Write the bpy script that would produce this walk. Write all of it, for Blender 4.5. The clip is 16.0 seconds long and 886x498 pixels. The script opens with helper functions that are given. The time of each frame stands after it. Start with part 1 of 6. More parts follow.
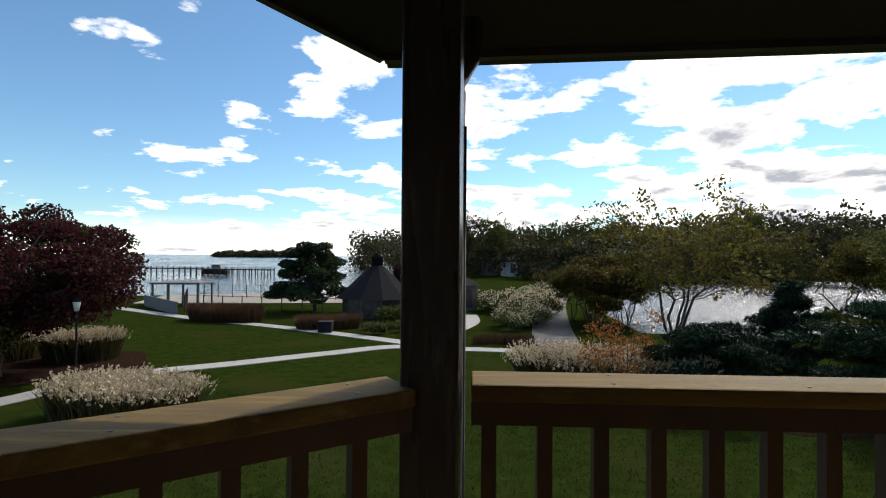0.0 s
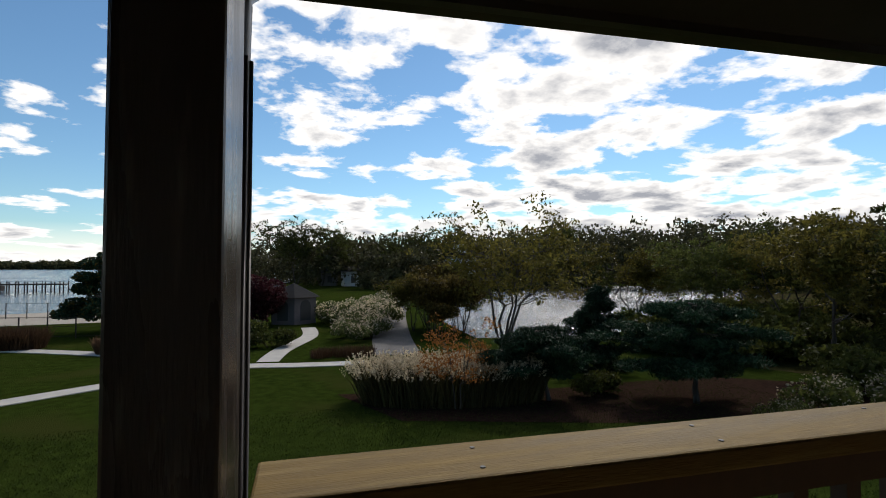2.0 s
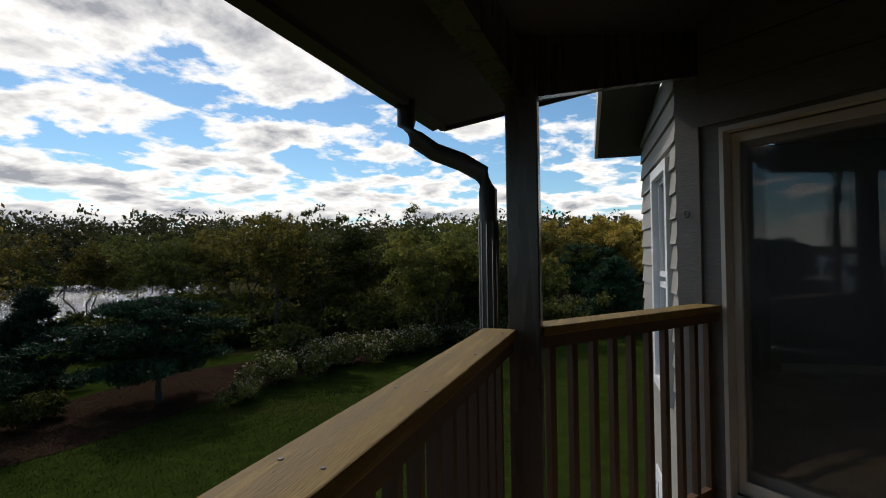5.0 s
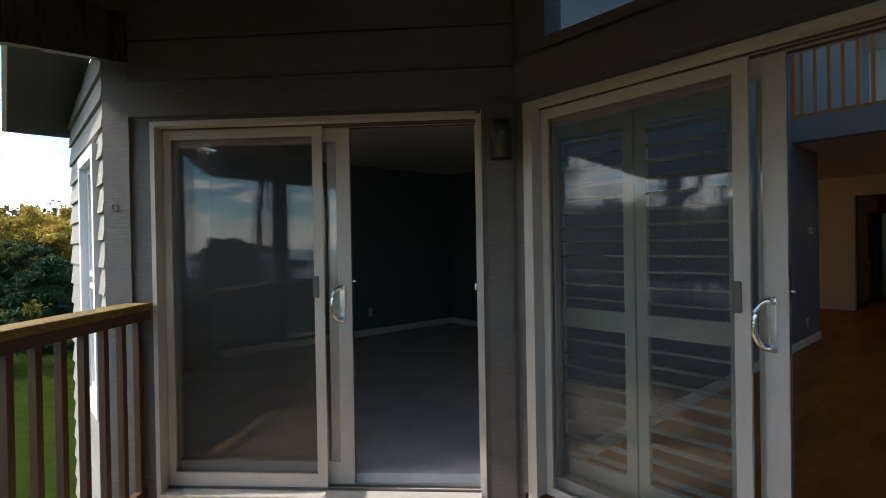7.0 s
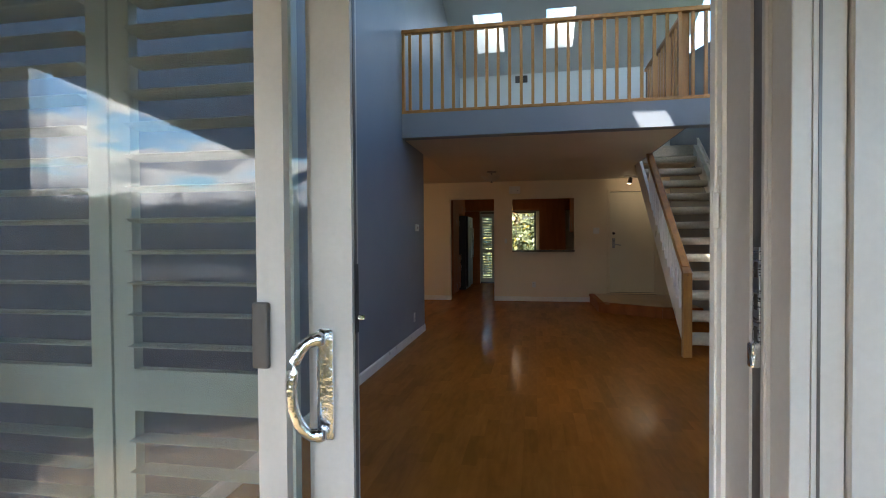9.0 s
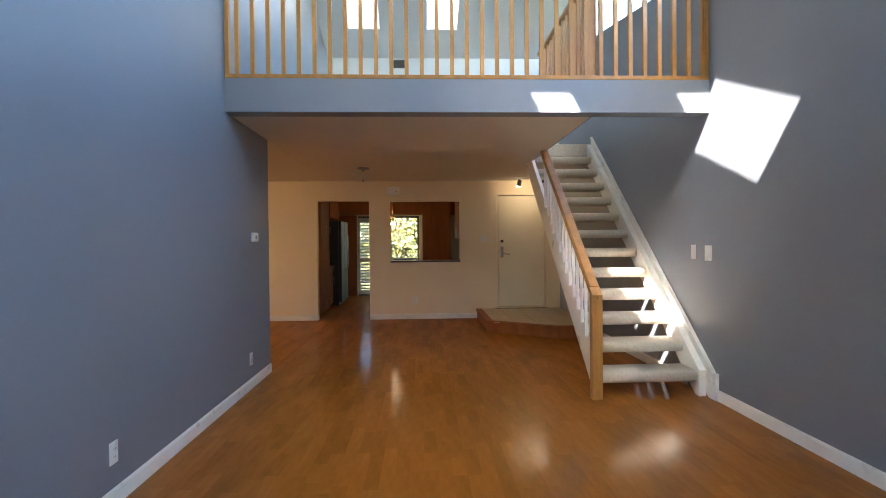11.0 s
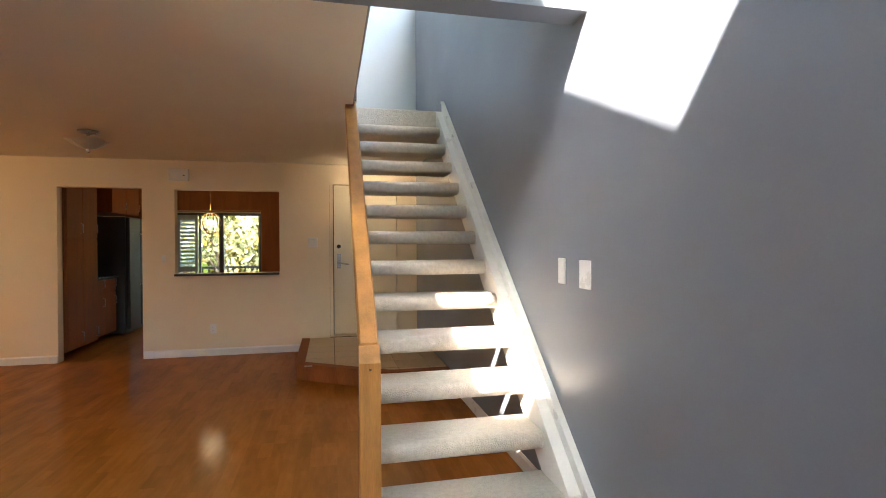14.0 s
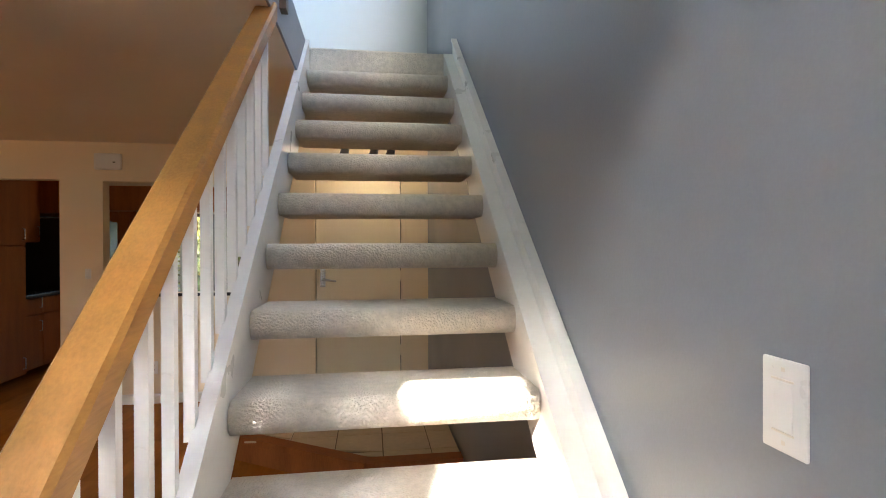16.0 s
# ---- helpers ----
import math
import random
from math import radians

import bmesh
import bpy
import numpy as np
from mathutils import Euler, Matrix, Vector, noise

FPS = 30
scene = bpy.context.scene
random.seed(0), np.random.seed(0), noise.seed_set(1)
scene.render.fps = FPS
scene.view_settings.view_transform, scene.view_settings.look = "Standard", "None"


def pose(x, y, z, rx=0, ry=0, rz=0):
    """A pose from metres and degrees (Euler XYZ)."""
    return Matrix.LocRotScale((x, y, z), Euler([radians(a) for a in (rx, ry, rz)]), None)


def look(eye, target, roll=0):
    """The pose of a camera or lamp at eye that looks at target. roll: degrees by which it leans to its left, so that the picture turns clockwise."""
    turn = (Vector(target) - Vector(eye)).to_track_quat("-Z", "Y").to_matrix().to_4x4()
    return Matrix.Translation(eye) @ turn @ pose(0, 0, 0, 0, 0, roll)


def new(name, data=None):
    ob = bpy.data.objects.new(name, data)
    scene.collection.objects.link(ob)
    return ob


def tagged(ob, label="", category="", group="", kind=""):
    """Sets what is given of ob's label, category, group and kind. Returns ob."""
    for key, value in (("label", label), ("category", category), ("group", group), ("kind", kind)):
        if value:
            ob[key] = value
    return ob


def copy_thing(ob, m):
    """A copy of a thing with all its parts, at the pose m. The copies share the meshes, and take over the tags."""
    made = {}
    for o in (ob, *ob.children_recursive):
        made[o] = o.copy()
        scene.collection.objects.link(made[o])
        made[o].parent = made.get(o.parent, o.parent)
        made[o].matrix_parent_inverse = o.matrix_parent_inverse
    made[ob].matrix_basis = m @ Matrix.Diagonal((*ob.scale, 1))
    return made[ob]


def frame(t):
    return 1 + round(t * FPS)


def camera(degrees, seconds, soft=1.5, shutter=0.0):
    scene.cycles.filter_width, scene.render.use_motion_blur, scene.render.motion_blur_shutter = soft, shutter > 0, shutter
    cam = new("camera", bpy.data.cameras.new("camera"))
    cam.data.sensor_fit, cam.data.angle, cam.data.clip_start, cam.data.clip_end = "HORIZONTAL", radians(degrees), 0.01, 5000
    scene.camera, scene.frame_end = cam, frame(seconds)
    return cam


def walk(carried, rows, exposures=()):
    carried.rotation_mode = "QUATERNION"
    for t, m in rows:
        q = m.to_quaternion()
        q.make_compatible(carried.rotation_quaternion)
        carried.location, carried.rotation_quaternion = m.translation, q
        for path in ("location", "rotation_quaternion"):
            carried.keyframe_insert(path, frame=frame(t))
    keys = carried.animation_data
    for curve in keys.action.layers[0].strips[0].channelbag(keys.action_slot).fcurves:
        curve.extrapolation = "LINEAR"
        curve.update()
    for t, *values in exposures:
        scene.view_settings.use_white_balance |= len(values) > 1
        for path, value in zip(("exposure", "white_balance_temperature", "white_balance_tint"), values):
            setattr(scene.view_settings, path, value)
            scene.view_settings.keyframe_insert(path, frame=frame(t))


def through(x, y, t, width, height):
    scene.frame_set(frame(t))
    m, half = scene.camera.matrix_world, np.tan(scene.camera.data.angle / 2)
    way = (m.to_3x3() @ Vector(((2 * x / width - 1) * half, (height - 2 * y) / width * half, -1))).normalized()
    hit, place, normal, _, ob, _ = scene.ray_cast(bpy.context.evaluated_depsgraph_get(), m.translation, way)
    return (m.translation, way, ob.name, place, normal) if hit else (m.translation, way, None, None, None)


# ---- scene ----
cam = camera(82.6, 16.0, soft=1.0)
PATH = [
    (0, (0.576, 1.177, 1.277), (0.562, -0.823, 1.303), 0.4),
    (0.5, (0.549, 1.064, 1.290), (0.384, -0.929, 1.296), 0.5),
    (1, (0.519, 0.951, 1.299), (0.201, -1.023, 1.33), 0.6),
    (1.5, (0.481, 0.833, 1.294), (0.003, -1.109, 1.327), 0.4),
    (2, (0.474, 0.741, 1.286), (-0.155, -1.157, 1.352), -0.0),
    (2.5, (0.479, 0.656, 1.293), (-0.353, -1.163, 1.331), -0.1),
    (3, (0.459, 0.61, 1.281), (-0.61, -1.081, 1.316), -0.3),
    (5.5, (0.409, 0.422, 1.292), (-1.591, 0.404, 1.309), -1.0),
    (6, (0.408, 0.422, 1.292), (-1.521, 0.952, 1.295), -1.1),
    (6.5, (0.43, 0.485, 1.293), (-1.325, 1.444, 1.289), -1.0),
    (7, (0.43, 0.57, 1.276), (-1.074, 1.888, 1.265), -1.0),
    (7.5, (0.406, 0.821, 1.275), (-0.788, 2.425, 1.244), -0.8),
    (8, (0.363, 1.135, 1.239), (-0.463, 2.956, 1.206), -0.7),
    (8.5, (0.258, 1.481, 1.249), (-0.284, 3.406, 1.212), -0.6),
    (9, (0.214, 1.824, 1.235), (-0.145, 3.791, 1.198), -0.4),
    (11.5, (0.394, 3.548, 1.336), (0.512, 5.545, 1.311), -0.5),
    (12, (0.6, 3.835, 1.338), (0.753, 5.829, 1.316), -0.4),
    (12.5, (0.829, 4.193, 1.34), (1.13, 6.17, 1.32), -0.5),
    (13, (1.101, 4.558, 1.327), (1.496, 6.519, 1.305), -0.2),
    (13.5, (1.384, 4.965, 1.318), (1.809, 6.919, 1.303), -0.3),
    (14, (1.606, 5.325, 1.351), (2.041, 7.277, 1.334), -0.3),
    (14.5, (1.81, 5.78, 1.373), (2.229, 7.735, 1.355), -0.3),
    (15, (1.985, 6.194, 1.399), (2.384, 8.153, 1.386), -0.2),
    (15.5, (2.083, 6.613, 1.416), (2.406, 8.587, 1.404), -0.2),
    (16, (2.171, 7.031, 1.437), (2.454, 9.011, 1.426), -0.2),
]
walk(cam, [(t, look(eye, aim, roll)) for t, eye, aim, roll in PATH],
     exposures=[(0, -0.35, 6500, 10), (1.5, -0.5, 6500, 10), (2.5, -0.92, 6500, 10), (5.5, -0.8, 6500, 10), (6, -0.15, 6500, 10), (6.5, 0.25, 6500, 10),
                (7, 0.8, 6500, 10), (7.5, 1.35, 6500, 10), (8, 2.2, 6500, 10), (8.5, 2.5, 6500, 10), (9, 2.5, 6500, 10), (9.6, 3.0, 6500, 10),
                (11.3, 3.85, 7100, 15), (12.5, 4.2, 7000, 14), (14.5, 4.1, 7000, 14), (16, 4.0, 7000, 14)])

# ---- world and sun ----
SUN = Vector((-0.86, -1.0, 1.18)).normalized()
world = bpy.data.worlds.new("sky")
scene.world = world
world.use_nodes = True
wt = world.node_tree
wt.nodes.clear()
w_out = wt.nodes.new("ShaderNodeOutputWorld")
w_bg = wt.nodes.new("ShaderNodeBackground")
w_sky = wt.nodes.new("ShaderNodeTexSky")
w_sky.sky_type = 'NISHITA'
w_sky.sun_disc = False
w_sky.sun_elevation = math.asin(SUN.z)
w_sky.sun_rotation = math.atan2(SUN.x, SUN.y)
w_sky.air_density, w_sky.dust_density, w_sky.ozone_density = 1.0, 0.1, 3.0
w_bg.inputs["Strength"].default_value = 0.12
w_co = wt.nodes.new("ShaderNodeTexCoord")
w_sep = wt.nodes.new("ShaderNodeSeparateXYZ")
wt.links.new(w_co.outputs["Generated"], w_sep.inputs[0])


def wmath(op, a, b=None, clamp=False):
    n = wt.nodes.new("ShaderNodeMath")
    n.operation = op
    n.use_clamp = clamp
    for i, v in enumerate((a, b)):
        if v is None:
            continue
        if isinstance(v, (int, float)):
            n.inputs[i].default_value = v
        else:
            wt.links.new(v, n.inputs[i])
    return n.outputs[0]


# cloud layer: the view direction met with a plane overhead
up = wmath('ADD', wmath('MAXIMUM', w_sep.outputs[2], 0.0), 0.17)
w_com = wt.nodes.new("ShaderNodeCombineXYZ")
wt.links.new(wmath('DIVIDE', w_sep.outputs[0], up), w_com.inputs[0])
wt.links.new(wmath('DIVIDE', w_sep.outputs[1], up), w_com.inputs[1])
w_n = wt.nodes.new("ShaderNodeTexNoise")
w_n.inputs["Scale"].default_value = 2.5
w_n.inputs["Detail"].default_value = 12.0
w_n.inputs["Roughness"].default_value = 0.58
w_n.inputs["Distortion"].default_value = 0.15
wt.links.new(w_com.outputs[0], w_n.inputs["Vector"])
w_n2 = wt.nodes.new("ShaderNodeTexNoise")
w_n2.inputs["Scale"].default_value = 0.5
w_n2.inputs["Detail"].default_value = 3.0
wt.links.new(w_com.outputs[0], w_n2.inputs["Vector"])
sunward = wt.nodes.new("ShaderNodeVectorMath")
sunward.operation = 'DOT_PRODUCT'
wt.links.new(w_co.outputs["Generated"], sunward.inputs[0])
sunward.inputs[1].default_value = SUN
cover = wmath('ADD', w_n.outputs["Fac"], wmath('MULTIPLY', wmath('SUBTRACT', w_n2.outputs["Fac"], 0.5), 0.35))
cover = wmath('ADD', cover, wmath('MULTIPLY', w_sep.outputs[0], -0.035))
cover = wmath('ADD', cover, wmath('MULTIPLY', wmath('SUBTRACT', sunward.outputs["Value"], 0.45), 0.22))
low = wmath('SUBTRACT', 1.0, wmath('DIVIDE', w_sep.outputs[2], 0.20), True)
cover = wmath('ADD', cover, wmath('SUBTRACT', wmath('MULTIPLY', low, 0.12), 0.03))
w_ramp = wt.nodes.new("ShaderNodeValToRGB")
w_ramp.color_ramp.elements[0].position, w_ramp.color_ramp.elements[0].color = 0.520, (0, 0, 0, 1)
w_ramp.color_ramp.elements[1].position, w_ramp.color_ramp.elements[1].color = 0.585, (1, 1, 1, 1)
wt.links.new(cover, w_ramp.inputs[0])
w_shade = wt.nodes.new("ShaderNodeValToRGB")
w_shade.color_ramp.elements[0].position, w_shade.color_ramp.elements[0].color = 0.60, (16.5, 16.0, 15.4, 1)
w_shade.color_ramp.elements[1].position, w_shade.color_ramp.elements[1].color = 0.76, (5.6, 5.8, 6.4, 1)
wt.links.new(cover, w_shade.inputs[0])
haze = wmath('SUBTRACT', 1.0, wmath('DIVIDE', wmath('MAXIMUM', w_sep.outputs[2], 0.0), 0.07), True)
w_mix = wt.nodes.new("ShaderNodeMixRGB")
wt.links.new(wmath('MAXIMUM', w_ramp.outputs[0], wmath('MULTIPLY', haze, 0.9)), w_mix.inputs[0])
w_tint = wt.nodes.new("ShaderNodeMixRGB")
w_tint.blend_type = 'MULTIPLY'
w_tint.inputs[0].default_value = 1.0
w_tint.inputs[2].default_value = (1.24, 1.52, 1.58, 1)
wt.links.new(w_sky.outputs[0], w_tint.inputs[1])
wt.links.new(w_tint.outputs[0], w_mix.inputs[1])
wt.links.new(w_shade.outputs[0], w_mix.inputs[2])
# glow added beside the sun, standing for thin bright cloud; lights the stair wall
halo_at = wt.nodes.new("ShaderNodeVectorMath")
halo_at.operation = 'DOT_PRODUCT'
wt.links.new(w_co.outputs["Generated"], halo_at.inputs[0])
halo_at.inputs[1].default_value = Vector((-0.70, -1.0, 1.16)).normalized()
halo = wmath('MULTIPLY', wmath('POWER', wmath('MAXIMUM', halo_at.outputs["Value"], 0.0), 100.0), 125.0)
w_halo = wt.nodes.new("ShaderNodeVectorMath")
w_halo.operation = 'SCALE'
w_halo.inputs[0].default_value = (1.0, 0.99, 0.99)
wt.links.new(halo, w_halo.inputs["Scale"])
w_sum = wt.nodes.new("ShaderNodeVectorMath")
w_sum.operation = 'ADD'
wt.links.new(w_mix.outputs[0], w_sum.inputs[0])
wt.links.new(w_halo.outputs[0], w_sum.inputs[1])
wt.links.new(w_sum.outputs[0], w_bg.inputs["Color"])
wt.links.new(w_bg.outputs[0], w_out.inputs[0])

sun = new("sun", bpy.data.lights.new("sun", 'SUN'))
sun.data.energy, sun.data.angle, sun.data.color = 3.2, radians(0.5), (1.0, 0.95, 0.87)
sun.matrix_world = look(SUN * 50, (0, 0, 0))


def lamp(name, place, watts, colour, radius):
    ob = new(name, bpy.data.lights.new(name, 'POINT'))
    ob.data.energy, ob.data.color, ob.data.shadow_soft_size = watts, colour, radius
    ob.location = place
    return ob


WARM = (1.0, 0.76, 0.47)
for x in (1.93, 2.19, 2.34):
    lamp("track_bulb", (x, 11.655, 2.235), 0.06, WARM, 0.03)
lamp("hall_bulb", (-4.2, 10.6, 2.2), 3.4, WARM, 0.05)
lamp("kitchen_bulb", (-0.33, 14.3, 1.93), 0.40, WARM, 0.17)


def daylight(name, centre, aim, width, height, watts):
    """The sky's light in a window opening; also the bedroom's added fill."""
    ob = new(name, bpy.data.lights.new(name, 'AREA'))
    ob.data.shape, ob.data.size, ob.data.size_y = 'RECTANGLE', width, height
    ob.data.energy, ob.data.color = watts, (0.93, 0.97, 1.0)
    ob.matrix_world = look(centre, aim)
    return ob


daylight("transom_daylight", (-0.28, 2.80, 2.60), (0.0, 12.0, 1.4), 1.6, 0.6, 1.1)
daylight("bay_daylight", (1.75, 2.0, 1.1), (2.4, 4.2, 1.2), 1.2, 1.6, 0.08)
daylight("skylight_daylight", (-0.58, 10.85, 5.70), (-0.58, 10.9, 3.0), 0.50, 0.85, 0.5)
daylight("skylight_daylight", (0.66, 10.85, 5.70), (0.66, 10.9, 3.0), 0.50, 0.85, 0.5)
for x in (-0.20, 1.05):
    daylight("skylight_daylight", (x + 0.04, 5.1, 4.28), (x + 0.3, 7.5, 0.0), 0.28, 0.85, 0.25)
# fill added to brighten the bedroom, on the room side of its closed window
daylight("bedroom_fill", (-3.48, 1.19, 1.1), (-3.5, 4.0, 0.9), 0.55, 1.4, 0.5)


# ---- materials ----
def mat(name, base, rough=0.6, metal=0.0, var=0.15, scale=6.0, bump=0.0, bscale=60.0, stretch=None, per=0.0,
        spec=0.5, coat=0.0, second=None, amount=0.0, sscale=2.0, sheen=0.0):
    """Principled paint: base colour with broad stains, fine grain, relief and a shade per piece."""
    m = bpy.data.materials.new(name)
    m.use_nodes = True
    nt = m.node_tree
    b = nt.nodes["Principled BSDF"]
    b.inputs["Roughness"].default_value = rough
    b.inputs["Metallic"].default_value = metal
    b.inputs["Specular IOR Level"].default_value = spec
    b.inputs["Coat Weight"].default_value = coat
    b.inputs["Sheen Weight"].default_value = sheen
    co = nt.nodes.new("ShaderNodeTexCoord")
    mp = nt.nodes.new("ShaderNodeMapping")
    mp.inputs["Scale"].default_value = stretch or (1, 1, 1)
    nt.links.new(co.outputs["Object"], mp.inputs[0])
    n1 = nt.nodes.new("ShaderNodeTexNoise")
    n1.inputs["Scale"].default_value, n1.inputs["Detail"].default_value = scale, 5.0
    n2 = nt.nodes.new("ShaderNodeTexNoise")
    n2.inputs["Scale"].default_value, n2.inputs["Detail"].default_value = bscale, 3.0
    nt.links.new(mp.outputs[0], n1.inputs["Vector"])
    nt.links.new(mp.outputs[0], n2.inputs["Vector"])
    add = nt.nodes.new("ShaderNodeMath")
    add.operation = 'MULTIPLY_ADD'
    nt.links.new(n2.outputs["Fac"], add.inputs[0])
    add.inputs[1].default_value = 0.5
    nt.links.new(n1.outputs["Fac"], add.inputs[2])
    last = add.outputs[0]
    if per:
        oi = nt.nodes.new("ShaderNodeObjectInfo")
        pm = nt.nodes.new("ShaderNodeMath")
        pm.operation = 'MULTIPLY_ADD'
        nt.links.new(oi.outputs["Random"], pm.inputs[0])
        pm.inputs[1].default_value = per
        nt.links.new(last, pm.inputs[2])
        ge = nt.nodes.new("ShaderNodeNewGeometry")
        pg = nt.nodes.new("ShaderNodeMath")
        pg.operation = 'MULTIPLY_ADD'
        nt.links.new(ge.outputs["Random Per Island"], pg.inputs[0])
        pg.inputs[1].default_value = per
        nt.links.new(pm.outputs[0], pg.inputs[2])
        sb = nt.nodes.new("ShaderNodeMath")
        sb.operation = 'SUBTRACT'
        nt.links.new(pg.outputs[0], sb.inputs[0])
        sb.inputs[1].default_value = per
        last = sb.outputs[0]
    mr = nt.nodes.new("ShaderNodeMapRange")
    mr.inputs["From Min"].default_value, mr.inputs["From Max"].default_value = 0.45, 1.05
    mr.inputs["To Min"].default_value, mr.inputs["To Max"].default_value = 1 - var, 1 + var
    nt.links.new(last, mr.inputs["Value"])
    mul = nt.nodes.new("ShaderNodeVectorMath")
    mul.operation = 'SCALE'
    mul.inputs[0].default_value = base
    nt.links.new(mr.outputs[0], mul.inputs["Scale"])
    colour = mul.outputs[0]
    if second:
        n3 = nt.nodes.new("ShaderNodeTexNoise")
        n3.inputs["Scale"].default_value, n3.inputs["Detail"].default_value = sscale, 6.0
        nt.links.new(mp.outputs[0], n3.inputs["Vector"])
        rm = nt.nodes.new("ShaderNodeMapRange")
        rm.inputs["From Min"].default_value, rm.inputs["From Max"].default_value = 0.62 - amount * 0.35, 0.78 - amount * 0.35
        nt.links.new(n3.outputs["Fac"], rm.inputs["Value"])
        mx = nt.nodes.new("ShaderNodeMixRGB")
        nt.links.new(rm.outputs[0], mx.inputs[0])
        nt.links.new(colour, mx.inputs[1])
        mx.inputs[2].default_value = (*second, 1)
        colour = mx.outputs[0]
    nt.links.new(colour, b.inputs["Base Color"])
    rr = nt.nodes.new("ShaderNodeMapRange")
    rr.inputs["From Min"].default_value, rr.inputs["From Max"].default_value = 0.3, 0.7
    rr.inputs["To Min"].default_value, rr.inputs["To Max"].default_value = max(rough - 0.07, 0.02), min(rough + 0.09, 1)
    nt.links.new(n1.outputs["Fac"], rr.inputs["Value"])
    nt.links.new(rr.outputs[0], b.inputs["Roughness"])
    if bump:
        bp = nt.nodes.new("ShaderNodeBump")
        bp.inputs["Strength"].default_value, bp.inputs["Distance"].default_value = 1.0, bump
        nt.links.new(n2.outputs["Fac"], bp.inputs["Height"])
        nt.links.new(bp.outputs[0], b.inputs["Normal"])
    return m


def glass(name, tint=(1, 1, 1), rough=0.0):
    m = bpy.data.materials.new(name)
    m.use_nodes = True
    nt = m.node_tree
    nt.nodes.clear()
    out = nt.nodes.new("ShaderNodeOutputMaterial")
    tr = nt.nodes.new("ShaderNodeBsdfTransparent")
    tr.inputs[0].default_value = (*tint, 1)
    gl = nt.nodes.new("ShaderNodeBsdfGlossy")
    gl.inputs["Roughness"].default_value = rough
    lw = nt.nodes.new("ShaderNodeLayerWeight")
    lw.inputs[0].default_value = 0.5
    pw = nt.nodes.new("ShaderNodeMath")
    pw.operation = 'POWER'
    nt.links.new(lw.outputs["Facing"], pw.inputs[0])
    pw.inputs[1].default_value = 5.0
    fr = nt.nodes.new("ShaderNodeMath")
    fr.operation = 'MULTIPLY_ADD'
    nt.links.new(pw.outputs[0], fr.inputs[0])
    fr.inputs[1].default_value, fr.inputs[2].default_value = 0.91, 0.085
    mx = nt.nodes.new("ShaderNodeMixShader")
    nt.links.new(fr.outputs[0], mx.inputs[0])
    nt.links.new(tr.outputs[0], mx.inputs[1])
    nt.links.new(gl.outputs[0], mx.inputs[2])
    nt.links.new(mx.outputs[0], out.inputs[0])
    return m


def mesh_screen(name):
    m = bpy.data.materials.new(name)
    m.use_nodes = True
    nt = m.node_tree
    b = nt.nodes["Principled BSDF"]
    b.inputs["Base Color"].default_value = (0.03, 0.03, 0.033, 1)
    b.inputs["Roughness"].default_value = 0.5
    b.inputs["Alpha"].default_value = 0.36
    return m


def glow(name, colour, strength):
    m = bpy.data.materials.new(name)
    m.use_nodes = True
    b = m.node_tree.nodes["Principled BSDF"]
    b.inputs["Base Color"].default_value = (*colour, 1)
    b.inputs["Emission Color"].default_value = (*colour, 1)
    b.inputs["Emission Strength"].default_value = strength
    return m


def leaf_mat(name, base, var=0.5, through=0.35):
    m = mat(name, base, rough=0.6, var=var, scale=0.6, bscale=9.0, per=0.55, spec=0.08)
    b = m.node_tree.nodes["Principled BSDF"]
    b.inputs["Transmission Weight"].default_value = 0.0
    b.inputs["Subsurface Weight"].default_value = 0.0
    nt = m.node_tree
    tl = nt.nodes.new("ShaderNodeBsdfTranslucent")
    mx = nt.nodes.new("ShaderNodeMixShader")
    mx.inputs[0].default_value = through
    src = b.inputs["Base Color"].links[0].from_socket
    nt.links.new(src, tl.inputs[0])
    out = nt.nodes["Material Output"]
    nt.links.new(b.outputs[0], mx.inputs[1])
    nt.links.new(tl.outputs[0], mx.inputs[2])
    nt.links.new(mx.outputs[0], out.inputs[0])
    return m


M_POST = mat("dark_brown_paint", (0.046, 0.035, 0.030), 0.28, spec=0.6, var=0.25, scale=3, bump=0.0006, bscale=40, stretch=(6, 6, 0.6), second=(0.10, 0.085, 0.07), amount=0.15, sscale=9)
# the rail top's sunlit look is put into this tan; sides use M_RAIL
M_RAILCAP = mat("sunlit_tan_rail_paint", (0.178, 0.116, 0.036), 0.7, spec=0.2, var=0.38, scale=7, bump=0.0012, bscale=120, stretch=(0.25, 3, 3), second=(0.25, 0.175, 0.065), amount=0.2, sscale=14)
M_RAIL = mat("brown_rail_paint", (0.074, 0.037, 0.019), 0.55, var=0.28, scale=4, bump=0.001, bscale=50, stretch=(1, 1, 0.4))
M_DECK = mat("deck_boards", (0.42, 0.28, 0.11), 0.62, var=0.3, scale=4, bump=0.001, bscale=60, stretch=(0.3, 4, 4), per=0.35)
M_TAUPE = mat("taupe_rough_sawn_trim", (0.108, 0.099, 0.094), 0.6, var=0.2, scale=3, bump=0.002, bscale=55, stretch=(0.5, 0.5, 3), second=(0.135, 0.124, 0.114), amount=0.2, sscale=20)
M_SIDING = mat("taupe_siding", (0.25, 0.235, 0.21), 0.65, var=0.15, scale=3, bump=0.0015, bscale=50, stretch=(0.4, 0.4, 4), per=0.15)
M_SOFFIT = mat("brown_grey_soffit", (0.034, 0.030, 0.028), 0.7, var=0.2, scale=2, bump=0.001, bscale=40)
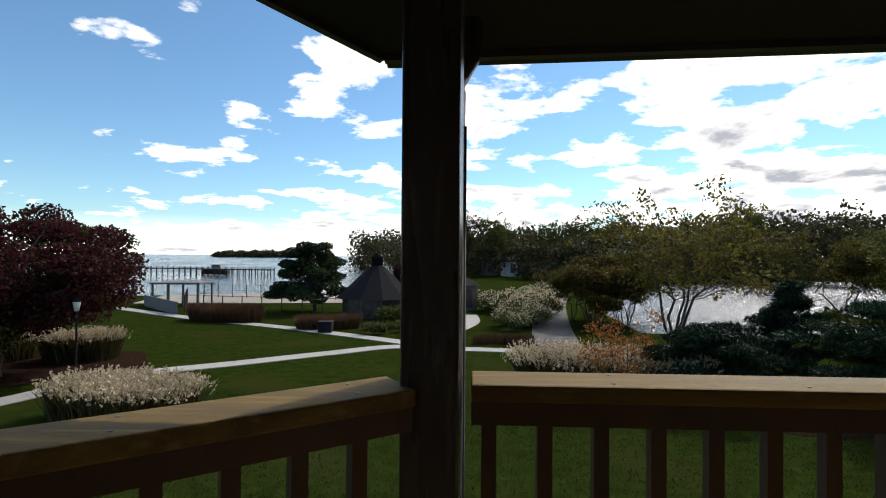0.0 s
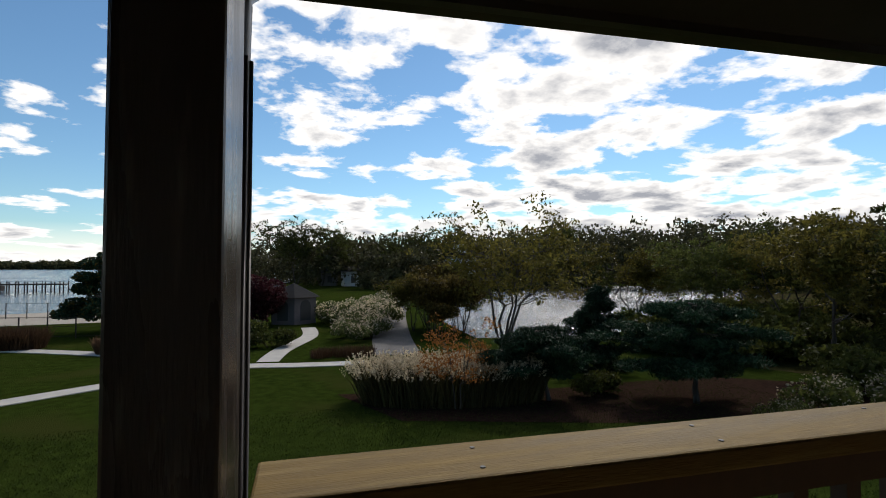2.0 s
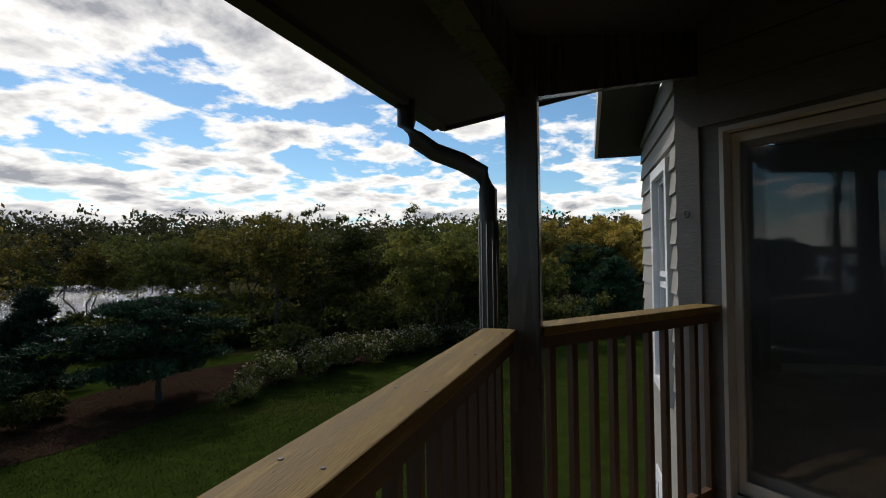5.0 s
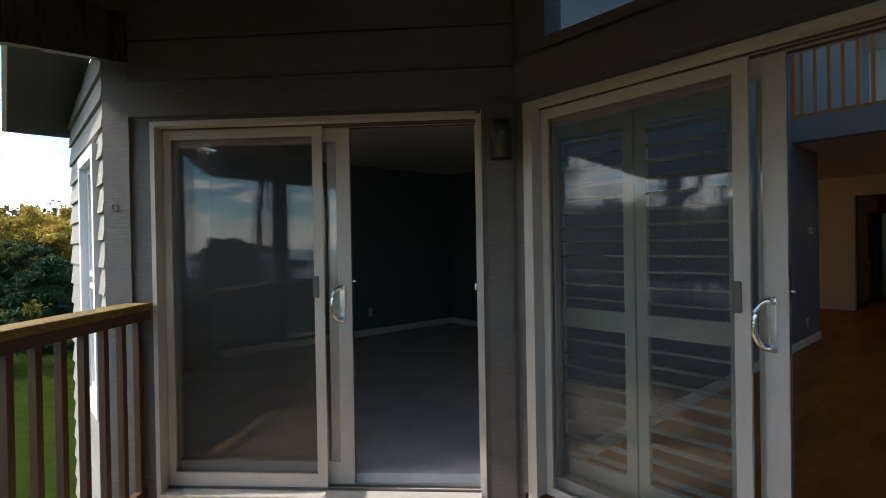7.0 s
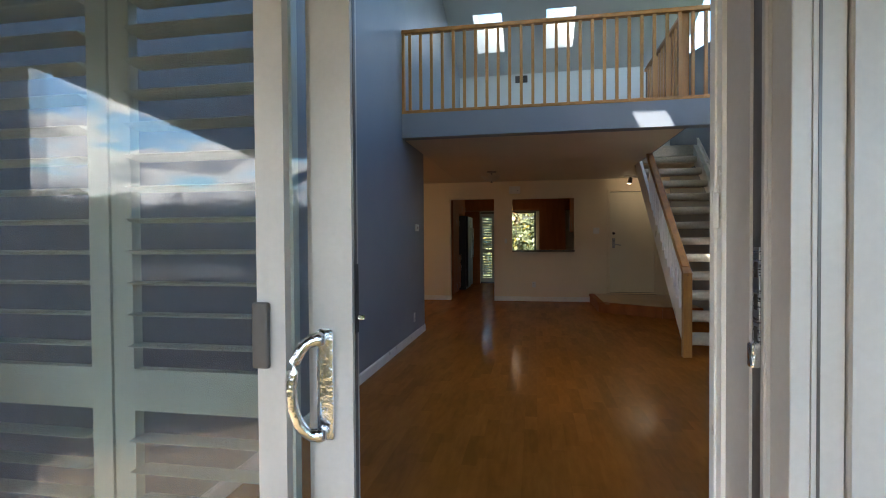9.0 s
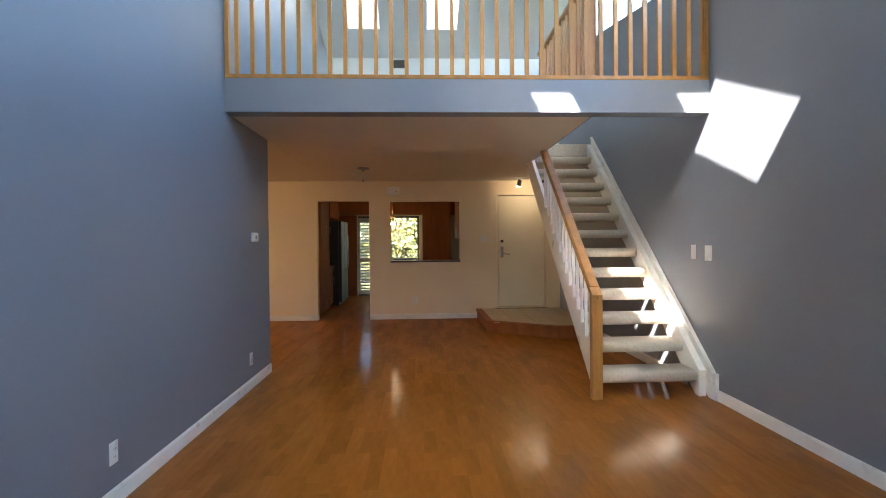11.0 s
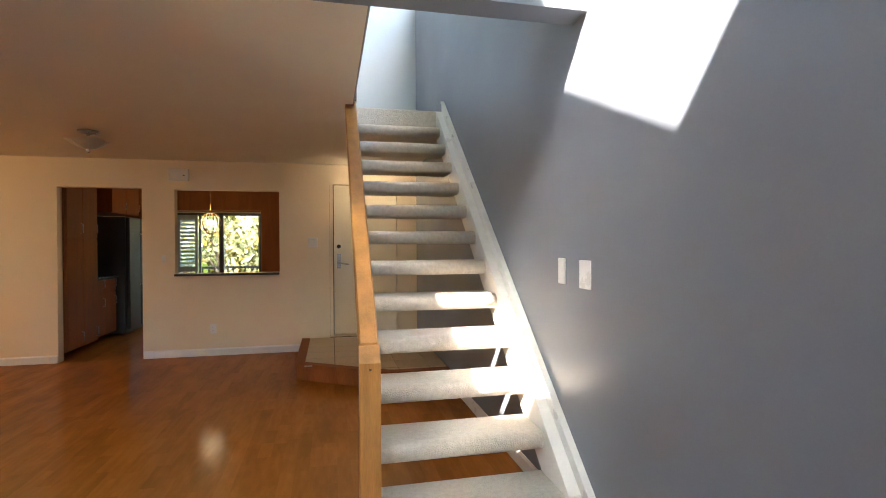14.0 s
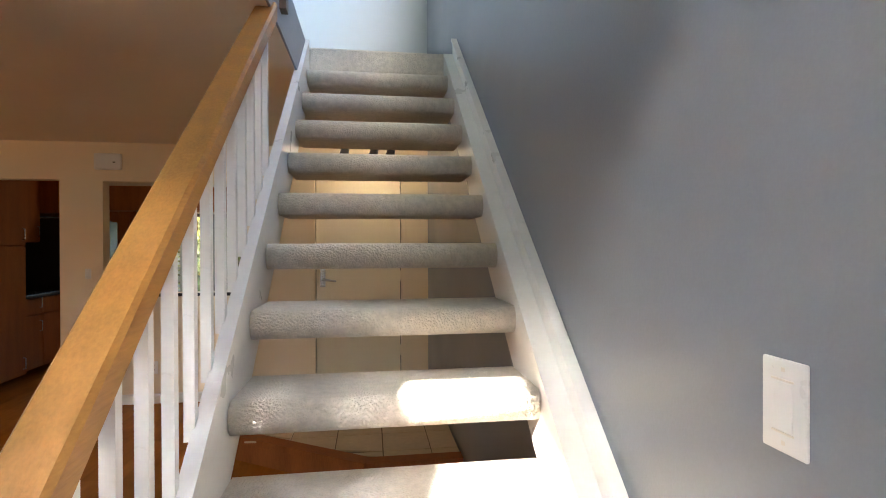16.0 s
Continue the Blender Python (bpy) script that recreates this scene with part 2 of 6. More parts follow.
M_GUTTER = mat("dark_brown_aluminium", (0.06, 0.052, 0.05), 0.35, var=0.2, scale=5, spec=0.6)
M_ROOF = mat("roof_shingle", (0.10, 0.09, 0.085), 0.9, var=0.3, scale=8, bump=0.004, bscale=25, per=0.3)
M_ALMOND = mat("almond_aluminium", (0.475, 0.442, 0.412), 0.38, var=0.08, scale=6, bump=0.0002, bscale=80)
M_TRACK = mat("dark_bronze_track", (0.10, 0.09, 0.085), 0.35, var=0.15, scale=10, metal=0.4)
M_CHROME = mat("hammered_chrome", (0.78, 0.78, 0.80), 0.10, metal=1.0, var=0.1, scale=60, bump=0.0016, bscale=110)
M_BLACK = mat("black_plastic", (0.02, 0.02, 0.021), 0.4, var=0.2, scale=10)
M_GLASS = glass("window_glass", (0.97, 0.985, 0.98))
M_SCREEN = mesh_screen("insect_screen")
M_SHUTTER = mat("pale_green_white_shutter", (0.50, 0.555, 0.515), 0.4, var=0.08, scale=4)
M_BLUE = mat("blue_grey_wall_paint", (0.200, 0.225, 0.266), 0.36, var=0.05, scale=1.2, bump=0.0003, bscale=150, spec=0.5)
M_TEAL = mat("dark_teal_wall_paint", (0.125, 0.165, 0.190), 0.5, var=0.06, scale=1.2, bump=0.0006, bscale=150)
M_CREAM = mat("cream_wall_paint", (0.82, 0.70, 0.515), 0.5, var=0.04, scale=1.2, bump=0.0006, bscale=150)
M_UPPER = mat("pale_grey_wall_paint", (0.62, 0.64, 0.63), 0.55, var=0.04, scale=1.2, bump=0.0006, bscale=150)
M_CEIL = mat("ceiling_paint", (0.76, 0.70, 0.59), 0.75, var=0.04, scale=1.5, bump=0.0009, bscale=120)
M_TRIM = mat("white_trim_paint", (0.80, 0.78, 0.74), 0.32, var=0.05, scale=5, bump=0.0003, bscale=60)
M_OAKFLOOR = mat("honey_maple_floor", (0.35, 0.120, 0.021), 0.26, var=0.25, scale=1.6, bump=0.0, bscale=9, stretch=(3.0, 0.6, 3.0), per=0.24, spec=0.42, coat=0.0)
# lacquer: a clear gloss over the matt wood, stronger at a glancing view
_floor = M_OAKFLOOR.node_tree
_wood, _out = _floor.nodes["Principled BSDF"], _floor.nodes["Material Output"]
_floor.links.remove(_wood.inputs["Roughness"].links[0])
_wood.inputs["Roughness"].default_value, _wood.inputs["Specular IOR Level"].default_value = 0.6, 0.0
_gloss, _mix, _view = (_floor.nodes.new(k) for k in ("ShaderNodeBsdfGlossy", "ShaderNodeMixShader", "ShaderNodeLayerWeight"))
_gloss.inputs["Roughness"].default_value = 0.14
_view.inputs[0].default_value = 0.5
_range = _floor.nodes.new("ShaderNodeMapRange")
_range.inputs["From Min"].default_value, _range.inputs["From Max"].default_value = 0.35, 0.95
_range.inputs["To Min"].default_value, _range.inputs["To Max"].default_value = 0.045, 0.20
_floor.links.new(_view.outputs["Facing"], _range.inputs["Value"])
_floor.links.new(_range.outputs[0], _mix.inputs[0])
_floor.links.new(_wood.outputs[0], _mix.inputs[1])
_floor.links.new(_gloss.outputs[0], _mix.inputs[2])
_floor.links.new(_mix.outputs[0], _out.inputs[0])
M_GAP = mat("floor_joint", (0.17, 0.065, 0.018), 0.6, var=0.2)
M_OAK = mat("golden_oak", (0.42, 0.185, 0.042), 0.36, var=0.3, scale=4, bump=0.0006, bscale=45, stretch=(4, 0.6, 4))
M_OAKV = mat("golden_oak_upright", (0.42, 0.195, 0.050), 0.36, var=0.3, scale=4, bump=0.0006, bscale=45, stretch=(5, 5, 0.5))
M_OAKDARK = mat("dark_stained_oak", (0.10, 0.055, 0.03), 0.35, var=0.3, scale=4, bump=0.0005, bscale=45, stretch=(5, 5, 0.5))
M_CARPET = mat("oatmeal_carpet", (0.68, 0.61, 0.515), 0.95, var=0.14, scale=40, bump=0.006, bscale=140, spec=0.1, sheen=0.3)
M_GREYCARPET = mat("grey_bedroom_carpet", (0.64, 0.61, 0.63), 0.95, var=0.25, scale=3, bump=0.004, bscale=150, spec=0.1)
M_TILE = mat("tan_floor_tile", (0.50, 0.38, 0.25), 0.35, var=0.15, scale=6, bump=0.0006, bscale=30, per=0.2)
M_GROUT = mat("dark_grout", (0.16, 0.11, 0.07), 0.85, var=0.2)
M_CHERRY = mat("cherry_cabinet_wood", (0.30, 0.098, 0.030), 0.58, var=0.25, scale=3, bump=0.0004, bscale=40, stretch=(4, 4, 0.5), spec=0.12)
M_STEEL = mat("brushed_steel", (0.42, 0.42, 0.43), 0.28, metal=1.0, var=0.1, scale=8, stretch=(1, 1, 30))
M_FRIDGE = mat("dark_stainless_steel", (0.05, 0.05, 0.052), 0.42, metal=1.0, var=0.1, scale=8, stretch=(1, 1, 30))
M_GRANITE = mat("dark_granite", (0.05, 0.045, 0.045), 0.2, var=0.5, scale=60, bscale=200)
M_BRASS = mat("antique_brass", (0.45, 0.30, 0.12), 0.25, metal=1.0, var=0.15, scale=15)
M_FROST = mat("frosted_lamp_glass", (0.78, 0.74, 0.66), 0.35, var=0.1, scale=8)
M_BULB = glow("lit_bulb", (1.0, 0.82, 0.55), 1.6)
M_SPOT = glow("lit_spot_lens", (1.0, 0.84, 0.6), 5.0)
M_PLATE = mat("white_plastic_plate", (0.80, 0.80, 0.78), 0.3, var=0.03, scale=8)
M_DARKSLOT = mat("dark_slot", (0.05, 0.045, 0.04), 0.6, var=0.1)

M_GRASS = mat("lawn_grass", (0.021, 0.0315, 0.0055), 0.95, var=0.45, scale=2.5, bump=0.04, bscale=30, spec=0.0, second=(0.029, 0.034, 0.008), amount=0.25, sscale=0.35)
M_MEADOW = mat("dry_meadow", (0.030, 0.030, 0.011), 0.95, var=0.7, scale=0.8, bump=0.05, bscale=10, spec=0.0, second=(0.046, 0.036, 0.018), amount=0.5, sscale=0.3)
M_MULCH = mat("bark_mulch", (0.026, 0.015, 0.011), 0.95, var=0.5, scale=6, bump=0.02, bscale=30, spec=0.0)
M_PATH = mat("pale_concrete_path", (0.37, 0.345, 0.315), 0.85, var=0.15, scale=2, bump=0.002, bscale=60)
M_DRIVE = mat("gravel_drive", (0.105, 0.095, 0.088), 0.95, var=0.3, scale=1.5, bump=0.01, bscale=40)
M_SAND = mat("beach_sand", (0.30, 0.26, 0.21), 0.95, var=0.15, scale=0.5, bump=0.01, bscale=10)
M_WATER = mat("bay_water", (0.070, 0.085, 0.095), 0.16, var=0.2, scale=0.05, bump=0.22, bscale=3.0, stretch=(1, 1, 1), spec=0.5)
M_BARK = mat("tree_bark", (0.060, 0.046, 0.036), 0.9, var=0.4, scale=6, bump=0.01, bscale=25, stretch=(3, 3, 0.6))
M_LEAF_RED = leaf_mat("maroon_leaves", (0.046, 0.012, 0.014))
M_LEAF_GREEN = leaf_mat("green_leaves", (0.066, 0.074, 0.017), through=0.45)
M_LEAF_YELLOW = leaf_mat("yellow_green_leaves", (0.105, 0.088, 0.018), through=0.45)
M_LEAF_GOLD = leaf_mat("golden_autumn_leaves", (0.33, 0.24, 0.05))
M_LEAF_LIME = leaf_mat("lime_green_leaves", (0.115, 0.112, 0.024), through=0.45)
# green leaves coloured pale, so the trees past the kitchen door look sunlit
M_LEAF_BRIGHT = leaf_mat("sunlit_green_leaves", (0.24, 0.25, 0.13))
M_LEAF_OLIVE = leaf_mat("olive_gold_leaves", (0.105, 0.075, 0.018))
M_LEAF_ORANGE = leaf_mat("orange_leaves", (0.22, 0.085, 0.02))
M_LEAF_PINE = leaf_mat("pine_needles", (0.022, 0.045, 0.020), through=0.1)
M_LEAF_FAR = leaf_mat("far_woods_leaves", (0.060, 0.056, 0.024), through=0.3)
M_PLUME = leaf_mat("pale_grass_plumes", (0.56, 0.46, 0.31), 0.35, 0.35)
M_SEED = leaf_mat("dry_seed_heads", (0.30, 0.25, 0.17), 0.35, 0.3)
M_LAWN = leaf_mat("lawn_blades", (0.024, 0.034, 0.006), 0.5, 0.35)
M_REED = leaf_mat("green_reed_blades", (0.10, 0.115, 0.035), 0.4, 0.35)
M_BLADE = leaf_mat("grass_blades", (0.075, 0.062, 0.024), 0.4, 0.3)
M_REDBLADE = leaf_mat("russet_blades", (0.095, 0.052, 0.028), 0.4, 0.3)
M_WHITEPAINT = mat("weathered_white_paint", (0.62, 0.63, 0.64), 0.6, var=0.1, scale=1)
M_GREYWOOD = mat("weathered_grey_wood", (0.14, 0.128, 0.118), 0.85, var=0.3, scale=3, bump=0.002, bscale=30)
M_IRON = mat("black_iron", (0.014, 0.014, 0.015), 0.6, var=0.2, scale=10, spec=0.15)
M_SLATE = mat("grey_slate_roof", (0.018, 0.0175, 0.019), 0.9, var=0.25, scale=3, bump=0.01, bscale=8, spec=0.08)
M_PIER = mat("dark_wet_timber", (0.045, 0.040, 0.037), 0.85, var=0.3, scale=3, spec=0.1)


# ---- mesh helpers ----
def box(bm, x0, x1, y0, y1, z0, z1, m=None, bevel=0.0):
    vs = [bm.verts.new((x, y, z)) for z in (z0, z1) for y in (y0, y1) for x in (x0, x1)]
    fs = [bm.faces.new([vs[i] for i in f]) for f in ((0, 2, 3, 1), (4, 5, 7, 6), (0, 1, 5, 4), (2, 6, 7, 3), (0, 4, 6, 2), (1, 3, 7, 5))]
    if bevel:
        es = list({e for f in fs for e in f.edges})
        r = bmesh.ops.bevel(bm, geom=es, offset=bevel, segments=2, affect='EDGES', profile=0.5)
        vs = list({v for f in r["faces"] for v in f.verts} | {v for v in vs if v.is_valid})
    if m is not None:
        for v in vs:
            v.co = m @ v.co
    return vs


def prism(bm, pts, lift):
    """A closed solid from a polygon of 3D points, lifted by a vector."""
    a = [bm.verts.new(p) for p in pts]
    b = [bm.verts.new(Vector(p) + Vector(lift)) for p in pts]
    n = len(a)
    bm.faces.new(a[::-1])
    bm.faces.new(b)
    for i in range(n):
        bm.faces.new((a[i], a[(i + 1) % n], b[(i + 1) % n], b[i]))


def tube(bm, pts, radii, sides=8, closed_ends=True):
    """A tapered tube along a polyline."""
    rings = []
    pts = [Vector(p) for p in pts]
    for i, p in enumerate(pts):
        d = (pts[min(i + 1, len(pts) - 1)] - pts[max(i - 1, 0)]).normalized()
        side = d.cross(Vector((0, 0, 1)) if abs(d.z) < 0.95 else Vector((1, 0, 0))).normalized()
        other = d.cross(side)
        r = radii[i] if hasattr(radii, "__len__") else radii
        rings.append([bm.verts.new(p + r * (math.cos(2 * math.pi * k / sides) * side + math.sin(2 * math.pi * k / sides) * other)) for k in range(sides)])
    for a, b in zip(rings, rings[1:]):
        for k in range(sides):
            f = bm.faces.new((a[k], a[(k + 1) % sides], b[(k + 1) % sides], b[k]))
            f.smooth = True
    if closed_ends:
        bm.faces.new(rings[0][::-1])
        bm.faces.new(rings[-1])


def turned(bm, profile, centre, sides=20):
    """A solid of revolution about a vertical axis: (radius, z) pairs."""
    cx, cy, cz = centre
    rings = [[bm.verts.new((cx + r * math.cos(2 * math.pi * k / sides), cy + r * math.sin(2 * math.pi * k / sides), cz + z)) for k in range(sides)] for r, z in profile]
    for a, b in zip(rings, rings[1:]):
        for k in range(sides):
            f = bm.faces.new((a[k], a[(k + 1) % sides], b[(k + 1) % sides], b[k]))
            f.smooth = True
    bm.faces.new(rings[0][::-1])
    bm.faces.new(rings[-1])


def mesh_of(name, bm, material):
    bmesh.ops.recalc_face_normals(bm, faces=bm.faces[:])
    me = bpy.data.meshes.new(name)
    bm.to_mesh(me)
    bm.free()
    me.materials.append(material)
    return me


def part(name, bm, material, parent, label=""):
    ob = new(name, mesh_of(name, bm, material))
    if parent is not None:
        ob.parent = parent
    if label:
        ob["label"] = label
    return ob


def solid(name, bm, material, label, category="", kind="", group=""):
    return tagged(part(name, bm, material, None), label, category, group, kind)


def holder(name, label, category, group="", place=(0, 0, 0), kind=""):
    ob = new(name)
    ob.location = place
    ob.empty_display_size = 0.1
    return tagged(ob, label, category, group, kind)


def bpart(name, parent, material, *dims, bevel=0.0, m=None, label=""):
    bm = bmesh.new()
    box(bm, *dims, m=m, bevel=bevel)
    return part(name, bm, material, parent, label)


def shared(name, me, parent, m):
    ob = new(name, me)
    ob.parent = parent
    ob.matrix_basis = m
    return ob


def wall_mesh(p0, p1, thick, z0, top, holes=()):
    """A wall from p0 to p1 in plan, thickened to the left of that way, with openings (from, to, sill, head) through it.
    top: a height, or a function of x, y."""
    bm = bmesh.new()
    p0, p1 = Vector(p0), Vector(p1)
    length = (p1 - p0).length
    u = (p1 - p0) / length
    n = Vector((-u.y, u.x))
    head = top if callable(top) else (lambda x, y: top)
    cuts = sorted({0.0, length, *[c for h in holes for c in h[:2]]})

    def column(a, b, za, zb):
        vs = []
        for s in (a, b):
            for t in (0.0, thick):
                q = p0 + u * s + n * t
                lo = za
                hi = head(q.x, q.y) if zb is None else zb
                vs += [bm.verts.new((q.x, q.y, lo)), bm.verts.new((q.x, q.y, hi))]
        a0, a1, b0, b1, c0, c1, d0, d1 = vs
        for f in ((a0, c0, c1, a1), (b0, b1, d1, d0), (a0, a1, b1, b0), (c0, d0, d1, c1), (a1, c1, d1, b1), (a0, b0, d0, c0)):
            bm.faces.new(f)

    for a, b in zip(cuts, cuts[1:]):
        inside = sorted([h for h in holes if h[0] <= a + 1e-6 and h[1] >= b - 1e-6], key=lambda h: h[2])
        z = z0
        for h in inside:
            if h[2] > z + 1e-4:
                column(a, b, z, h[2])
            z = h[3]
        column(a, b, z, None)
    return bm


def frame_at(p0, p1, z=0.0):
    """A matrix whose x runs from p0 to p1 in plan and whose y points to the left of it."""
    u = (Vector(p1) - Vector(p0)).normalized()
    return Matrix(((u.x, -u.y, 0, p0[0]), (u.y, u.x, 0, p0[1]), (0, 0, 1, z), (0, 0, 0, 1)))


# ---- large structure ----
DECK, GROUND = -0.13, -3.2
RIDGE_Y = 8.3


def roof_z(x, y):
    return 2.07 + 0.45 * y if y <= RIDGE_Y else 2.07 + 0.45 * RIDGE_Y - 0.35 * (y - RIDGE_Y)


def under(x, y):
    return roof_z(x, y) - 0.004


def setting(name, bm, material, label, category="wall"):
    return solid(name, bm, material, label, category, kind="structure")


# house walls round the balcony, outer faces first
A0, A1, A2, A3 = (-2.88, 1.02), (-1.30, 2.60), (0.72, 2.60), (2.69, 0.63)
wall_1 = setting("wall_balcony_bedroom", wall_mesh(A0, A1, 0.15, DECK - 3.0, under, [(0.25, 2.055, -0.09, 1.985)]), M_TAUPE,
                 "taupe rough-sawn board wall beside the bedroom slider")
wall_2 = setting("wall_balcony_living", wall_mesh(A1, A2, 0.15, DECK - 3.0, under, [(0.06, 1.926, -0.09, 2.0), (0.16, 1.90, 2.24, 2.95)]), M_TAUPE,
                 "taupe board wall over the living room slider")
wall_3 = setting("wall_balcony_bay", wall_mesh(A2, A3, 0.15, DECK - 3.0, under, [(0.012, 2.0, -0.05, 2.0)]), M_TAUPE,
                 "taupe board wall with a tall shuttered window")
wall_4 = setting("wall_siding", wall_mesh((-4.62, 1.02), A0, 0.15, GROUND, 2.5, [(0.85, 1.45, 0.35, 1.85)]), M_SIDING,
                 "taupe lap-sided outer wall of the bedroom")
setting("wall_siding_return", wall_mesh((-5.95, 2.35), (-4.62, 1.02), 0.15, GROUND, 2.5), M_SIDING, "taupe lap-sided corner wall of the house")
# lap boards of the siding
for i in range(36):
    z = GROUND + 0.05 + 0.155 * i
    spans = [(-4.62, -2.885)] if not (0.2 < z < 1.85) else [(-4.62, -3.80), (-3.14, -2.885)]
    for x0, x1 in spans:
        bm = bmesh.new()
        prism(bm, [(x0, 1.018, z), (x0, 1.018, z + 0.15), (x0, 1.010, z + 0.15), (x0, 0.992, z)], (x1 - x0, 0, 0))
        part("siding_board", bm, M_SIDING, wall_4)
# trim boards beside the bedroom slider
T1 = frame_at(A0, A1)
bpart("corner_board", wall_1, M_TAUPE, -0.01, 0.14, -0.022, 0.0, DECK, 2.45, m=T1)
bpart("head_board", wall_1, M_TAUPE, 0.14, 2.23, -0.022, 0.0, 2.01, 2.20, m=T1)
for k in range(3):
    bpart("wall_board", wall_1, M_TAUPE, 0.14, 2.23, -0.016, 0.0, 2.205 + 0.225 * k, 2.42 + 0.225 * k, m=T1)
bpart("jamb_board", wall_1, M_TAUPE, 2.085, 2.215, -0.022, 0.0, DECK, 2.055, m=T1)
bpart("base_board", wall_1, M_TAUPE, 0.14, 2.22, -0.03, 0.0, DECK, -0.095, m=T1)
bm = bmesh.new()
tube(bm, [T1 @ Vector((0.055 + 0.018 * math.cos(a), -0.0225, 1.52 + 0.022 * math.sin(a))) for a in [2 * math.pi * i / 14 for i in range(15)]], 0.0035, 6)
part("knot", bm, M_TAUPE, wall_1)
T2 = frame_at(A1, A2)
bpart("head_board", wall_2, M_TAUPE, 0.0, 2.02, -0.022, 0.0, 2.03, 2.22, m=T2)
bpart("base_board", wall_2, M_TAUPE, 0.0, 2.02, -0.03, 0.0, DECK, -0.095, m=T2)
T3 = frame_at(A2, A3)
bpart("corner_trim", wall_2, M_ALMOND, 1.928, 2.018, -0.016, 0.0, DECK, 2.03, bevel=0.002, m=T2)
bpart("corner_trim", wall_2, M_ALMOND, 1.928, 1.936, -0.024, -0.016, DECK, 2.03, m=T2)

# living room
setting("wall_left", wall_mesh((-1.27, 2.75), (-1.27, 8.52), 0.14, 0.0, under), M_BLUE, "blue-grey painted living room wall")
setting("wall_left_loft", wall_mesh((-1.27, 8.52), (-1.27, 12.0), 0.14, 2.392, under), M_BLUE, "blue-grey painted wall of the loft")
wall_r = setting("wall_right", wall_mesh((2.73, 12.0), (2.73, 0.70), 0.15, 0.0, under), M_BLUE, "blue-grey painted wall along the open stair")
wall_b = setting("wall_back", wall_mesh((-2.96, 12.0), (2.88, 12.0), 0.12, 0.0, 2.47,
                 [(1.473, 2.365, 0.0, 2.05), (2.723, 3.935, 1.015, 2.038), (4.554, 5.47, 0.0, 2.184)]), M_CREAM,
                 "cream painted wall with kitchen doorway and pass-through")
wall_u = setting("wall_loft_back", wall_mesh((-1.27, 12.0), (2.88, 12.0), 0.12, 2.70, under), M_UPPER, "pale grey painted back wall of the loft")
floor = setting("floor", (lambda bm: (prism(bm, [(-1.27, 2.6, -0.06), (0.75, 2.6, -0.06), (2.73, 0.67, -0.06), (2.73, 16.2, -0.06), (-5.0, 16.2, -0.06), (-5.0, 8.4, -0.06), (-1.27, 8.4, -0.06)], (0, 0, 0.052)), bm)[1])(bmesh.new()),
                M_GAP, "honey-coloured maple strip floor, glossy", "floor")


def slab(name, x0, x1, y0, y1, height, thick, holes, material, label, category="ceiling"):
    """A slab whose underside follows height(x, y), with openings (x0, x1, y0, y1) through it."""
    bm = bmesh.new()
    xs = sorted({x0, x1, *[v for h in holes for v in h[:2]]})
    ys = sorted({y0, y1, *[v for h in holes for v in h[2:]]})
    for xa, xb in zip(xs, xs[1:]):
        for ya, yb in zip(ys, ys[1:]):
            if any(h[0] <= xa + 1e-6 and h[1] >= xb - 1e-6 and h[2] <= ya + 1e-6 and h[3] >= yb - 1e-6 for h in holes):
                continue
            prism(bm, [(x, y, height(x, y)) for x, y in ((xa, ya), (xb, ya), (xb, yb), (xa, yb))], (0, 0, thick))
    bmesh.ops.remove_doubles(bm, verts=bm.verts[:], dist=1e-5)
    return setting(name, bm, material, label, category)


SKY_FRONT = [(-0.38, 0.05, 4.60, 5.64), (0.85, 1.295, 4.60, 5.64)]
SKY_BACK = [(-0.82, -0.33, 10.45, 11.36), (0.42, 0.90, 10.45, 11.36)]
slab("ceiling_front", -1.41, 2.88, 2.60, RIDGE_Y, roof_z, 0.13, SKY_FRONT, M_UPPER, "pale sloping living room ceiling with skylights")
slab("ceiling_back", -1.41, 2.88, RIDGE_Y, 12.12, roof_z, 0.50, SKY_BACK, M_UPPER, "pale sloping loft ceiling with skylights")
bm = bmesh.new()
prism(bm, [(0.75, 2.6, roof_z(0, 2.6)), (2.88, 0.5, roof_z(0, 0.5)), (2.88, 2.6, roof_z(0, 2.6))], (0, 0, 0.13))
setting("ceiling_bay", bm, M_UPPER, "pale sloping ceiling of the living room bay", "ceiling")
WELL = (1.78, 2.73, 7.54, 10.31)
slab("ceiling_under_loft", -1.268, 2.728, 7.392, 11.998, lambda x, y: 2.39, 0.10, [WELL], M_CEIL, "off-white painted ceiling under the loft")
bm = bmesh.new()
box(bm, -5.0, -1.272, 8.4, 13.0, 2.39, 2.49)
setting("ceiling_hall", bm, M_CEIL, "off-white painted ceiling of the hall", "ceiling")
beam = setting("beam_loft_edge", (lambda bm: (box(bm, -1.268, 2.728, 7.386, 7.54, 2.3895, 2.66), bm)[1])(bmesh.new()), M_BLUE, "blue-grey painted edge beam of the loft", "beam")
slab("floor_loft", -1.268, 2.728, 7.542, 11.998, lambda x, y: 2.492, 0.196, [WELL], M_CARPET, "oatmeal carpeted loft floor", "floor")
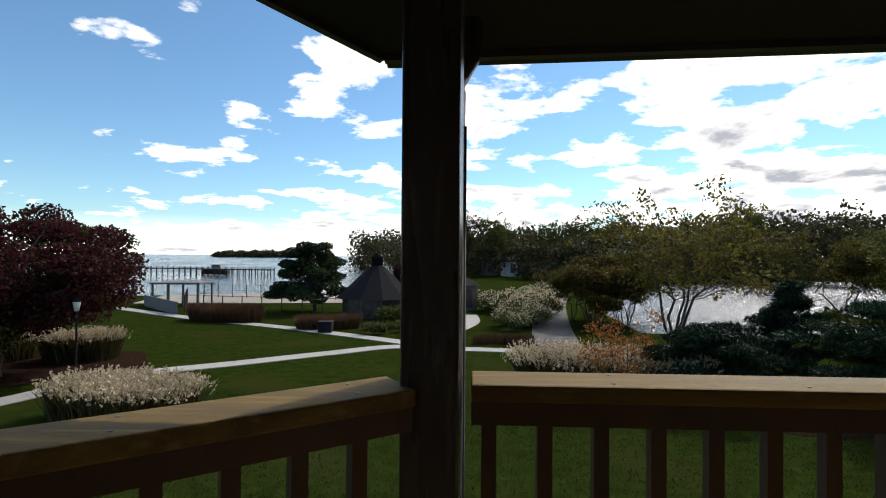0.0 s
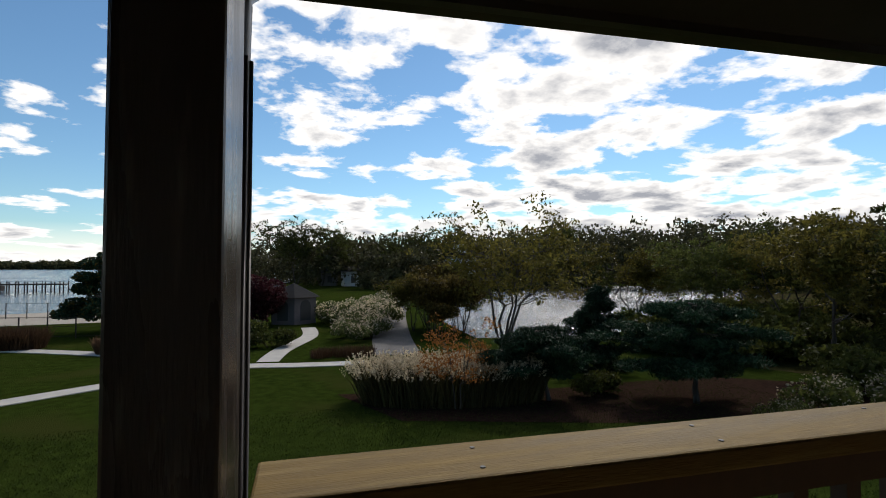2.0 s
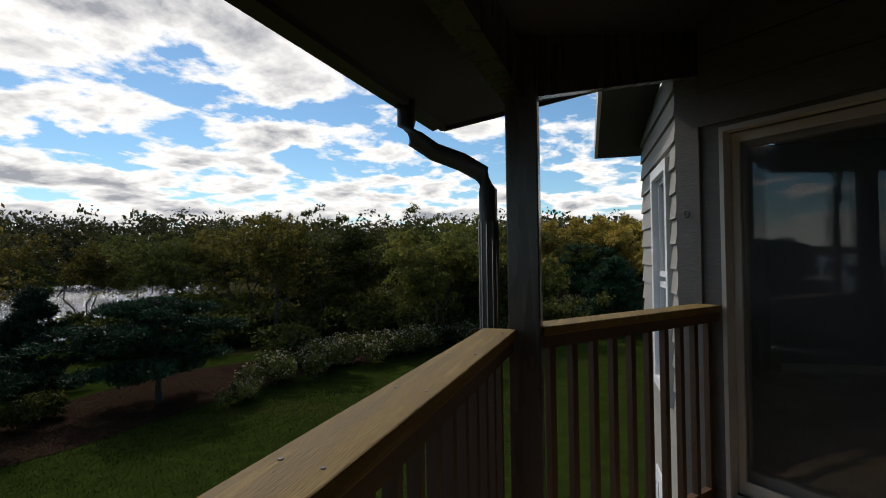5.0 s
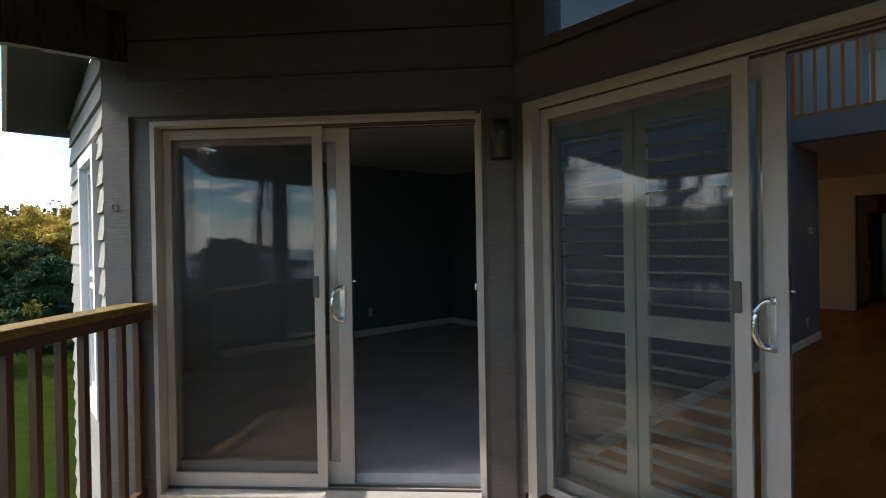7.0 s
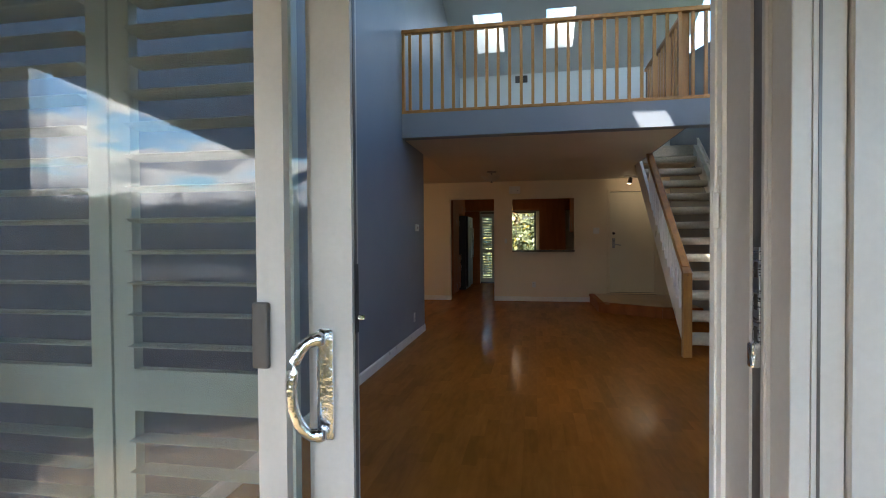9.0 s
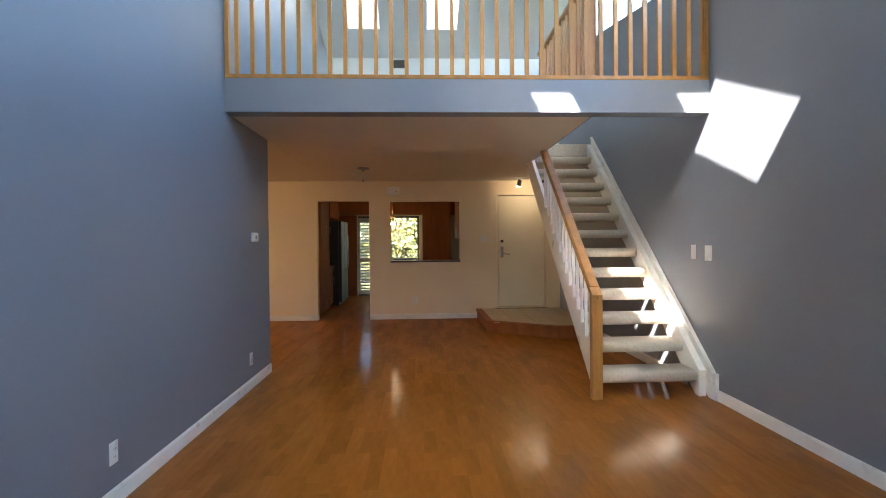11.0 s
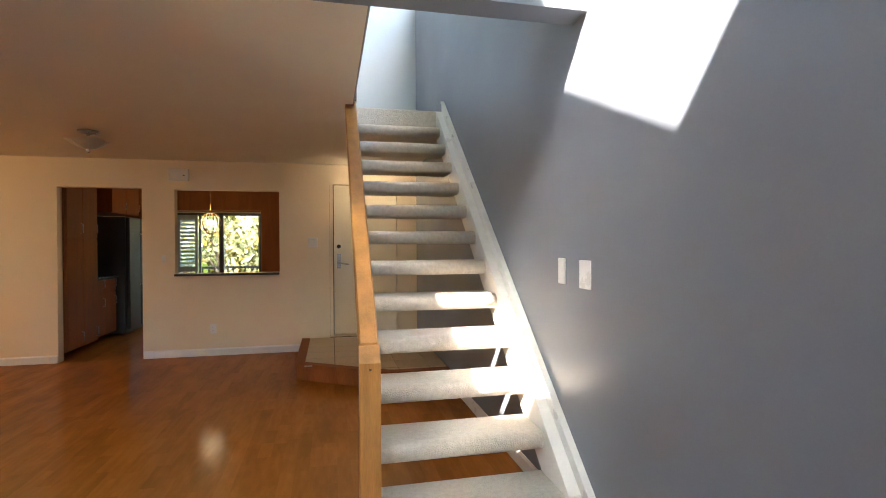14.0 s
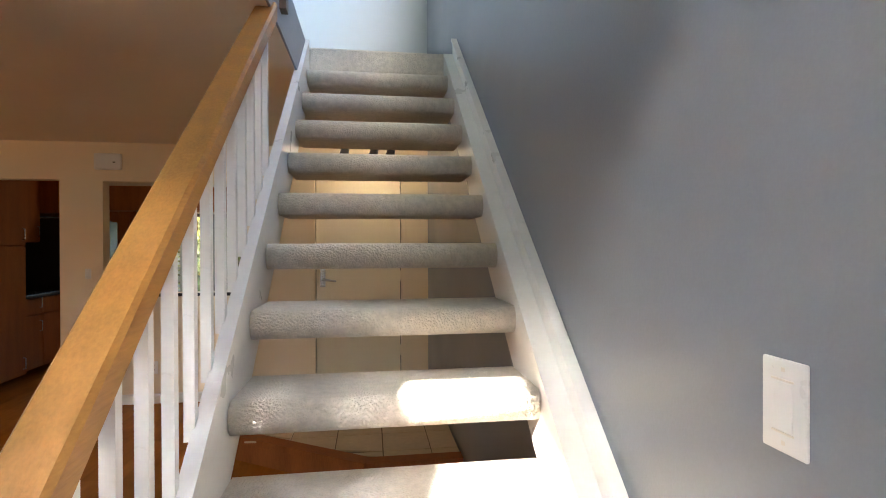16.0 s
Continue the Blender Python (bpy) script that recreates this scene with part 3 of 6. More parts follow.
# hall to the left, kitchen behind, bedroom
setting("wall_hall_south", wall_mesh((-1.41, 8.4), (-5.0, 8.4), 0.1, 0.0, 2.39), M_CREAM, "cream painted hall wall")
setting("wall_hall_west", wall_mesh((-5.0, 8.4), (-5.0, 13.0), 0.1, 0.0, 2.39), M_CREAM, "cream painted hall end wall")
setting("wall_hall_north", wall_mesh((-5.0, 12.9), (-2.86, 12.9), 0.1, 0.0, 2.39, [(0.75, 1.65, 0.0, 2.03)]), M_CREAM, "cream painted hall wall with an open doorway")
setting("wall_hall_turn", wall_mesh((-2.96, 12.12), (-2.96, 12.9), 0.1, 0.0, 2.39), M_CREAM, "cream painted wall at the hall corner")
bm = bmesh.new()
box(bm, -4.9, -2.4, 15.0, 15.1, 0, 2.4), box(bm, -4.99, -4.9, 13.0, 15.1, 0, 2.4), box(bm, -2.5, -2.4, 13.0, 15.0, 0, 2.4)
setting("wall_back_bedroom", bm, M_TEAL, "dark teal painted wall of the back bedroom")
bm = bmesh.new()
box(bm, -4.99, -2.4, 13.0, 15.1, 2.402, 2.48)
setting("ceiling_back_bedroom", bm, M_CEIL, "off-white back bedroom ceiling", "ceiling")
setting("wall_kitchen_left", wall_mesh((-2.2, 12.12), (-2.2, 16.0), 0.1, 0.0, 2.39), M_CREAM, "cream painted kitchen wall")
setting("wall_kitchen_right", wall_mesh((1.7, 16.0), (1.7, 12.12), 0.1, 0.0, 2.39), M_CREAM, "cream painted kitchen wall")
setting("wall_kitchen_back", wall_mesh((-2.2, 16.0), (1.7, 16.0), 0.12, 0.0, 2.39, [(0.90, 2.45, 0.0, 2.0)]), M_CREAM, "cream painted kitchen wall with a glazed door")
bm = bmesh.new()
box(bm, -2.3, 1.8, 12.121, 16.1, 2.40, 2.5)
setting("ceiling_kitchen", bm, M_CEIL, "off-white kitchen ceiling", "ceiling")
BED = [(-2.88 - 0.11, 1.13), (-1.41, 2.71), (-1.41, 6.2), (-5.8, 6.2), (-5.8, 2.5), (-4.6, 1.17)]
bm = bmesh.new()
prism(bm, [(x, y, -0.10) for x, y in BED], (0, 0, 0.10))
setting("floor_bedroom", bm, M_GREYCARPET, "grey wall-to-wall bedroom carpet", "floor")
bm = bmesh.new()
prism(bm, [(x, y, 2.45) for x, y in BED], (0, 0, 0.08))
setting("ceiling_bedroom", bm, M_CEIL, "off-white bedroom ceiling", "ceiling")
setting("wall_bedroom_west", wall_mesh((-5.8, 2.4), (-5.8, 6.2), 0.1, 0.0, 2.45), M_TEAL, "dark teal painted bedroom wall")
setting("wall_bedroom_north", wall_mesh((-5.8, 6.2), (-1.41, 6.2), 0.1, 0.0, 2.45), M_TEAL, "dark teal painted bedroom wall")
setting("wall_bedroom_east", (lambda bm: (box(bm, -1.43, -1.412, 2.9, 6.2, 0, 2.45), bm)[1])(bmesh.new()), M_TEAL, "dark teal painted bedroom wall")

# baseboards
BOARD = [((-1.27, 2.76), (-1.27, 8.52)), ((2.73, 7.26), (2.73, 0.9)), ((2.73, 11.99), (2.73, 7.75)), ((-2.95, 12.0), (-1.49, 12.0)), ((-0.59, 12.0), (1.27, 12.0)),
         ((-5.8, 2.5), (-5.8, 6.2)), ((-5.8, 6.2), (-1.43, 6.2)), ((-1.41, 8.4), (-5.0, 8.4)), ((-5.0, 12.9), (-4.26, 12.9))]
for p, q in BOARD:
    bm = bmesh.new()
    L = (Vector(q) - Vector(p)).length
    prism(bm, [(0, -0.0005, 0), (0, -0.014, 0), (0, -0.014, 0.075), (0, -0.006, 0.09), (0, -0.0005, 0.09)], (L, 0, 0))
    ob = setting("baseboard", bm, M_TRIM, "white painted baseboard", "baseboard")
    ob.matrix_world = frame_at(p, q)
bm = bmesh.new()
box(bm, -1.41, -1.27, 8.5205, 8.534, 0, 0.09)
setting("baseboard", bm, M_TRIM, "white painted baseboard round the wall end", "baseboard")

# balcony roof, its eaves and beams
EAVE = [(-2.12, -0.225), (0.751, -0.372), (2.90, 1.02), (0.75, 2.599), (-1.30, 2.599), (-2.879, 1.019), (-3.20, 0.94)]
bm = bmesh.new()
prism(bm, [(x, y, roof_z(x, y)) for x, y in EAVE], (0, 0, 0.05))
soffit = setting("ceiling_balcony", bm, M_SOFFIT, "dark brown-grey sloping porch ceiling", "ceiling")
bm = bmesh.new()
prism(bm, [(x, y, roof_z(x, y) + 0.052) for x, y in EAVE], (0, 0, 0.10))
setting("roof_balcony", bm, M_ROOF, "dark shingled porch roof", "roof")


def fascia(name, p, q, drop, deep, out):
    u = (Vector(q) - Vector(p)).normalized()
    n = Vector((u.y, -u.x)) * out
    zs = roof_z(*p), roof_z(*q)
    bm = bmesh.new()
    prism(bm, [(p[0], p[1], zs[0] - drop), (q[0], q[1], zs[1] - drop), (q[0], q[1], zs[1] + deep), (p[0], p[1], zs[0] + deep)], (n.x, n.y, 0))
    return part(name, bm, M_GUTTER, soffit)


fascia("fascia_board", EAVE[0], EAVE[1], 0.025, 0.155, 0.03)
fascia("fascia_board", EAVE[1], EAVE[2], 0.025, 0.155, 0.03)
fascia("fascia_board", EAVE[6], EAVE[0], 0.025, 0.155, 0.03)
# seams of the porch ceiling
for k in range(5):
    x = -2.2 + 1.0 * k
    bm = bmesh.new()
    y0 = 0.35 if -1.8 < x < 0.8 else 1.0
    prism(bm, [(x, y0, roof_z(x, y0) - 0.008), (x + 0.035, y0, roof_z(x, y0) - 0.008), (x + 0.035, 2.4 if -1.2 < x < 0.7 else 1.5, roof_z(x, 2.4 if -1.2 < x < 0.7 else 1.5) - 0.008),
               (x, 2.4 if -1.2 < x < 0.7 else 1.5, roof_z(x, 2.4 if -1.2 < x < 0.7 else 1.5) - 0.008)], (0, 0, 0.0075))
    part("seam_strip", bm, M_SOFFIT, soffit)

P1, P2, P3, P4 = (0.590, 0.03), (-1.68, 0.215), (2.32, 1.10), (-2.76, 1.12)


def beam_between(p, q, wide, z0p, z0q, high, label):
    u = (Vector(q) - Vector(p)).normalized()
    n = Vector((-u.y, u.x)) * wide / 2
    bm = bmesh.new()
    prism(bm, [(p[0] - n.x, p[1] - n.y, z0p), (q[0] - n.x, q[1] - n.y, z0q), (q[0] - n.x, q[1] - n.y, z0q + high), (p[0] - n.x, p[1] - n.y, z0p + high)], (2 * n.x, 2 * n.y, 0))
    return setting("beam", bm, M_POST, label, "beam")


beam_between((0.62, 0.03), (-1.70, 0.19), 0.09, 1.90, 1.92, 0.19, "dark brown painted porch beam between the posts")
beam_between(P1, P3, 0.09, 1.93, 2.34, 0.20, "dark brown painted porch side beam")
beam_between(P2, (-2.86, 1.12), 0.09, 1.93, 2.33, 0.30, "dark brown painted porch side beam")

# deck
DECKPLAN = [(0.64, 0.0), (2.40, 1.05), (0.76, 2.60), (-1.30, 2.598), (-2.85, 1.05), (-1.70, 0.15)]
bm = bmesh.new()
prism(bm, [(x, y, DECK - 0.25) for x, y in DECKPLAN], (0, 0, 0.20))
deck = setting("deck", bm, M_RAIL, "timber balcony deck with golden weathered boards", "deck")


def poly_span(poly, y):
    xs = []
    for a, b in zip(poly, poly[1:] + poly[:1]):
        if (a[1] - y) * (b[1] - y) < 0:
            xs.append(a[0] + (b[0] - a[0]) * (y - a[1]) / (b[1] - a[1]))
    return (min(xs), max(xs)) if len(xs) >= 2 else None


y = 0.02
while y < 2.58:
    a, b = poly_span(DECKPLAN, y + 0.01), poly_span(DECKPLAN, min(y + 0.13, 2.59))
    if a and b:
        bm = bmesh.new()
        y1 = min(y + 0.134, 2.592)
        prism(bm, [(a[0], y, DECK - 0.049), (a[1], y, DECK - 0.049), (b[1], y1, DECK - 0.049), (b[0], y1, DECK - 0.049)], (0, 0, 0.049))
        part("deck_board", bm, M_DECK, deck)
    y += 0.141

# posts
for n, (x, y) in enumerate((P1, P2, P3)):
    bm = bmesh.new()
    turn = Matrix.Translation((x, y, 0)) @ Matrix.Rotation(radians(-6 if n == 0 else 0), 4, 'Z')
    box(bm, -0.064, 0.064, -0.064, 0.064, GROUND, roof_z(x, y) - 0.004, m=turn, bevel=0.006)
    solid("porch_post", bm, M_POST, "dark brown painted square porch post", "post", group="porch posts")


def railing(p, q, label, first, step=0.1272):
    """A porch railing from p to q: cap, apron board, balusters, foot rail."""
    L = (Vector(q) - Vector(p)).length
    ob = holder("railing", label, "railing", "porch railings")
    m = frame_at(p, q)
    bpart("cap_rail", ob, M_RAILCAP, 0.0, L, -0.07, 0.07, 0.957, 0.995, bevel=0.005, m=m, label="cap board in its sunlit tan tone")
    bpart("apron_board", ob, M_RAIL, 0.0, L, -0.055, -0.017, 0.903, 0.956, m=m)
    bpart("apron_board", ob, M_RAIL, 0.0, L, 0.017, 0.055, 0.903, 0.956, m=m)
    bpart("foot_rail", ob, M_RAIL, 0.0, L, -0.02, 0.02, DECK + 0.06, DECK + 0.10, m=m)
    bm = bmesh.new()
    box(bm, -0.017, 0.017, -0.016, 0.016, DECK + 0.02, 0.956)
    me = mesh_of("baluster", bm, M_RAIL)
    s = first
    while s < L - 0.02:
        shared("baluster", me, ob, m @ Matrix.Translation((s, 0, 0)))
        s += step
    bm = bmesh.new()
    turned(bm, [(0.0045, 0), (0.004, 0.0012)], (0, 0, 0), 8)
    nail = mesh_of("nail_head", bm, M_TRACK)
    for i in range(int((L - 0.15) / 0.42) + 1):
        for dy in (-0.038, 0.040):
            shared("nail_head", nail, ob, m @ Matrix.Translation((0.12 + 0.42 * i + (0.01 if dy > 0 else 0), dy, 0.9955)))
    return ob


railing((-1.622, 0.116), (0.500, 0.002), "brown porch railing with a tan cap board", 0.0490)
railing((2.28, 1.08), (0.66, 0.05), "brown porch railing with a tan cap board, shaded", 0.0550, 0.1258)
railing((-2.76, 1.14), (-1.735, 0.235), "short brown porch railing between post and wall", 0.03, 0.1372)


# ---- doors and windows of the balcony ----
def ring(bm, x0, x1, z0, z1, w, y0, y1, m, wl=None, wr=None, wb=None, wt_=None):
    """A rectangular frame standing in the local xz plane."""
    wl, wr, wb, wt_ = wl or w, wr or w, wb or w, wt_ or w
    box(bm, x0, x0 + wl, y0, y1, z0, z1, m=m)
    box(bm, x1 - wr, x1, y0, y1, z0, z1, m=m)
    box(bm, x0 + wl, x1 - wr, y0, y1, z0, z0 + wb, m=m)
    box(bm, x0 + wl, x1 - wr, y0, y1, z1 - wt_, z1, m=m)


def sheet_pane(name, parent, material, x0, x1, y, z0, z1, m, label=""):
    bm = bmesh.new()
    bm.faces.new([bm.verts.new(m @ Vector(p)) for p in ((x0, y, z0), (x1, y, z0), (x1, y, z1), (x0, y, z1))])
    ob = part(name, bm, material, parent, label)
    ob.visible_shadow = False
    return ob


def pane(name, parent, material, *dims, m=None, label=""):
    ob = bpart(name, parent, material, *dims, m=m, label=label)
    ob.visible_shadow = False
    return ob


def handle(parent, m, x, y, z):
    """Arched chrome pull on a back plate."""
    bm = bmesh.new()
    box(bm, x - 0.016, x + 0.016, y - 0.008, y, z - 0.104, z + 0.104, bevel=0.006)
    arc = [math.pi * k / 16 for k in range(17)]
    pts = [(x - 0.003, y - 0.006, z + 0.088)] + [(x - 0.004 - 0.042 * math.sin(a) ** 0.8, y - 0.024 - 0.026 * math.sin(a), z + 0.088 * math.cos(a)) for a in arc] + [(x - 0.003, y - 0.006, z - 0.088)]
    tube(bm, pts, [0.013] * 3 + [0.0105] * 13 + [0.013] * 3, 12)
    for s in (1, -1):
        turned(bm, [(0.004, -0.014), (0.013, -0.008), (0.013, 0.008), (0.004, 0.014)], (x - 0.004, y - 0.024, z + s * 0.088), 12)
    for v in bm.verts:
        v.co = m @ v.co
    part("handle", bm, M_CHROME, parent, "hammered chrome pull handle")


def slider(name, label, T, s0, s1, z0, z1, screen_r, slide_r, hz, jamb, right):
    """A two-panel sliding patio door set in a wall opening. Local y points into the house."""
    d = holder(name, label, "sliding door", kind="structure")
    bm = bmesh.new()
    box(bm, s0, s0 + jamb, -0.012, 0.215, z0, z1, m=T)
    box(bm, s1 - right, s1 - right + 0.03, 0.05, 0.215, z0, z1, m=T)
    box(bm, s1 - right + 0.03, s1, -0.012, 0.215, z0, z1, m=T)
    box(bm, s0 + jamb, s1 - right, -0.012, 0.215, z1 - 0.028, z1, m=T)
    box(bm, s0 + jamb, s1 - right, -0.03, 0.215, z0, z0 + 0.035, m=T)
    part("door_frame", bm, M_ALMOND, d, "almond aluminium frame")
    for y in (0.052, 0.096, 0.158):
        bpart("track", d, M_TRACK, s0 + jamb, s1 - right, y, y + 0.012, z0 + 0.035, z0 + 0.045, m=T)
        bpart("track", d, M_TRACK, s0 + jamb, s1 - right, y, y + 0.012, z1 - 0.035, z1 - 0.028, m=T)
    a, b = z0 + 0.046, z1 - 0.036
    # insect screen on the outer track
    sc = bmesh.new()
    ring(sc, s0 + jamb + 0.004, screen_r, a, b, 0.055, 0.062, 0.084, T, wl=0.04, wb=0.075, wt_=0.05)
    scf = part("screen_door", sc, M_ALMOND, d, "almond framed insect screen")
    sheet_pane("screen_mesh", scf, M_SCREEN, s0 + jamb + 0.044, screen_r - 0.055, 0.072, a + 0.075, b - 0.05, T, label="fine dark insect mesh")
    bpart("latch", scf, M_TRACK, screen_r - 0.060, screen_r - 0.028, 0.05, 0.062, hz + 0.005, hz + 0.125, bevel=0.004, m=T, label="grey plastic latch")
    # sliding panel, pushed open
    sl = bmesh.new()
    ring(sl, s0 + jamb + 0.006, slide_r, a, b, 0.078, 0.112, 0.146, T, wl=0.03, wb=0.12)
    slp = part("sliding_panel", sl, M_ALMOND, d, "almond framed glass panel slid open")
    sheet_pane("pane", slp, M_GLASS, s0 + jamb + 0.036, slide_r - 0.078, 0.128, a + 0.12, b - 0.085, T)
    handle(slp, T, slide_r - 0.052, 0.111, hz - 0.034)
    bpart("edge_groove", slp, M_TRACK, slide_r, slide_r + 0.0012, 0.124, 0.136, a, b, m=T)
    bpart("lock_plate", slp, M_BLACK, slide_r + 0.0012, slide_r + 0.003, 0.121, 0.139, hz + 0.06, hz + 0.19, m=T)
    bpart("lock_hook", slp, M_CHROME, slide_r + 0.003, slide_r + 0.018, 0.127, 0.133, hz + 0.085, hz + 0.095, bevel=0.002, m=T)
    # fixed panel inside
    fx = bmesh.new()
    ring(fx, s0 + jamb + 0.002, screen_r + 0.045, a, b, 0.05, 0.168, 0.200, T, wl=0.012, wb=0.11)
    fxp = part("fixed_panel", fx, M_ALMOND, d, "almond framed fixed glass panel")
    sheet_pane("pane", fxp, M_GLASS, s0 + jamb + 0.014, screen_r - 0.005, 0.184, a + 0.11, b - 0.075, T)
    q = s1 - right
    bpart("jamb_channel", d, M_TRACK, q - 0.0015, q, 0.064, 0.098, z0 + 0.046, z1 - 0.053, m=T)
    bpart("jamb_lip", d, M_ALMOND, q - 0.006, q, 0.098, 0.106, z0 + 0.046, z1 - 0.053, m=T)
    bpart("jamb_lip", d, M_ALMOND, q - 0.004, q, 0.052, 0.062, z0 + 0.046, z1 - 0.053, m=T)
    bpart("strike", d, M_STEEL, q - 0.004, q - 0.0015, 0.068, 0.090, hz + 0.06, hz + 0.22, bevel=0.001, m=T)
    for dz in (0.085, 0.135, 0.185):
        bpart("strike_slot", d, M_DARKSLOT, q - 0.0046, q - 0.004, 0.073, 0.085, hz + dz - 0.012, hz + dz + 0.012, m=T)
    bpart("hook", d, M_CHROME, q - 0.018, q - 0.004, 0.060, 0.078, hz + 0.035, hz + 0.075, bevel=0.004, m=T)
    if right > 0.05:
        bpart("inner_casing", d, M_TRIM, q - 0.008, q + 0.03, 0.2152, 0.278, z0 + 0.09, z1, m=T, label="white painted inner casing")
        bpart("casing_bead", d, M_TRIM, q - 0.012, q - 0.008, 0.240, 0.252, z0 + 0.09, z1, m=T)
        bpart("face_groove", d, M_TRACK, q + 0.036, q + 0.040, -0.0132, -0.012, z0, z1, m=T)
        bpart("face_lip", d, M_ALMOND, q + 0.004, q + 0.030, -0.010, 0.0498, z0 + 0.036, z1 - 0.046, bevel=0.002, m=T)
        for hh in (0.35, 1.285):
            bm = bmesh.new()
            tube(bm, [T @ Vector((q - 0.014, 0.225, hh - 0.032)), T @ Vector((q - 0.014, 0.225, hh + 0.032))], 0.005, 8)
            part("hinge", bm, M_PLATE, d, "white shutter hinge")
    return d


slider("door_1", "almond sliding patio door, standing half open to the bedroom", T1, 0.252, 2.053, -0.088, 1.983, 1.185, 1.325, 1.00, 0.024, 0.024)
slider("door_2", "almond sliding patio door, standing half open to the living room", T2, 0.062, 1.925, -0.088, 1.998, 1.072, 1.180, 1.00, 0.055, 0.070)


def shutter(label, T, s0, s1, z0, z1, y, panels=2, tilt=-5):
    """Plantation shutter panels with tilted louvres."""
    d = holder("shutter", label, "shutter", "plantation shutters")
    w = (s1 - s0) / panels
    lv = bmesh.new()
    n = 10
    prof = [(0.036 * math.cos(2 * math.pi * k / n), 0.0055 * math.sin(2 * math.pi * k / n)) for k in range(n)]
    prism(lv, [(0, c, s) for c, s in prof], (w - 0.124, 0, 0))
    lme = mesh_of("louvre", lv, M_SHUTTER)
    mid = z0 + (z1 - z0) * 0.45
    for i in range(panels):
        a, b = s0 + i * w + 0.004, s0 + (i + 1) * w - 0.004
        bm = bmesh.new()
        ring(bm, a, b, z0, z1, 0.055, y - 0.014, y + 0.014, T, wb=0.10, wt_=0.09)
        box(bm, a + 0.055, b - 0.055, y - 0.014, y + 0.014, mid - 0.05, mid + 0.05, m=T)
        p = part("shutter_frame", bm, M_SHUTTER, d)
        z = z0 + 0.14
        while z < z1 - 0.11:
            if abs(z - mid) > 0.075:
                shared("louvre", lme, p, T @ Matrix.Translation((a + 0.058, y, z)) @ Matrix.Rotation(radians(tilt), 4, 'X'))
            z += 0.075
    return d


shutter("pale green-white plantation shutter with open louvres inside the patio door", T2, 0.03, 0.985, 0.02, 1.93, 0.29)

# tall shuttered window of the bay
w3 = holder("window_1", "tall almond-framed window with shutters behind it", "window", kind="structure")
bm = bmesh.new()
ring(bm, 0.013, 1.998, -0.048, 1.998, 0.012, -0.004, 0.10, T3, wr=0.06, wb=0.06, wt_=0.06)
box(bm, 1.0, 1.06, -0.004, 0.09, 0.012, 1.938, m=T3)
part("window_frame", bm, M_ALMOND, w3, "almond aluminium frame")
for a, b in ((0.025, 1.0), (1.06, 1.938)):
    pane("pane", w3, M_GLASS, a, b, 0.012, 0.018, 0.012, 1.938, m=T3)
shutter("pale green-white plantation shutter with half-closed louvres behind the bay window", T3, 0.06, 1.93, 0.0, 1.95, 0.24, 4, -42)
# transom over the living room door
w4 = holder("window_2", "fixed almond-framed transom window over the patio door", "window", kind="structure")
bm = bmesh.new()
ring(bm, 0.162, 1.898, 2.242, 2.948, 0.05, -0.016, 0.12, T2)
box(bm, 1.0, 1.05, -0.006, 0.11, 2.292, 2.898, m=T2)
part("window_frame", bm, M_TAUPE, w4)
for a, b in ((0.212, 1.0), (1.05, 1.848)):
    pane("pane", w4, M_GLASS, a, b, 0.05, 0.056, 2.292, 2.898, m=T2)
# white window in the siding wall
T4 = frame_at((-4.62, 1.02), A0)
w5 = holder("window_3", "narrow white-trimmed sash window in the siding", "window", kind="structure")
bm = bmesh.new()
ring(bm, 0.79, 1.51, 0.29, 1.91, 0.07, -0.045, 0.06, T4)
part("window_frame", bm, M_WHITEPAINT, w5)
for a, b in ((0.36, 1.075), (1.115, 1.84)):
    bm = bmesh.new()
    ring(bm, 0.862, 1.438, a, b, 0.04, 0.0, 0.045, T4)
    sash = part("sash", bm, M_WHITEPAINT, w5)
    pane("pane", sash, M_GLASS, 0.902, 1.398, 0.02, 0.025, a + 0.04, b - 0.04, m=T4)
# unseen board closing the window, added to stop sun reaching the bedroom floor
bpart("sun_block", w5, M_WHITEPAINT, 0.79, 1.51, 0.155, 0.16, 0.25, 1.95, m=T4, label="white board added behind the sash to keep the sun out")
# basement-level white window boards below it
bm = bmesh.new()
ring(bm, 0.79, 1.51, -2.2, -0.35, 0.09, -0.045, -0.031, T4)
box(bm, 0.88, 1.42, -0.04, -0.033, -2.11, -0.44, m=T4)
part("lower_window", bm, M_WHITEPAINT, w5)
# eave of the bedroom roof
bm = bmesh.new()
prism(bm, [(-4.80, 0.62, 2.27), (-3.02, 0.62, 2.66), (-3.02, 1.03, 2.66), (-4.80, 1.03, 2.27)], (0, 0, 0.10))
eave = setting("roof_bedroom_eave", bm, M_SOFFIT, "dark soffit and roof edge over the siding wall", "roof")
bm = bmesh.new()
prism(bm, [(-4.82, 0.59, 2.24), (-3.02, 0.59, 2.635), (-3.02, 0.59, 2.80), (-4.82, 0.59, 2.405)], (0, 0.028, 0))
part("fascia_board", bm, M_ALMOND, eave)
bm = bmesh.new()
prism(bm, [(-4.84, 0.59, 2.24), (-4.84, 1.03, 2.24), (-4.84, 1.03, 2.40), (-4.84, 0.59, 2.40)], (0.02, 0, 0))
part("gutter", bm, M_GUTTER, eave)

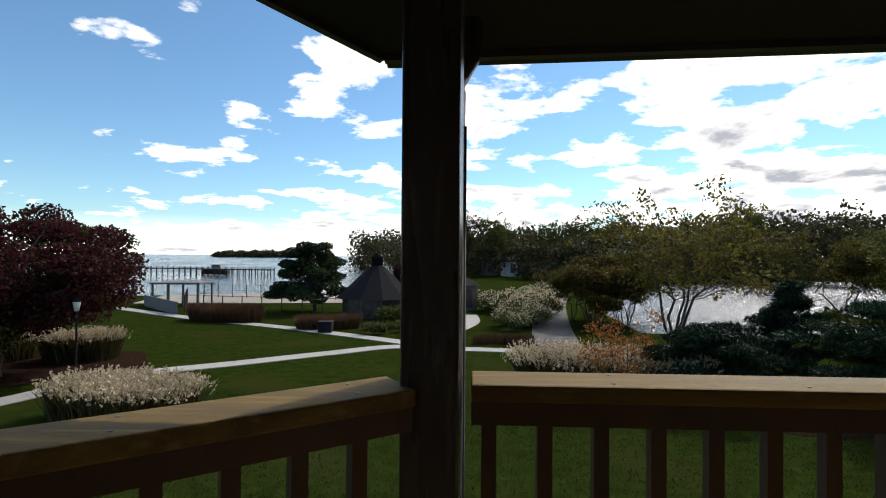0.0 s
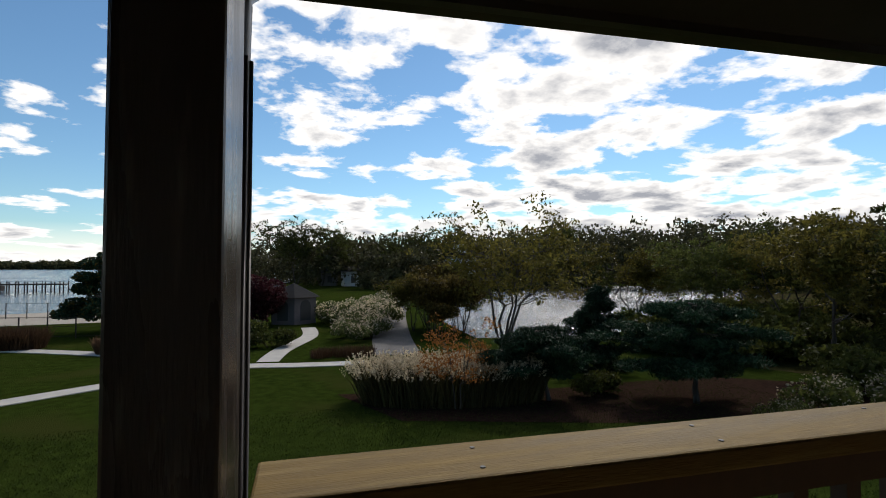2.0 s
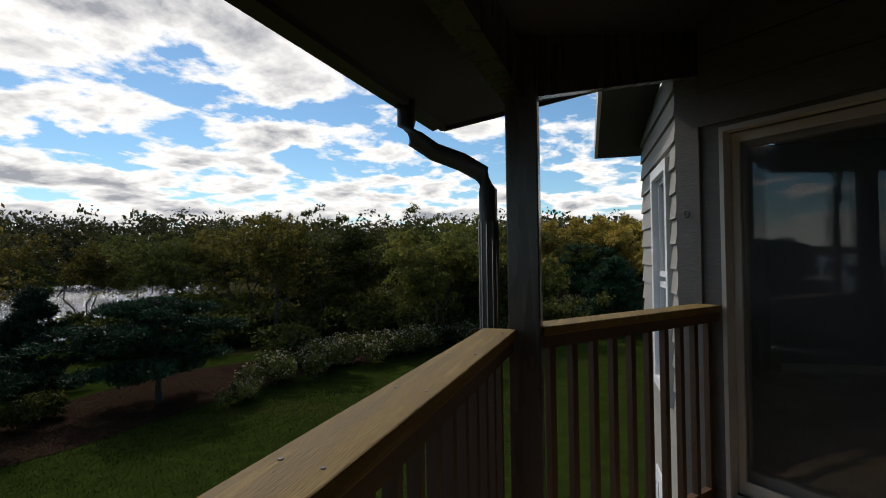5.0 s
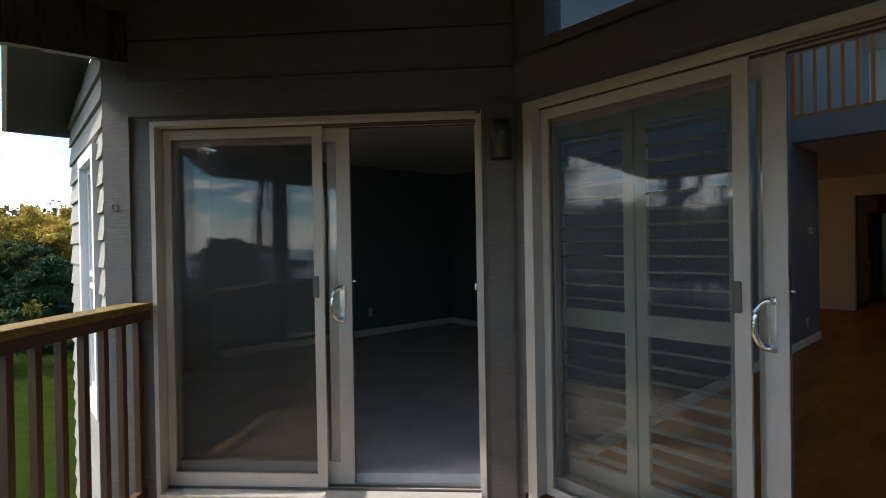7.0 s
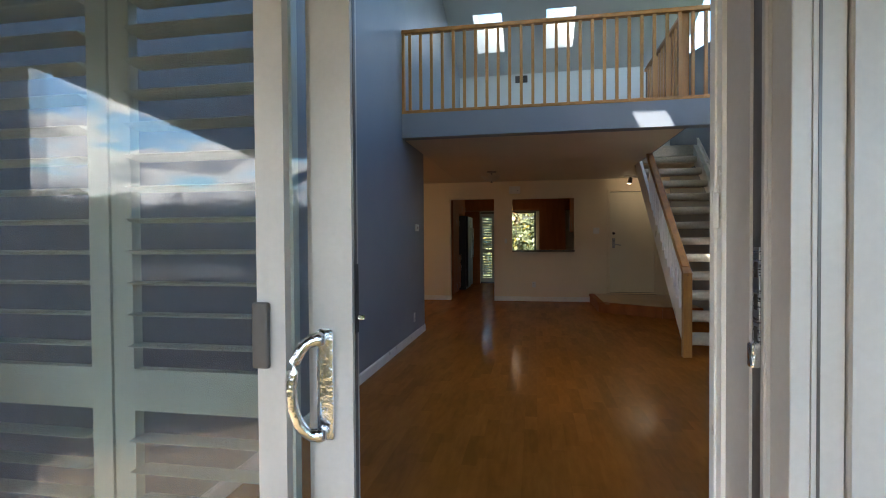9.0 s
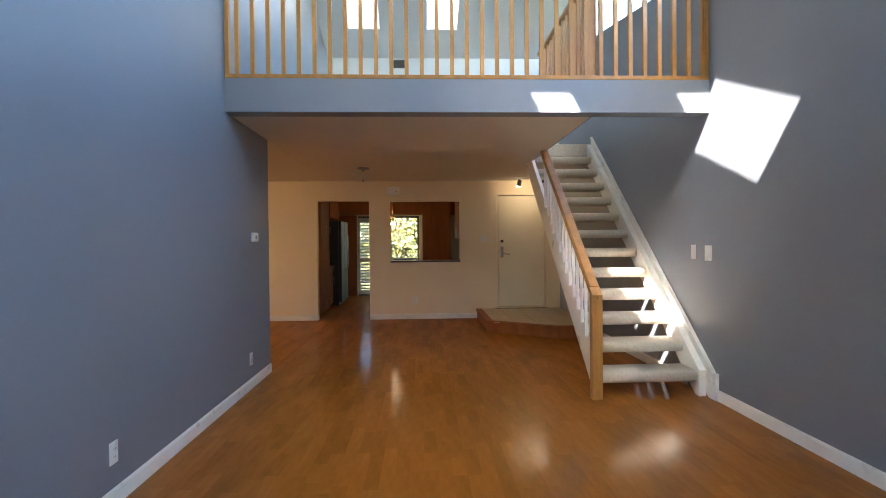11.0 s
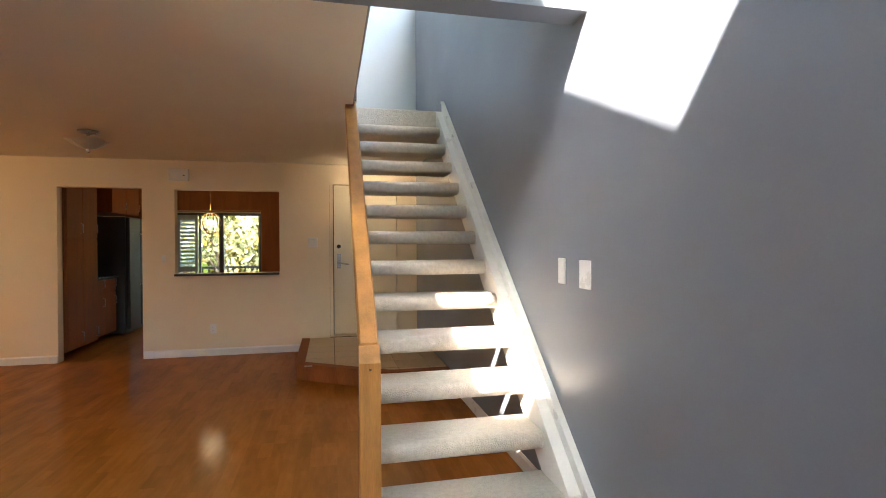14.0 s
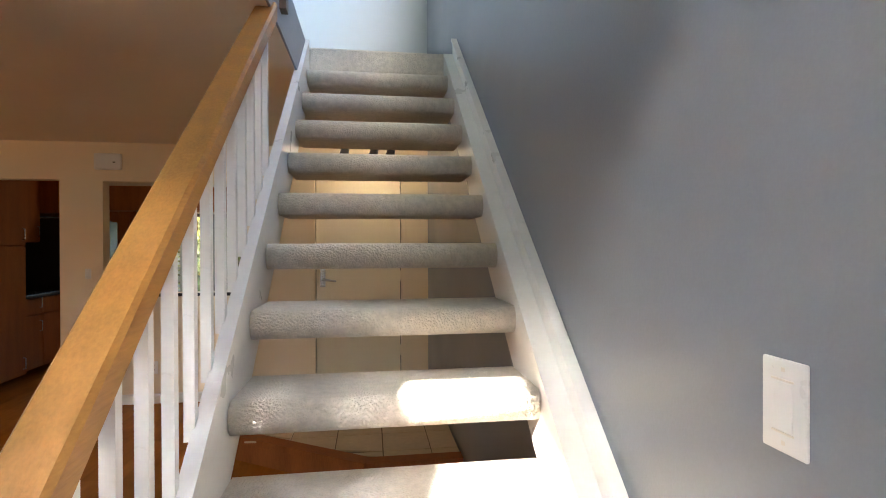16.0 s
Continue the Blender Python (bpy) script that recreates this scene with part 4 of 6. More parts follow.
# wall lamp
wl = holder("wall_lamp", "dark grey cylinder wall lamp, unlit", "wall lamp")
q = T1 @ Vector((2.16, -0.085, 1.80))
bm = bmesh.new()
turned(bm, [(0.050, -0.085), (0.055, -0.085), (0.055, 0.09), (0.050, 0.10), (0.02, 0.102)], (q.x, q.y, q.z), 24)
part("shade", bm, M_BLACK, wl)
bpart("bracket", wl, M_BLACK, 2.115, 2.205, -0.034, -0.022, 1.76, 1.86, bevel=0.004, m=T1)

# downspout at the far corner of the eave
ds = holder("downspout", "dark brown ribbed metal downspout with an offset elbow", "downspout")
top = Vector((-1.635, -0.275, 1.91))
foot = Vector((-1.80, 0.045, 0))
pts = [top + Vector((0, 0, 0.06)), top + Vector((0, 0, -0.05)), top + Vector((-0.02, 0.03, -0.11)), top + Vector((-0.08, 0.10, -0.16)), foot + Vector((0.07, -0.10, 1.70)),
       foot + Vector((0.015, -0.025, 1.655)), foot + Vector((0, 0, 1.58)), foot + Vector((0, 0, 1.3)), foot + Vector((0, 0, GROUND + 0.02))]
bm = bmesh.new()
tube(bm, pts, 0.041, 12)
part("pipe", bm, M_GUTTER, ds)
for k in range(10):
    a = 2 * math.pi * k / 10
    bm = bmesh.new()
    c = foot + Vector((0.041 * math.cos(a), 0.041 * math.sin(a), 0))
    tube(bm, [c + Vector((0, 0, GROUND + 0.05)), c + Vector((0, 0, 1.44))], 0.005, 5)
    part("rib", bm, M_GUTTER, ds)
ds2 = holder("downspout", "dark brown ribbed metal downspout beside the porch post", "downspout")
foot = Vector((P1[0] - 0.040, P1[1] - 0.110, 0))
pts = [foot + Vector((-0.06, -0.20, 1.98)), foot + Vector((-0.06, -0.20, 1.90)), foot + Vector((-0.05, -0.17, 1.84)), foot + Vector((-0.012, -0.04, 1.74)), foot + Vector((-0.002, -0.005, 1.69)), foot + Vector((0, 0, 1.6)), foot + Vector((0, 0, GROUND + 0.02))]
bm = bmesh.new()
tube(bm, pts, 0.036, 12)
part("pipe", bm, M_GUTTER, ds2)
for k in range(10):
    a = 2 * math.pi * k / 10
    bm = bmesh.new()
    c = foot + Vector((0.036 * math.cos(a), 0.036 * math.sin(a), 0))
    tube(bm, [c + Vector((0, 0, GROUND + 0.05)), c + Vector((0, 0, 1.6))], 0.0045, 5)
    part("rib", bm, M_GUTTER, ds2)
gt = holder("gutter", "dark brown metal roof gutter along the porch eave", "gutter")
bm = bmesh.new()
e0, e1 = Vector((*EAVE[0], roof_z(*EAVE[0]))), Vector((*EAVE[1], roof_z(*EAVE[1])))
u = (e1 - e0).normalized()
n = Vector((u.y, -u.x, 0))
prof = [(0.031, 0.13), (0.031, -0.01), (0.075, -0.022), (0.115, 0.03), (0.12, 0.13)]
prism(bm, [e0 + n * a + Vector((0, 0, b)) for a, b in prof], e1 - e0)
part("channel", bm, M_GUTTER, gt)


# ---- living room: the open stair ----
RISE, RUN, Y0 = 2.69 / 13, 0.2405, 7.42
st = holder("staircase", "white open-riser staircase with carpeted treads and oak handrail", "staircase")
bm = bmesh.new()
n = 14
prof = []
for k in range(n):
    a = math.pi / 2 + math.pi * k / (n - 1)
    prof.append((0.046 * math.cos(a) * 0.8, 0.046 * math.sin(a)))
outline = [(0, y + 0.037, z - 0.046) for y, z in prof] + [(0, 0.285, -0.092), (0, 0.30, -0.07), (0, 0.30, -0.02), (0, 0.285, 0.0)]
prism(bm, outline, (0.832, 0, 0))
for f in bm.faces:
    f.smooth = len(f.verts) == 4
tread = mesh_of("tread", bm, M_CARPET)
for k in range(1, 13):
    ob = shared("tread", tread, st, Matrix.Translation((1.806, Y0 + (k - 1) * RUN, k * RISE)))
    ob["label"] = "carpet-wrapped open tread"


def stringer(x0, x1, low, high, name, material, y_from, y_to, label=""):
    slope = RISE / RUN
    bm = bmesh.new()
    z = lambda y: RISE + (y - Y0) * slope
    pts = [(x0, y_from, max(z(y_from) + low, 0.0)), (x0, y_from, z(y_from) + high), (x0, y_to, z(y_to) + high), (x0, y_to, z(y_to) + low)]
    if z(y_from) + low < 0:
        pts.insert(1, (x0, y_from, 0.0))
        pts[0] = (x0, Y0 - (RISE + low) / slope, 0.0)
    prism(bm, pts, (x1 - x0, 0, 0))
    return part(name, bm, material, st, label)


stringer(1.765, 1.804, -0.24, 0.10, "stringer", M_TRIM, Y0 - 0.02, 10.20, "white painted side board")
stringer(2.640, 2.700, -0.24, 0.03, "stringer", M_TRIM, Y0 - 0.02, 10.26, "white painted side board")
stringer(2.702, 2.728, -0.16, 0.10, "skirt_board", M_TRIM, 7.30, 10.28, "white moulded wall skirt")
stringer(2.694, 2.7295, 0.102, 0.120, "skirt_cap", M_TRIM, 7.30, 10.285)
bm = bmesh.new()
box(bm, 2.700, 2.7295, 7.262, 7.30, 0.0, 0.222)
part("skirt_end", bm, M_TRIM, st)
bm = bmesh.new()
box(bm, 1.715, 1.800, 7.36, 7.43, 0.0, 0.86)
prism(bm, [(1.715, 7.36, 0.86), (1.715, 7.43, 0.86), (1.715, 7.43, 0.935), (1.715, 7.36, 0.875)], (0.085, 0, 0))
part("newel_post", bm, M_OAKV, st, "golden oak newel post")
slope = RISE / RUN
bm = bmesh.new()
y1 = 9.16
sec = [(1.716, -0.045), (1.716, 0.012), (1.724, 0.024), (1.791, 0.024), (1.799, 0.012), (1.799, -0.045)]
prism(bm, [(x, 7.432, 0.900 + 0.02 + dz) for x, dz in sec], (0, y1 - 7.432, (y1 - 7.432) * slope))
part("handrail", bm, M_OAK, st, "golden oak sloping handrail")
bm = bmesh.new()
prism(bm, [(x, 7.432, 0.868 + dz) for x, dz in ((1.735, -0.03), (1.735, 0.005), (1.78, 0.005), (1.78, -0.03))], (0, y1 - 7.432, (y1 - 7.432) * slope))
part("handrail_fillet", bm, M_OAK, st)
bal = bmesh.new()
prism(bal, [(-0.0125, -0.0115, -0.0115 * slope), (0.0125, -0.0115, -0.0115 * slope), (0.0125, 0.0115, 0.0115 * slope), (-0.0125, 0.0115, 0.0115 * slope)], (0, 0, 0.60))
bal_me = mesh_of("baluster", bal, M_TRIM)
for k in range(14):
    y = 7.54 + 0.1203 * k
    z = RISE + (y - Y0) * slope + 0.10
    ob = shared("baluster", bal_me, st, Matrix.Translation((1.7585, y, z - 0.03)))
bpart("plug", st, M_OAKDARK, 1.753, 1.763, 7.3585, 7.361, 0.885 - 0.04, 0.895 - 0.04)

# loft railing
lr = holder("loft_railing", "golden oak loft railing with square balusters", "railing")
bpart("bottom_rail", lr, M_OAK, -1.262, 2.722, 7.382, 7.44, 2.661, 2.695, bevel=0.004)
bpart("top_rail", lr, M_OAK, -1.262, 2.722, 7.375, 7.445, 3.555, 3.60, bevel=0.008)
bm = bmesh.new()
box(bm, -0.016, 0.016, -0.016, 0.016, 2.695, 3.555)
me = mesh_of("baluster", bm, M_OAKV)
for k in range(32):
    shared("baluster", me, lr, Matrix.Translation((-1.17 + 0.1243 * k, 7.41, 0)))
for x in (-1.245, 2.705):
    bpart("end_post", lr, M_OAKV, x - 0.015, x + 0.015, 7.385, 7.435, 2.695, 3.555)
# guard along the stair opening
gr = holder("stairwell_guard", "golden oak guard rail along the stair opening", "railing")
bpart("top_rail", gr, M_OAK, 1.725, 1.785, 7.45, 9.32, 3.555, 3.60, bevel=0.008)
bpart("bottom_rail", gr, M_OAK, 1.735, 1.778, 7.55, 9.32, 2.690, 2.72)
for k in range(14):
    shared("baluster", me, gr, Matrix.Translation((1.757, 7.58 + 0.123 * k, 0.02)) @ Matrix.Scale(0.993, 4, (0, 0, 1)))
bpart("end_post", gr, M_OAKDARK, 1.752, 1.812, 9.30, 9.36, 2.47, 3.64, bevel=0.004, label="dark end post of the guard")
bpart("corner_post", gr, M_OAKV, 1.72, 1.79, 7.446, 7.516, 2.661, 3.62, bevel=0.004)
# landing nosing of carpet
bm = bmesh.new()
box(bm, 1.79, 2.70, 10.29, 10.33, 2.52, 2.692, bevel=0.012)
solid("landing_nosing", bm, M_CARPET, "carpeted front edge of the upper landing", "carpet", kind="structure")
bm = bmesh.new()
box(bm, 1.772, 1.782, 7.54, 10.31, 2.389, 2.69)
setting("well_side", bm, M_BLUE, "painted side of the stair opening", "trim")


# ---- switches, outlets, thermostat ----
def plate(name, label, category, m, w, h, rocker=True, sockets=False, group=""):
    """A wall plate; local x along the wall, y out of it, z up."""
    d = holder(name, label, category, group)
    bm = bmesh.new()
    box(bm, -w / 2, w / 2, 0.0, 0.006, -h / 2, h / 2, m=m, bevel=0.0028)
    p = part("plate", bm, M_PLATE, d)
    if rocker:
        n = 2 if w > 0.11 else 1
        for i in range(n):
            c = (i - (n - 1) / 2) * 0.046
            bpart("rocker", d, M_PLATE, c - 0.016, c + 0.016, 0.006, 0.0078, -0.033, 0.033, bevel=0.0008, m=m)
            for dz in (-0.036, 0.036):
                bpart("slot", d, M_FROST, c - 0.018, c + 0.018, 0.006, 0.0085, dz - 0.0012, dz + 0.0012, m=m)
            for dz in (-0.050, 0.050):
                bpart("screw", d, M_FROST, c - 0.003, c + 0.003, 0.006, 0.0068, dz - 0.003, dz + 0.003, bevel=0.0004, m=m)
    if sockets:
        for dz in (0.02, -0.02):
            bpart("socket", d, M_PLATE, -0.013, 0.013, 0.006, 0.008, dz - 0.013, dz + 0.013, bevel=0.001, m=m)
            for dx in (-0.006, 0.006):
                bpart("slot", d, M_DARKSLOT, dx - 0.0012, dx + 0.0012, 0.0081, 0.0086, dz - 0.005, dz + 0.005, m=m)
    return d


def facing(x, y, z, yaw):
    return Matrix.Translation((x, y, z)) @ Matrix.Rotation(radians(yaw), 4, 'Z')


plate("light_switch", "white dimmer switch plate on the blue-grey wall", "light switch", facing(2.7299, 7.642, 1.218, 90), 0.075, 0.128, group="switches by the stair")
plate("light_switch", "white rocker switch plate on the blue-grey wall", "light switch", facing(2.7299, 7.407, 1.212, 90), 0.104, 0.130, group="switches by the stair")
plate("light_switch", "white double switch plate beside the entry door", "light switch", facing(1.386, 11.9999, 1.39, 180), 0.115, 0.115)
plate("light_switch", "white switch plate on the cream wall", "light switch", facing(-2.70, 11.9999, 1.235, 180), 0.075, 0.115)
plate("light_switch", "small white switch beside the pass-through", "light switch", facing(-0.36, 11.9999, 1.20, 180), 0.05, 0.09)
for x, z in ((0.19, 0.33), (-2.33, 0.32)):
    plate("wall_outlet", "white wall outlet in the cream wall", "outlet", facing(x, 11.9999, z, 180), 0.07, 0.115, False, True, "outlets")
for y, z in ((7.93, 0.27), (5.86, 0.27)):
    plate("wall_outlet", "white wall outlet in the blue-grey wall", "outlet", facing(-1.2699, y, z, -90), 0.07, 0.115, False, True, "outlets")
plate("wall_outlet", "white wall outlet in the dark teal wall", "outlet", facing(-5.7999, 4.6, 0.33, -90), 0.07, 0.115, False, True, "outlets")
th = holder("thermostat", "white thermostat with a small grey display", "thermostat")
bpart("body", th, M_PLATE, -1.2699, -1.246, 7.985, 8.125, 1.345, 1.43, bevel=0.006)
bpart("display", th, M_STEEL, -1.2459, -1.245, 8.03, 8.075, 1.37, 1.405)
sd = holder("door_chime", "white plastic chime box over the pass-through", "chime box")
bpart("cover", sd, M_PLATE, -0.29, -0.07, 11.955, 11.9995, 2.14, 2.285, bevel=0.008)
bpart("mark", sd, M_DARKSLOT, -0.13, -0.11, 11.9535, 11.955, 2.20, 2.21)

# ---- ceiling lamps ----
cl = holder("ceiling_light", "brushed-metal ceiling light with a scalloped frosted glass bowl", "ceiling light")
LX, LY = -0.51, 10.44
bm = bmesh.new()
turned(bm, [(0.085, 2.388), (0.085, 2.372), (0.055, 2.364), (0.013, 2.358), (0.013, 2.215), (0.006, 2.20)], (LX, LY, 0), 24)
part("canopy", bm, M_STEEL, cl)
for k in range(3):
    bm = bmesh.new()
    rows = []
    for i in range(6):
        f = i / 5
        row = []
        for j in range(9):
            a = 2 * math.pi / 3 * (k + (j + 0.2) / 8.4)
            edge = 1.0 - 0.22 * abs((j - 4) / 4) ** 2.2
            r = 0.018 + 0.165 * f * edge
            row.append(bm.verts.new((LX + r * math.cos(a), LY + r * math.sin(a), 2.225 + 0.085 * f ** 1.7 * edge)))
        rows.append(row)
    for p, q in zip(rows, rows[1:]):
        for j in range(8):
            bm.faces.new((p[j], p[j + 1], q[j + 1], q[j])).smooth = True
    bmesh.ops.solidify(bm, geom=bm.faces[:], thickness=0.005)
    part("glass_petal", bm, M_FROST, cl, "frosted glass petal")
bm = bmesh.new()
turned(bm, [(0.004, 2.192), (0.016, 2.198), (0.016, 2.212), (0.006, 2.218)], (LX, LY, 0), 14)
part("finial", bm, M_STEEL, cl)
tk = holder("track_light", "white ceiling track light with small lit spots", "track light")
bpart("track", tk, M_PLATE, 1.84, 2.64, 11.60, 11.635, 2.365, 2.3895)
for x in (1.95, 2.21, 2.36):
    bm = bmesh.new()
    tube(bm, [(x, 11.617, 2.365), (x, 11.617, 2.345)], 0.007, 8)
    tube(bm, [(x + 0.004, 11.60, 2.352), (x + 0.002, 11.607, 2.345), (x - 0.008, 11.628, 2.285), (x - 0.012, 11.636, 2.262)], [0.018, 0.034, 0.038, 0.044], 14)
    hd = part("spot_head", bm, M_TRACK, tk)
    bm = bmesh.new()
    turned(bm, [(0.010, -0.012), (0.032, -0.008), (0.034, 0.004), (0.012, 0.008)], (x - 0.014, 11.640, 2.256), 14)
    part("bulb", bm, M_SPOT, hd, "glowing spot bulb")

M_DOOR = mat("ivory_door_paint", (0.80, 0.72, 0.55), 0.4, var=0.04, scale=2, bump=0.0004, bscale=60)
# ---- entry: front door and tiled platform ----
fd = holder("door_3", "cream painted entry door with brushed lever lock", "door", kind="structure")
bm = bmesh.new()
box(bm, 1.648, 2.456, 12.02, 12.062, 0.194, 2.128, bevel=0.004)
leaf = part("leaf", bm, M_DOOR, fd)
bm = bmesh.new()
ring(bm, 1.596, 2.508, 0.168, 2.182, 0.042, 11.986, 12.10, Matrix.Identity(4), wb=0.012)
part("door_frame", bm, M_CREAM, fd)
lk = bmesh.new()
box(lk, 1.685, 1.735, 12.004, 12.021, 1.05, 1.24, bevel=0.004)
part("lock_plate", lk, M_STEEL, leaf, "brushed steel lock plate")
bm = bmesh.new()
tube(bm, [(1.71, 12.004, 1.12), (1.71, 11.965, 1.12), (1.73, 11.955, 1.12), (1.84, 11.955, 1.105)], [0.011, 0.011, 0.012, 0.009], 10)
part("lever", bm, M_STEEL, leaf, "brushed steel lever handle")
bm = bmesh.new()
tube(bm, [(1.71, 12.02, 1.335), (1.71, 12.0, 1.335)], 0.026, 16)
part("deadbolt", bm, M_BLACK, leaf, "dark round deadbolt")
for z in (0.42, 1.15, 1.9):
    bpart("hinge", fd, M_CREAM, 2.455, 2.475, 12.005, 12.02, z - 0.05, z + 0.05)
bm = bmesh.new()
box(bm, 1.594, 2.51, 12.10, 12.118, 0.0, 2.184)
part("backing", bm, M_BLACK, fd)
PLAT = [(1.272, 11.985), (1.272, 10.60), (2.14, 10.03), (2.715, 10.03), (2.715, 11.985)]
pf = holder("entry_platform", "raised entry platform of tan tiles with oak edging", "platform", kind="structure")
bm = bmesh.new()
prism(bm, [(x, y, 0.0) for x, y in PLAT], (0, 0, 0.150))
part("base", bm, M_GROUT, pf)


def edge_board(p, q, z0, z1, out, inn, name):
    u = (Vector(q) - Vector(p)).normalized()
    n = Vector((-u.y, u.x)) * -1
    bm = bmesh.new()
    a, b = Vector(p), Vector(q)
    prism(bm, [(*(a + n * -inn), z0), (*(b + n * -inn), z0), (*(b + n * out), z0), (*(a + n * out), z0)], (0, 0, z1 - z0))
    return part(name, bm, M_CHERRY, pf, "reddish oak edge board")


for p, q in zip(PLAT[:3], PLAT[1:4]):
    edge_board(p, q, 0.0, 0.125, 0.012, 0.0, "riser_board")
    edge_board(p, q, 0.127, 0.166, 0.026, 0.07, "nosing")
# tiles
for i in range(5):
    for j in range(7):
        x0, x1 = 1.345 + 0.30 * i, min(1.345 + 0.30 * i + 0.292, 2.71)
        ya, yb = 11.98 - 0.30 * (j + 1) + 0.008, 11.98 - 0.30 * j
        if x1 - x0 < 0.04:
            continue
        cut = lambda x: max(ya, 10.11, (10.60 + (x - 1.272) * (10.03 - 10.60) / (2.14 - 1.272) + 0.09) if x < 2.14 else 10.11)
        c0, c1 = cut(x0), cut(x1)
        if c0 >= yb - 0.01 and c1 >= yb - 0.01:
            continue
        bm = bmesh.new()
        prism(bm, [(x0, min(c0, yb - 0.002), 0.151), (x1, min(c1, yb - 0.002), 0.151), (x1, yb, 0.151), (x0, yb, 0.151)], (0, 0, 0.011))
        part("tile", bm, M_TILE, pf)

# ---- kitchen seen through doorway and pass-through ----
def cabinet(name, label, x0, x1, y0, y1, z0, z1, side, doors, pull_low=False):
    """A cabinet unit with flat doors on its x side (side=1 faces +x)."""
    d = holder(name, label, "cabinet", "cherry kitchen cabinets")
    bpart("body", d, M_CHERRY, x0, x1, y0, y1, z0, z1)
    fx = x1 if side > 0 else x0
    n = len(doors)
    for (a, b, c, e) in doors:
        bm = bmesh.new()
        box(bm, min(fx + side * 0.001, fx + side * 0.02), max(fx + side * 0.001, fx + side * 0.02), a, b, c, e, bevel=0.003)
        dr = part("door", bm, M_CHERRY, d)
        zc = e - 0.12 if c < 0.5 and e < 1.3 else c + 0.12
        bm = bmesh.new()
        tube(bm, [(fx + side * 0.02, b - 0.05, zc - 0.06), (fx + side * 0.045, b - 0.05, zc - 0.055), (fx + side * 0.045, b - 0.05, zc + 0.055), (fx + side * 0.02, b - 0.05, zc + 0.06)], 0.005, 8)
        part("handle", bm, M_STEEL, dr, "steel bar pull")
    return d


cabinet("pantry_cabinet", "tall cherry pantry cabinet with steel pulls", -2.19, -1.47, 12.14, 12.95, 0.09, 2.37, 1, [(12.145, 12.54, 0.10, 1.45), (12.55, 12.945, 0.10, 1.45), (12.145, 12.54, 1.46, 2.36), (12.55, 12.945, 1.46, 2.36)])
cabinet("base_cabinet", "cherry base cabinet under a dark granite counter", -2.19, -1.55, 12.97, 13.75, 0.09, 0.88, 1, [(12.975, 13.355, 0.10, 0.68), (13.365, 13.745, 0.10, 0.68), (12.975, 13.355, 0.70, 0.87), (13.365, 13.745, 0.70, 0.87)])
cabinet("wall_cabinet", "cherry wall cabinet over the counter", -2.19, -1.80, 12.97, 13.75, 1.50, 2.37, 1, [(12.975, 13.355, 1.51, 2.36), (13.365, 13.745, 1.51, 2.36)])
cabinet("wall_cabinet", "cherry wall cabinet over the refrigerator", -2.19, -1.60, 13.77, 14.85, 1.86, 2.37, 1, [(13.775, 14.30, 1.87, 2.36), (14.31, 14.845, 1.87, 2.36)])
bm = bmesh.new()
box(bm, -2.19, -1.50, 12.965, 13.76, 0.881, 0.92, bevel=0.005)
solid("counter_top", bm, M_GRANITE, "dark granite counter on the base cabinet", "countertop")
# the recess over the counter is dark; its shade is put into this black
bm = bmesh.new()
box(bm, -2.195, -2.15, 12.97, 14.9, 0.92, 1.86)
solid("backsplash", bm, M_BLACK, "backsplash panel, coloured black for the shaded recess behind the counter", "backsplash", kind="structure")
fr = holder("refrigerator", "black-sided refrigerator with stainless doors", "refrigerator")
bpart("body", fr, M_BLACK, -2.14, -1.42, 13.80, 14.72, 0.03, 1.80, bevel=0.01)
for a, b in ((13.805, 14.25), (14.26, 14.715)):
    bm = bmesh.new()
    box(bm, -1.418, -1.36, a, b, 0.10, 1.79, bevel=0.012)
    dr = part("door", bm, M_FRIDGE, fr, "dark stainless steel door")
    yy = 14.21 if a < 14 else 14.30
    bm = bmesh.new()
    tube(bm, [(-1.36, yy, 0.75), (-1.30, yy, 0.80), (-1.29, yy, 1.1), (-1.30, yy, 1.50), (-1.36, yy, 1.55)], 0.014, 8)
    part("handle", bm, M_STEEL, dr, "bowed steel handle")
# right run of cabinets beyond the pass-through
cabinet("wall_cabinet", "cherry wall cabinet beside the microwave", 1.05, 1.69, 12.6, 14.2, 1.40, 2.37, -1, [(12.61, 13.39, 1.41, 2.36), (13.41, 14.19, 1.41, 2.36)])
cabinet("base_cabinet", "cherry base cabinet along the kitchen wall", 1.02, 1.69, 12.2, 15.3, 0.09, 0.88, -1, [(12.21, 13.2, 0.10, 0.87), (13.22, 14.2, 0.10, 0.87), (14.22, 15.29, 0.10, 0.87)])
cabinet("tall_cabinet", "tall cherry panel cabinet by the glazed door", 0.35, 1.0, 15.35, 15.98, 0.0, 2.37, -1, [(15.36, 15.97, 0.1, 2.3)])
bm = bmesh.new()
box(bm, 0.98, 1.69, 12.14, 15.33, 0.881, 0.92, bevel=0.005)
solid("counter_top", bm, M_GRANITE, "dark granite counter along the kitchen wall", "countertop")
mw = holder("microwave", "steel and black microwave under the wall cabinet", "microwave")
bpart("body", mw, M_BLACK, 1.06, 1.45, 14.22, 14.95, 1.42, 1.80, bevel=0.006)
bpart("door", mw, M_STEEL, 1.045, 1.0595, 14.23, 14.80, 1.43, 1.79, bevel=0.004)
bm = bmesh.new()
box(bm, -0.236, 0.974, 11.95, 12.17, 0.985, 1.013, bevel=0.005)
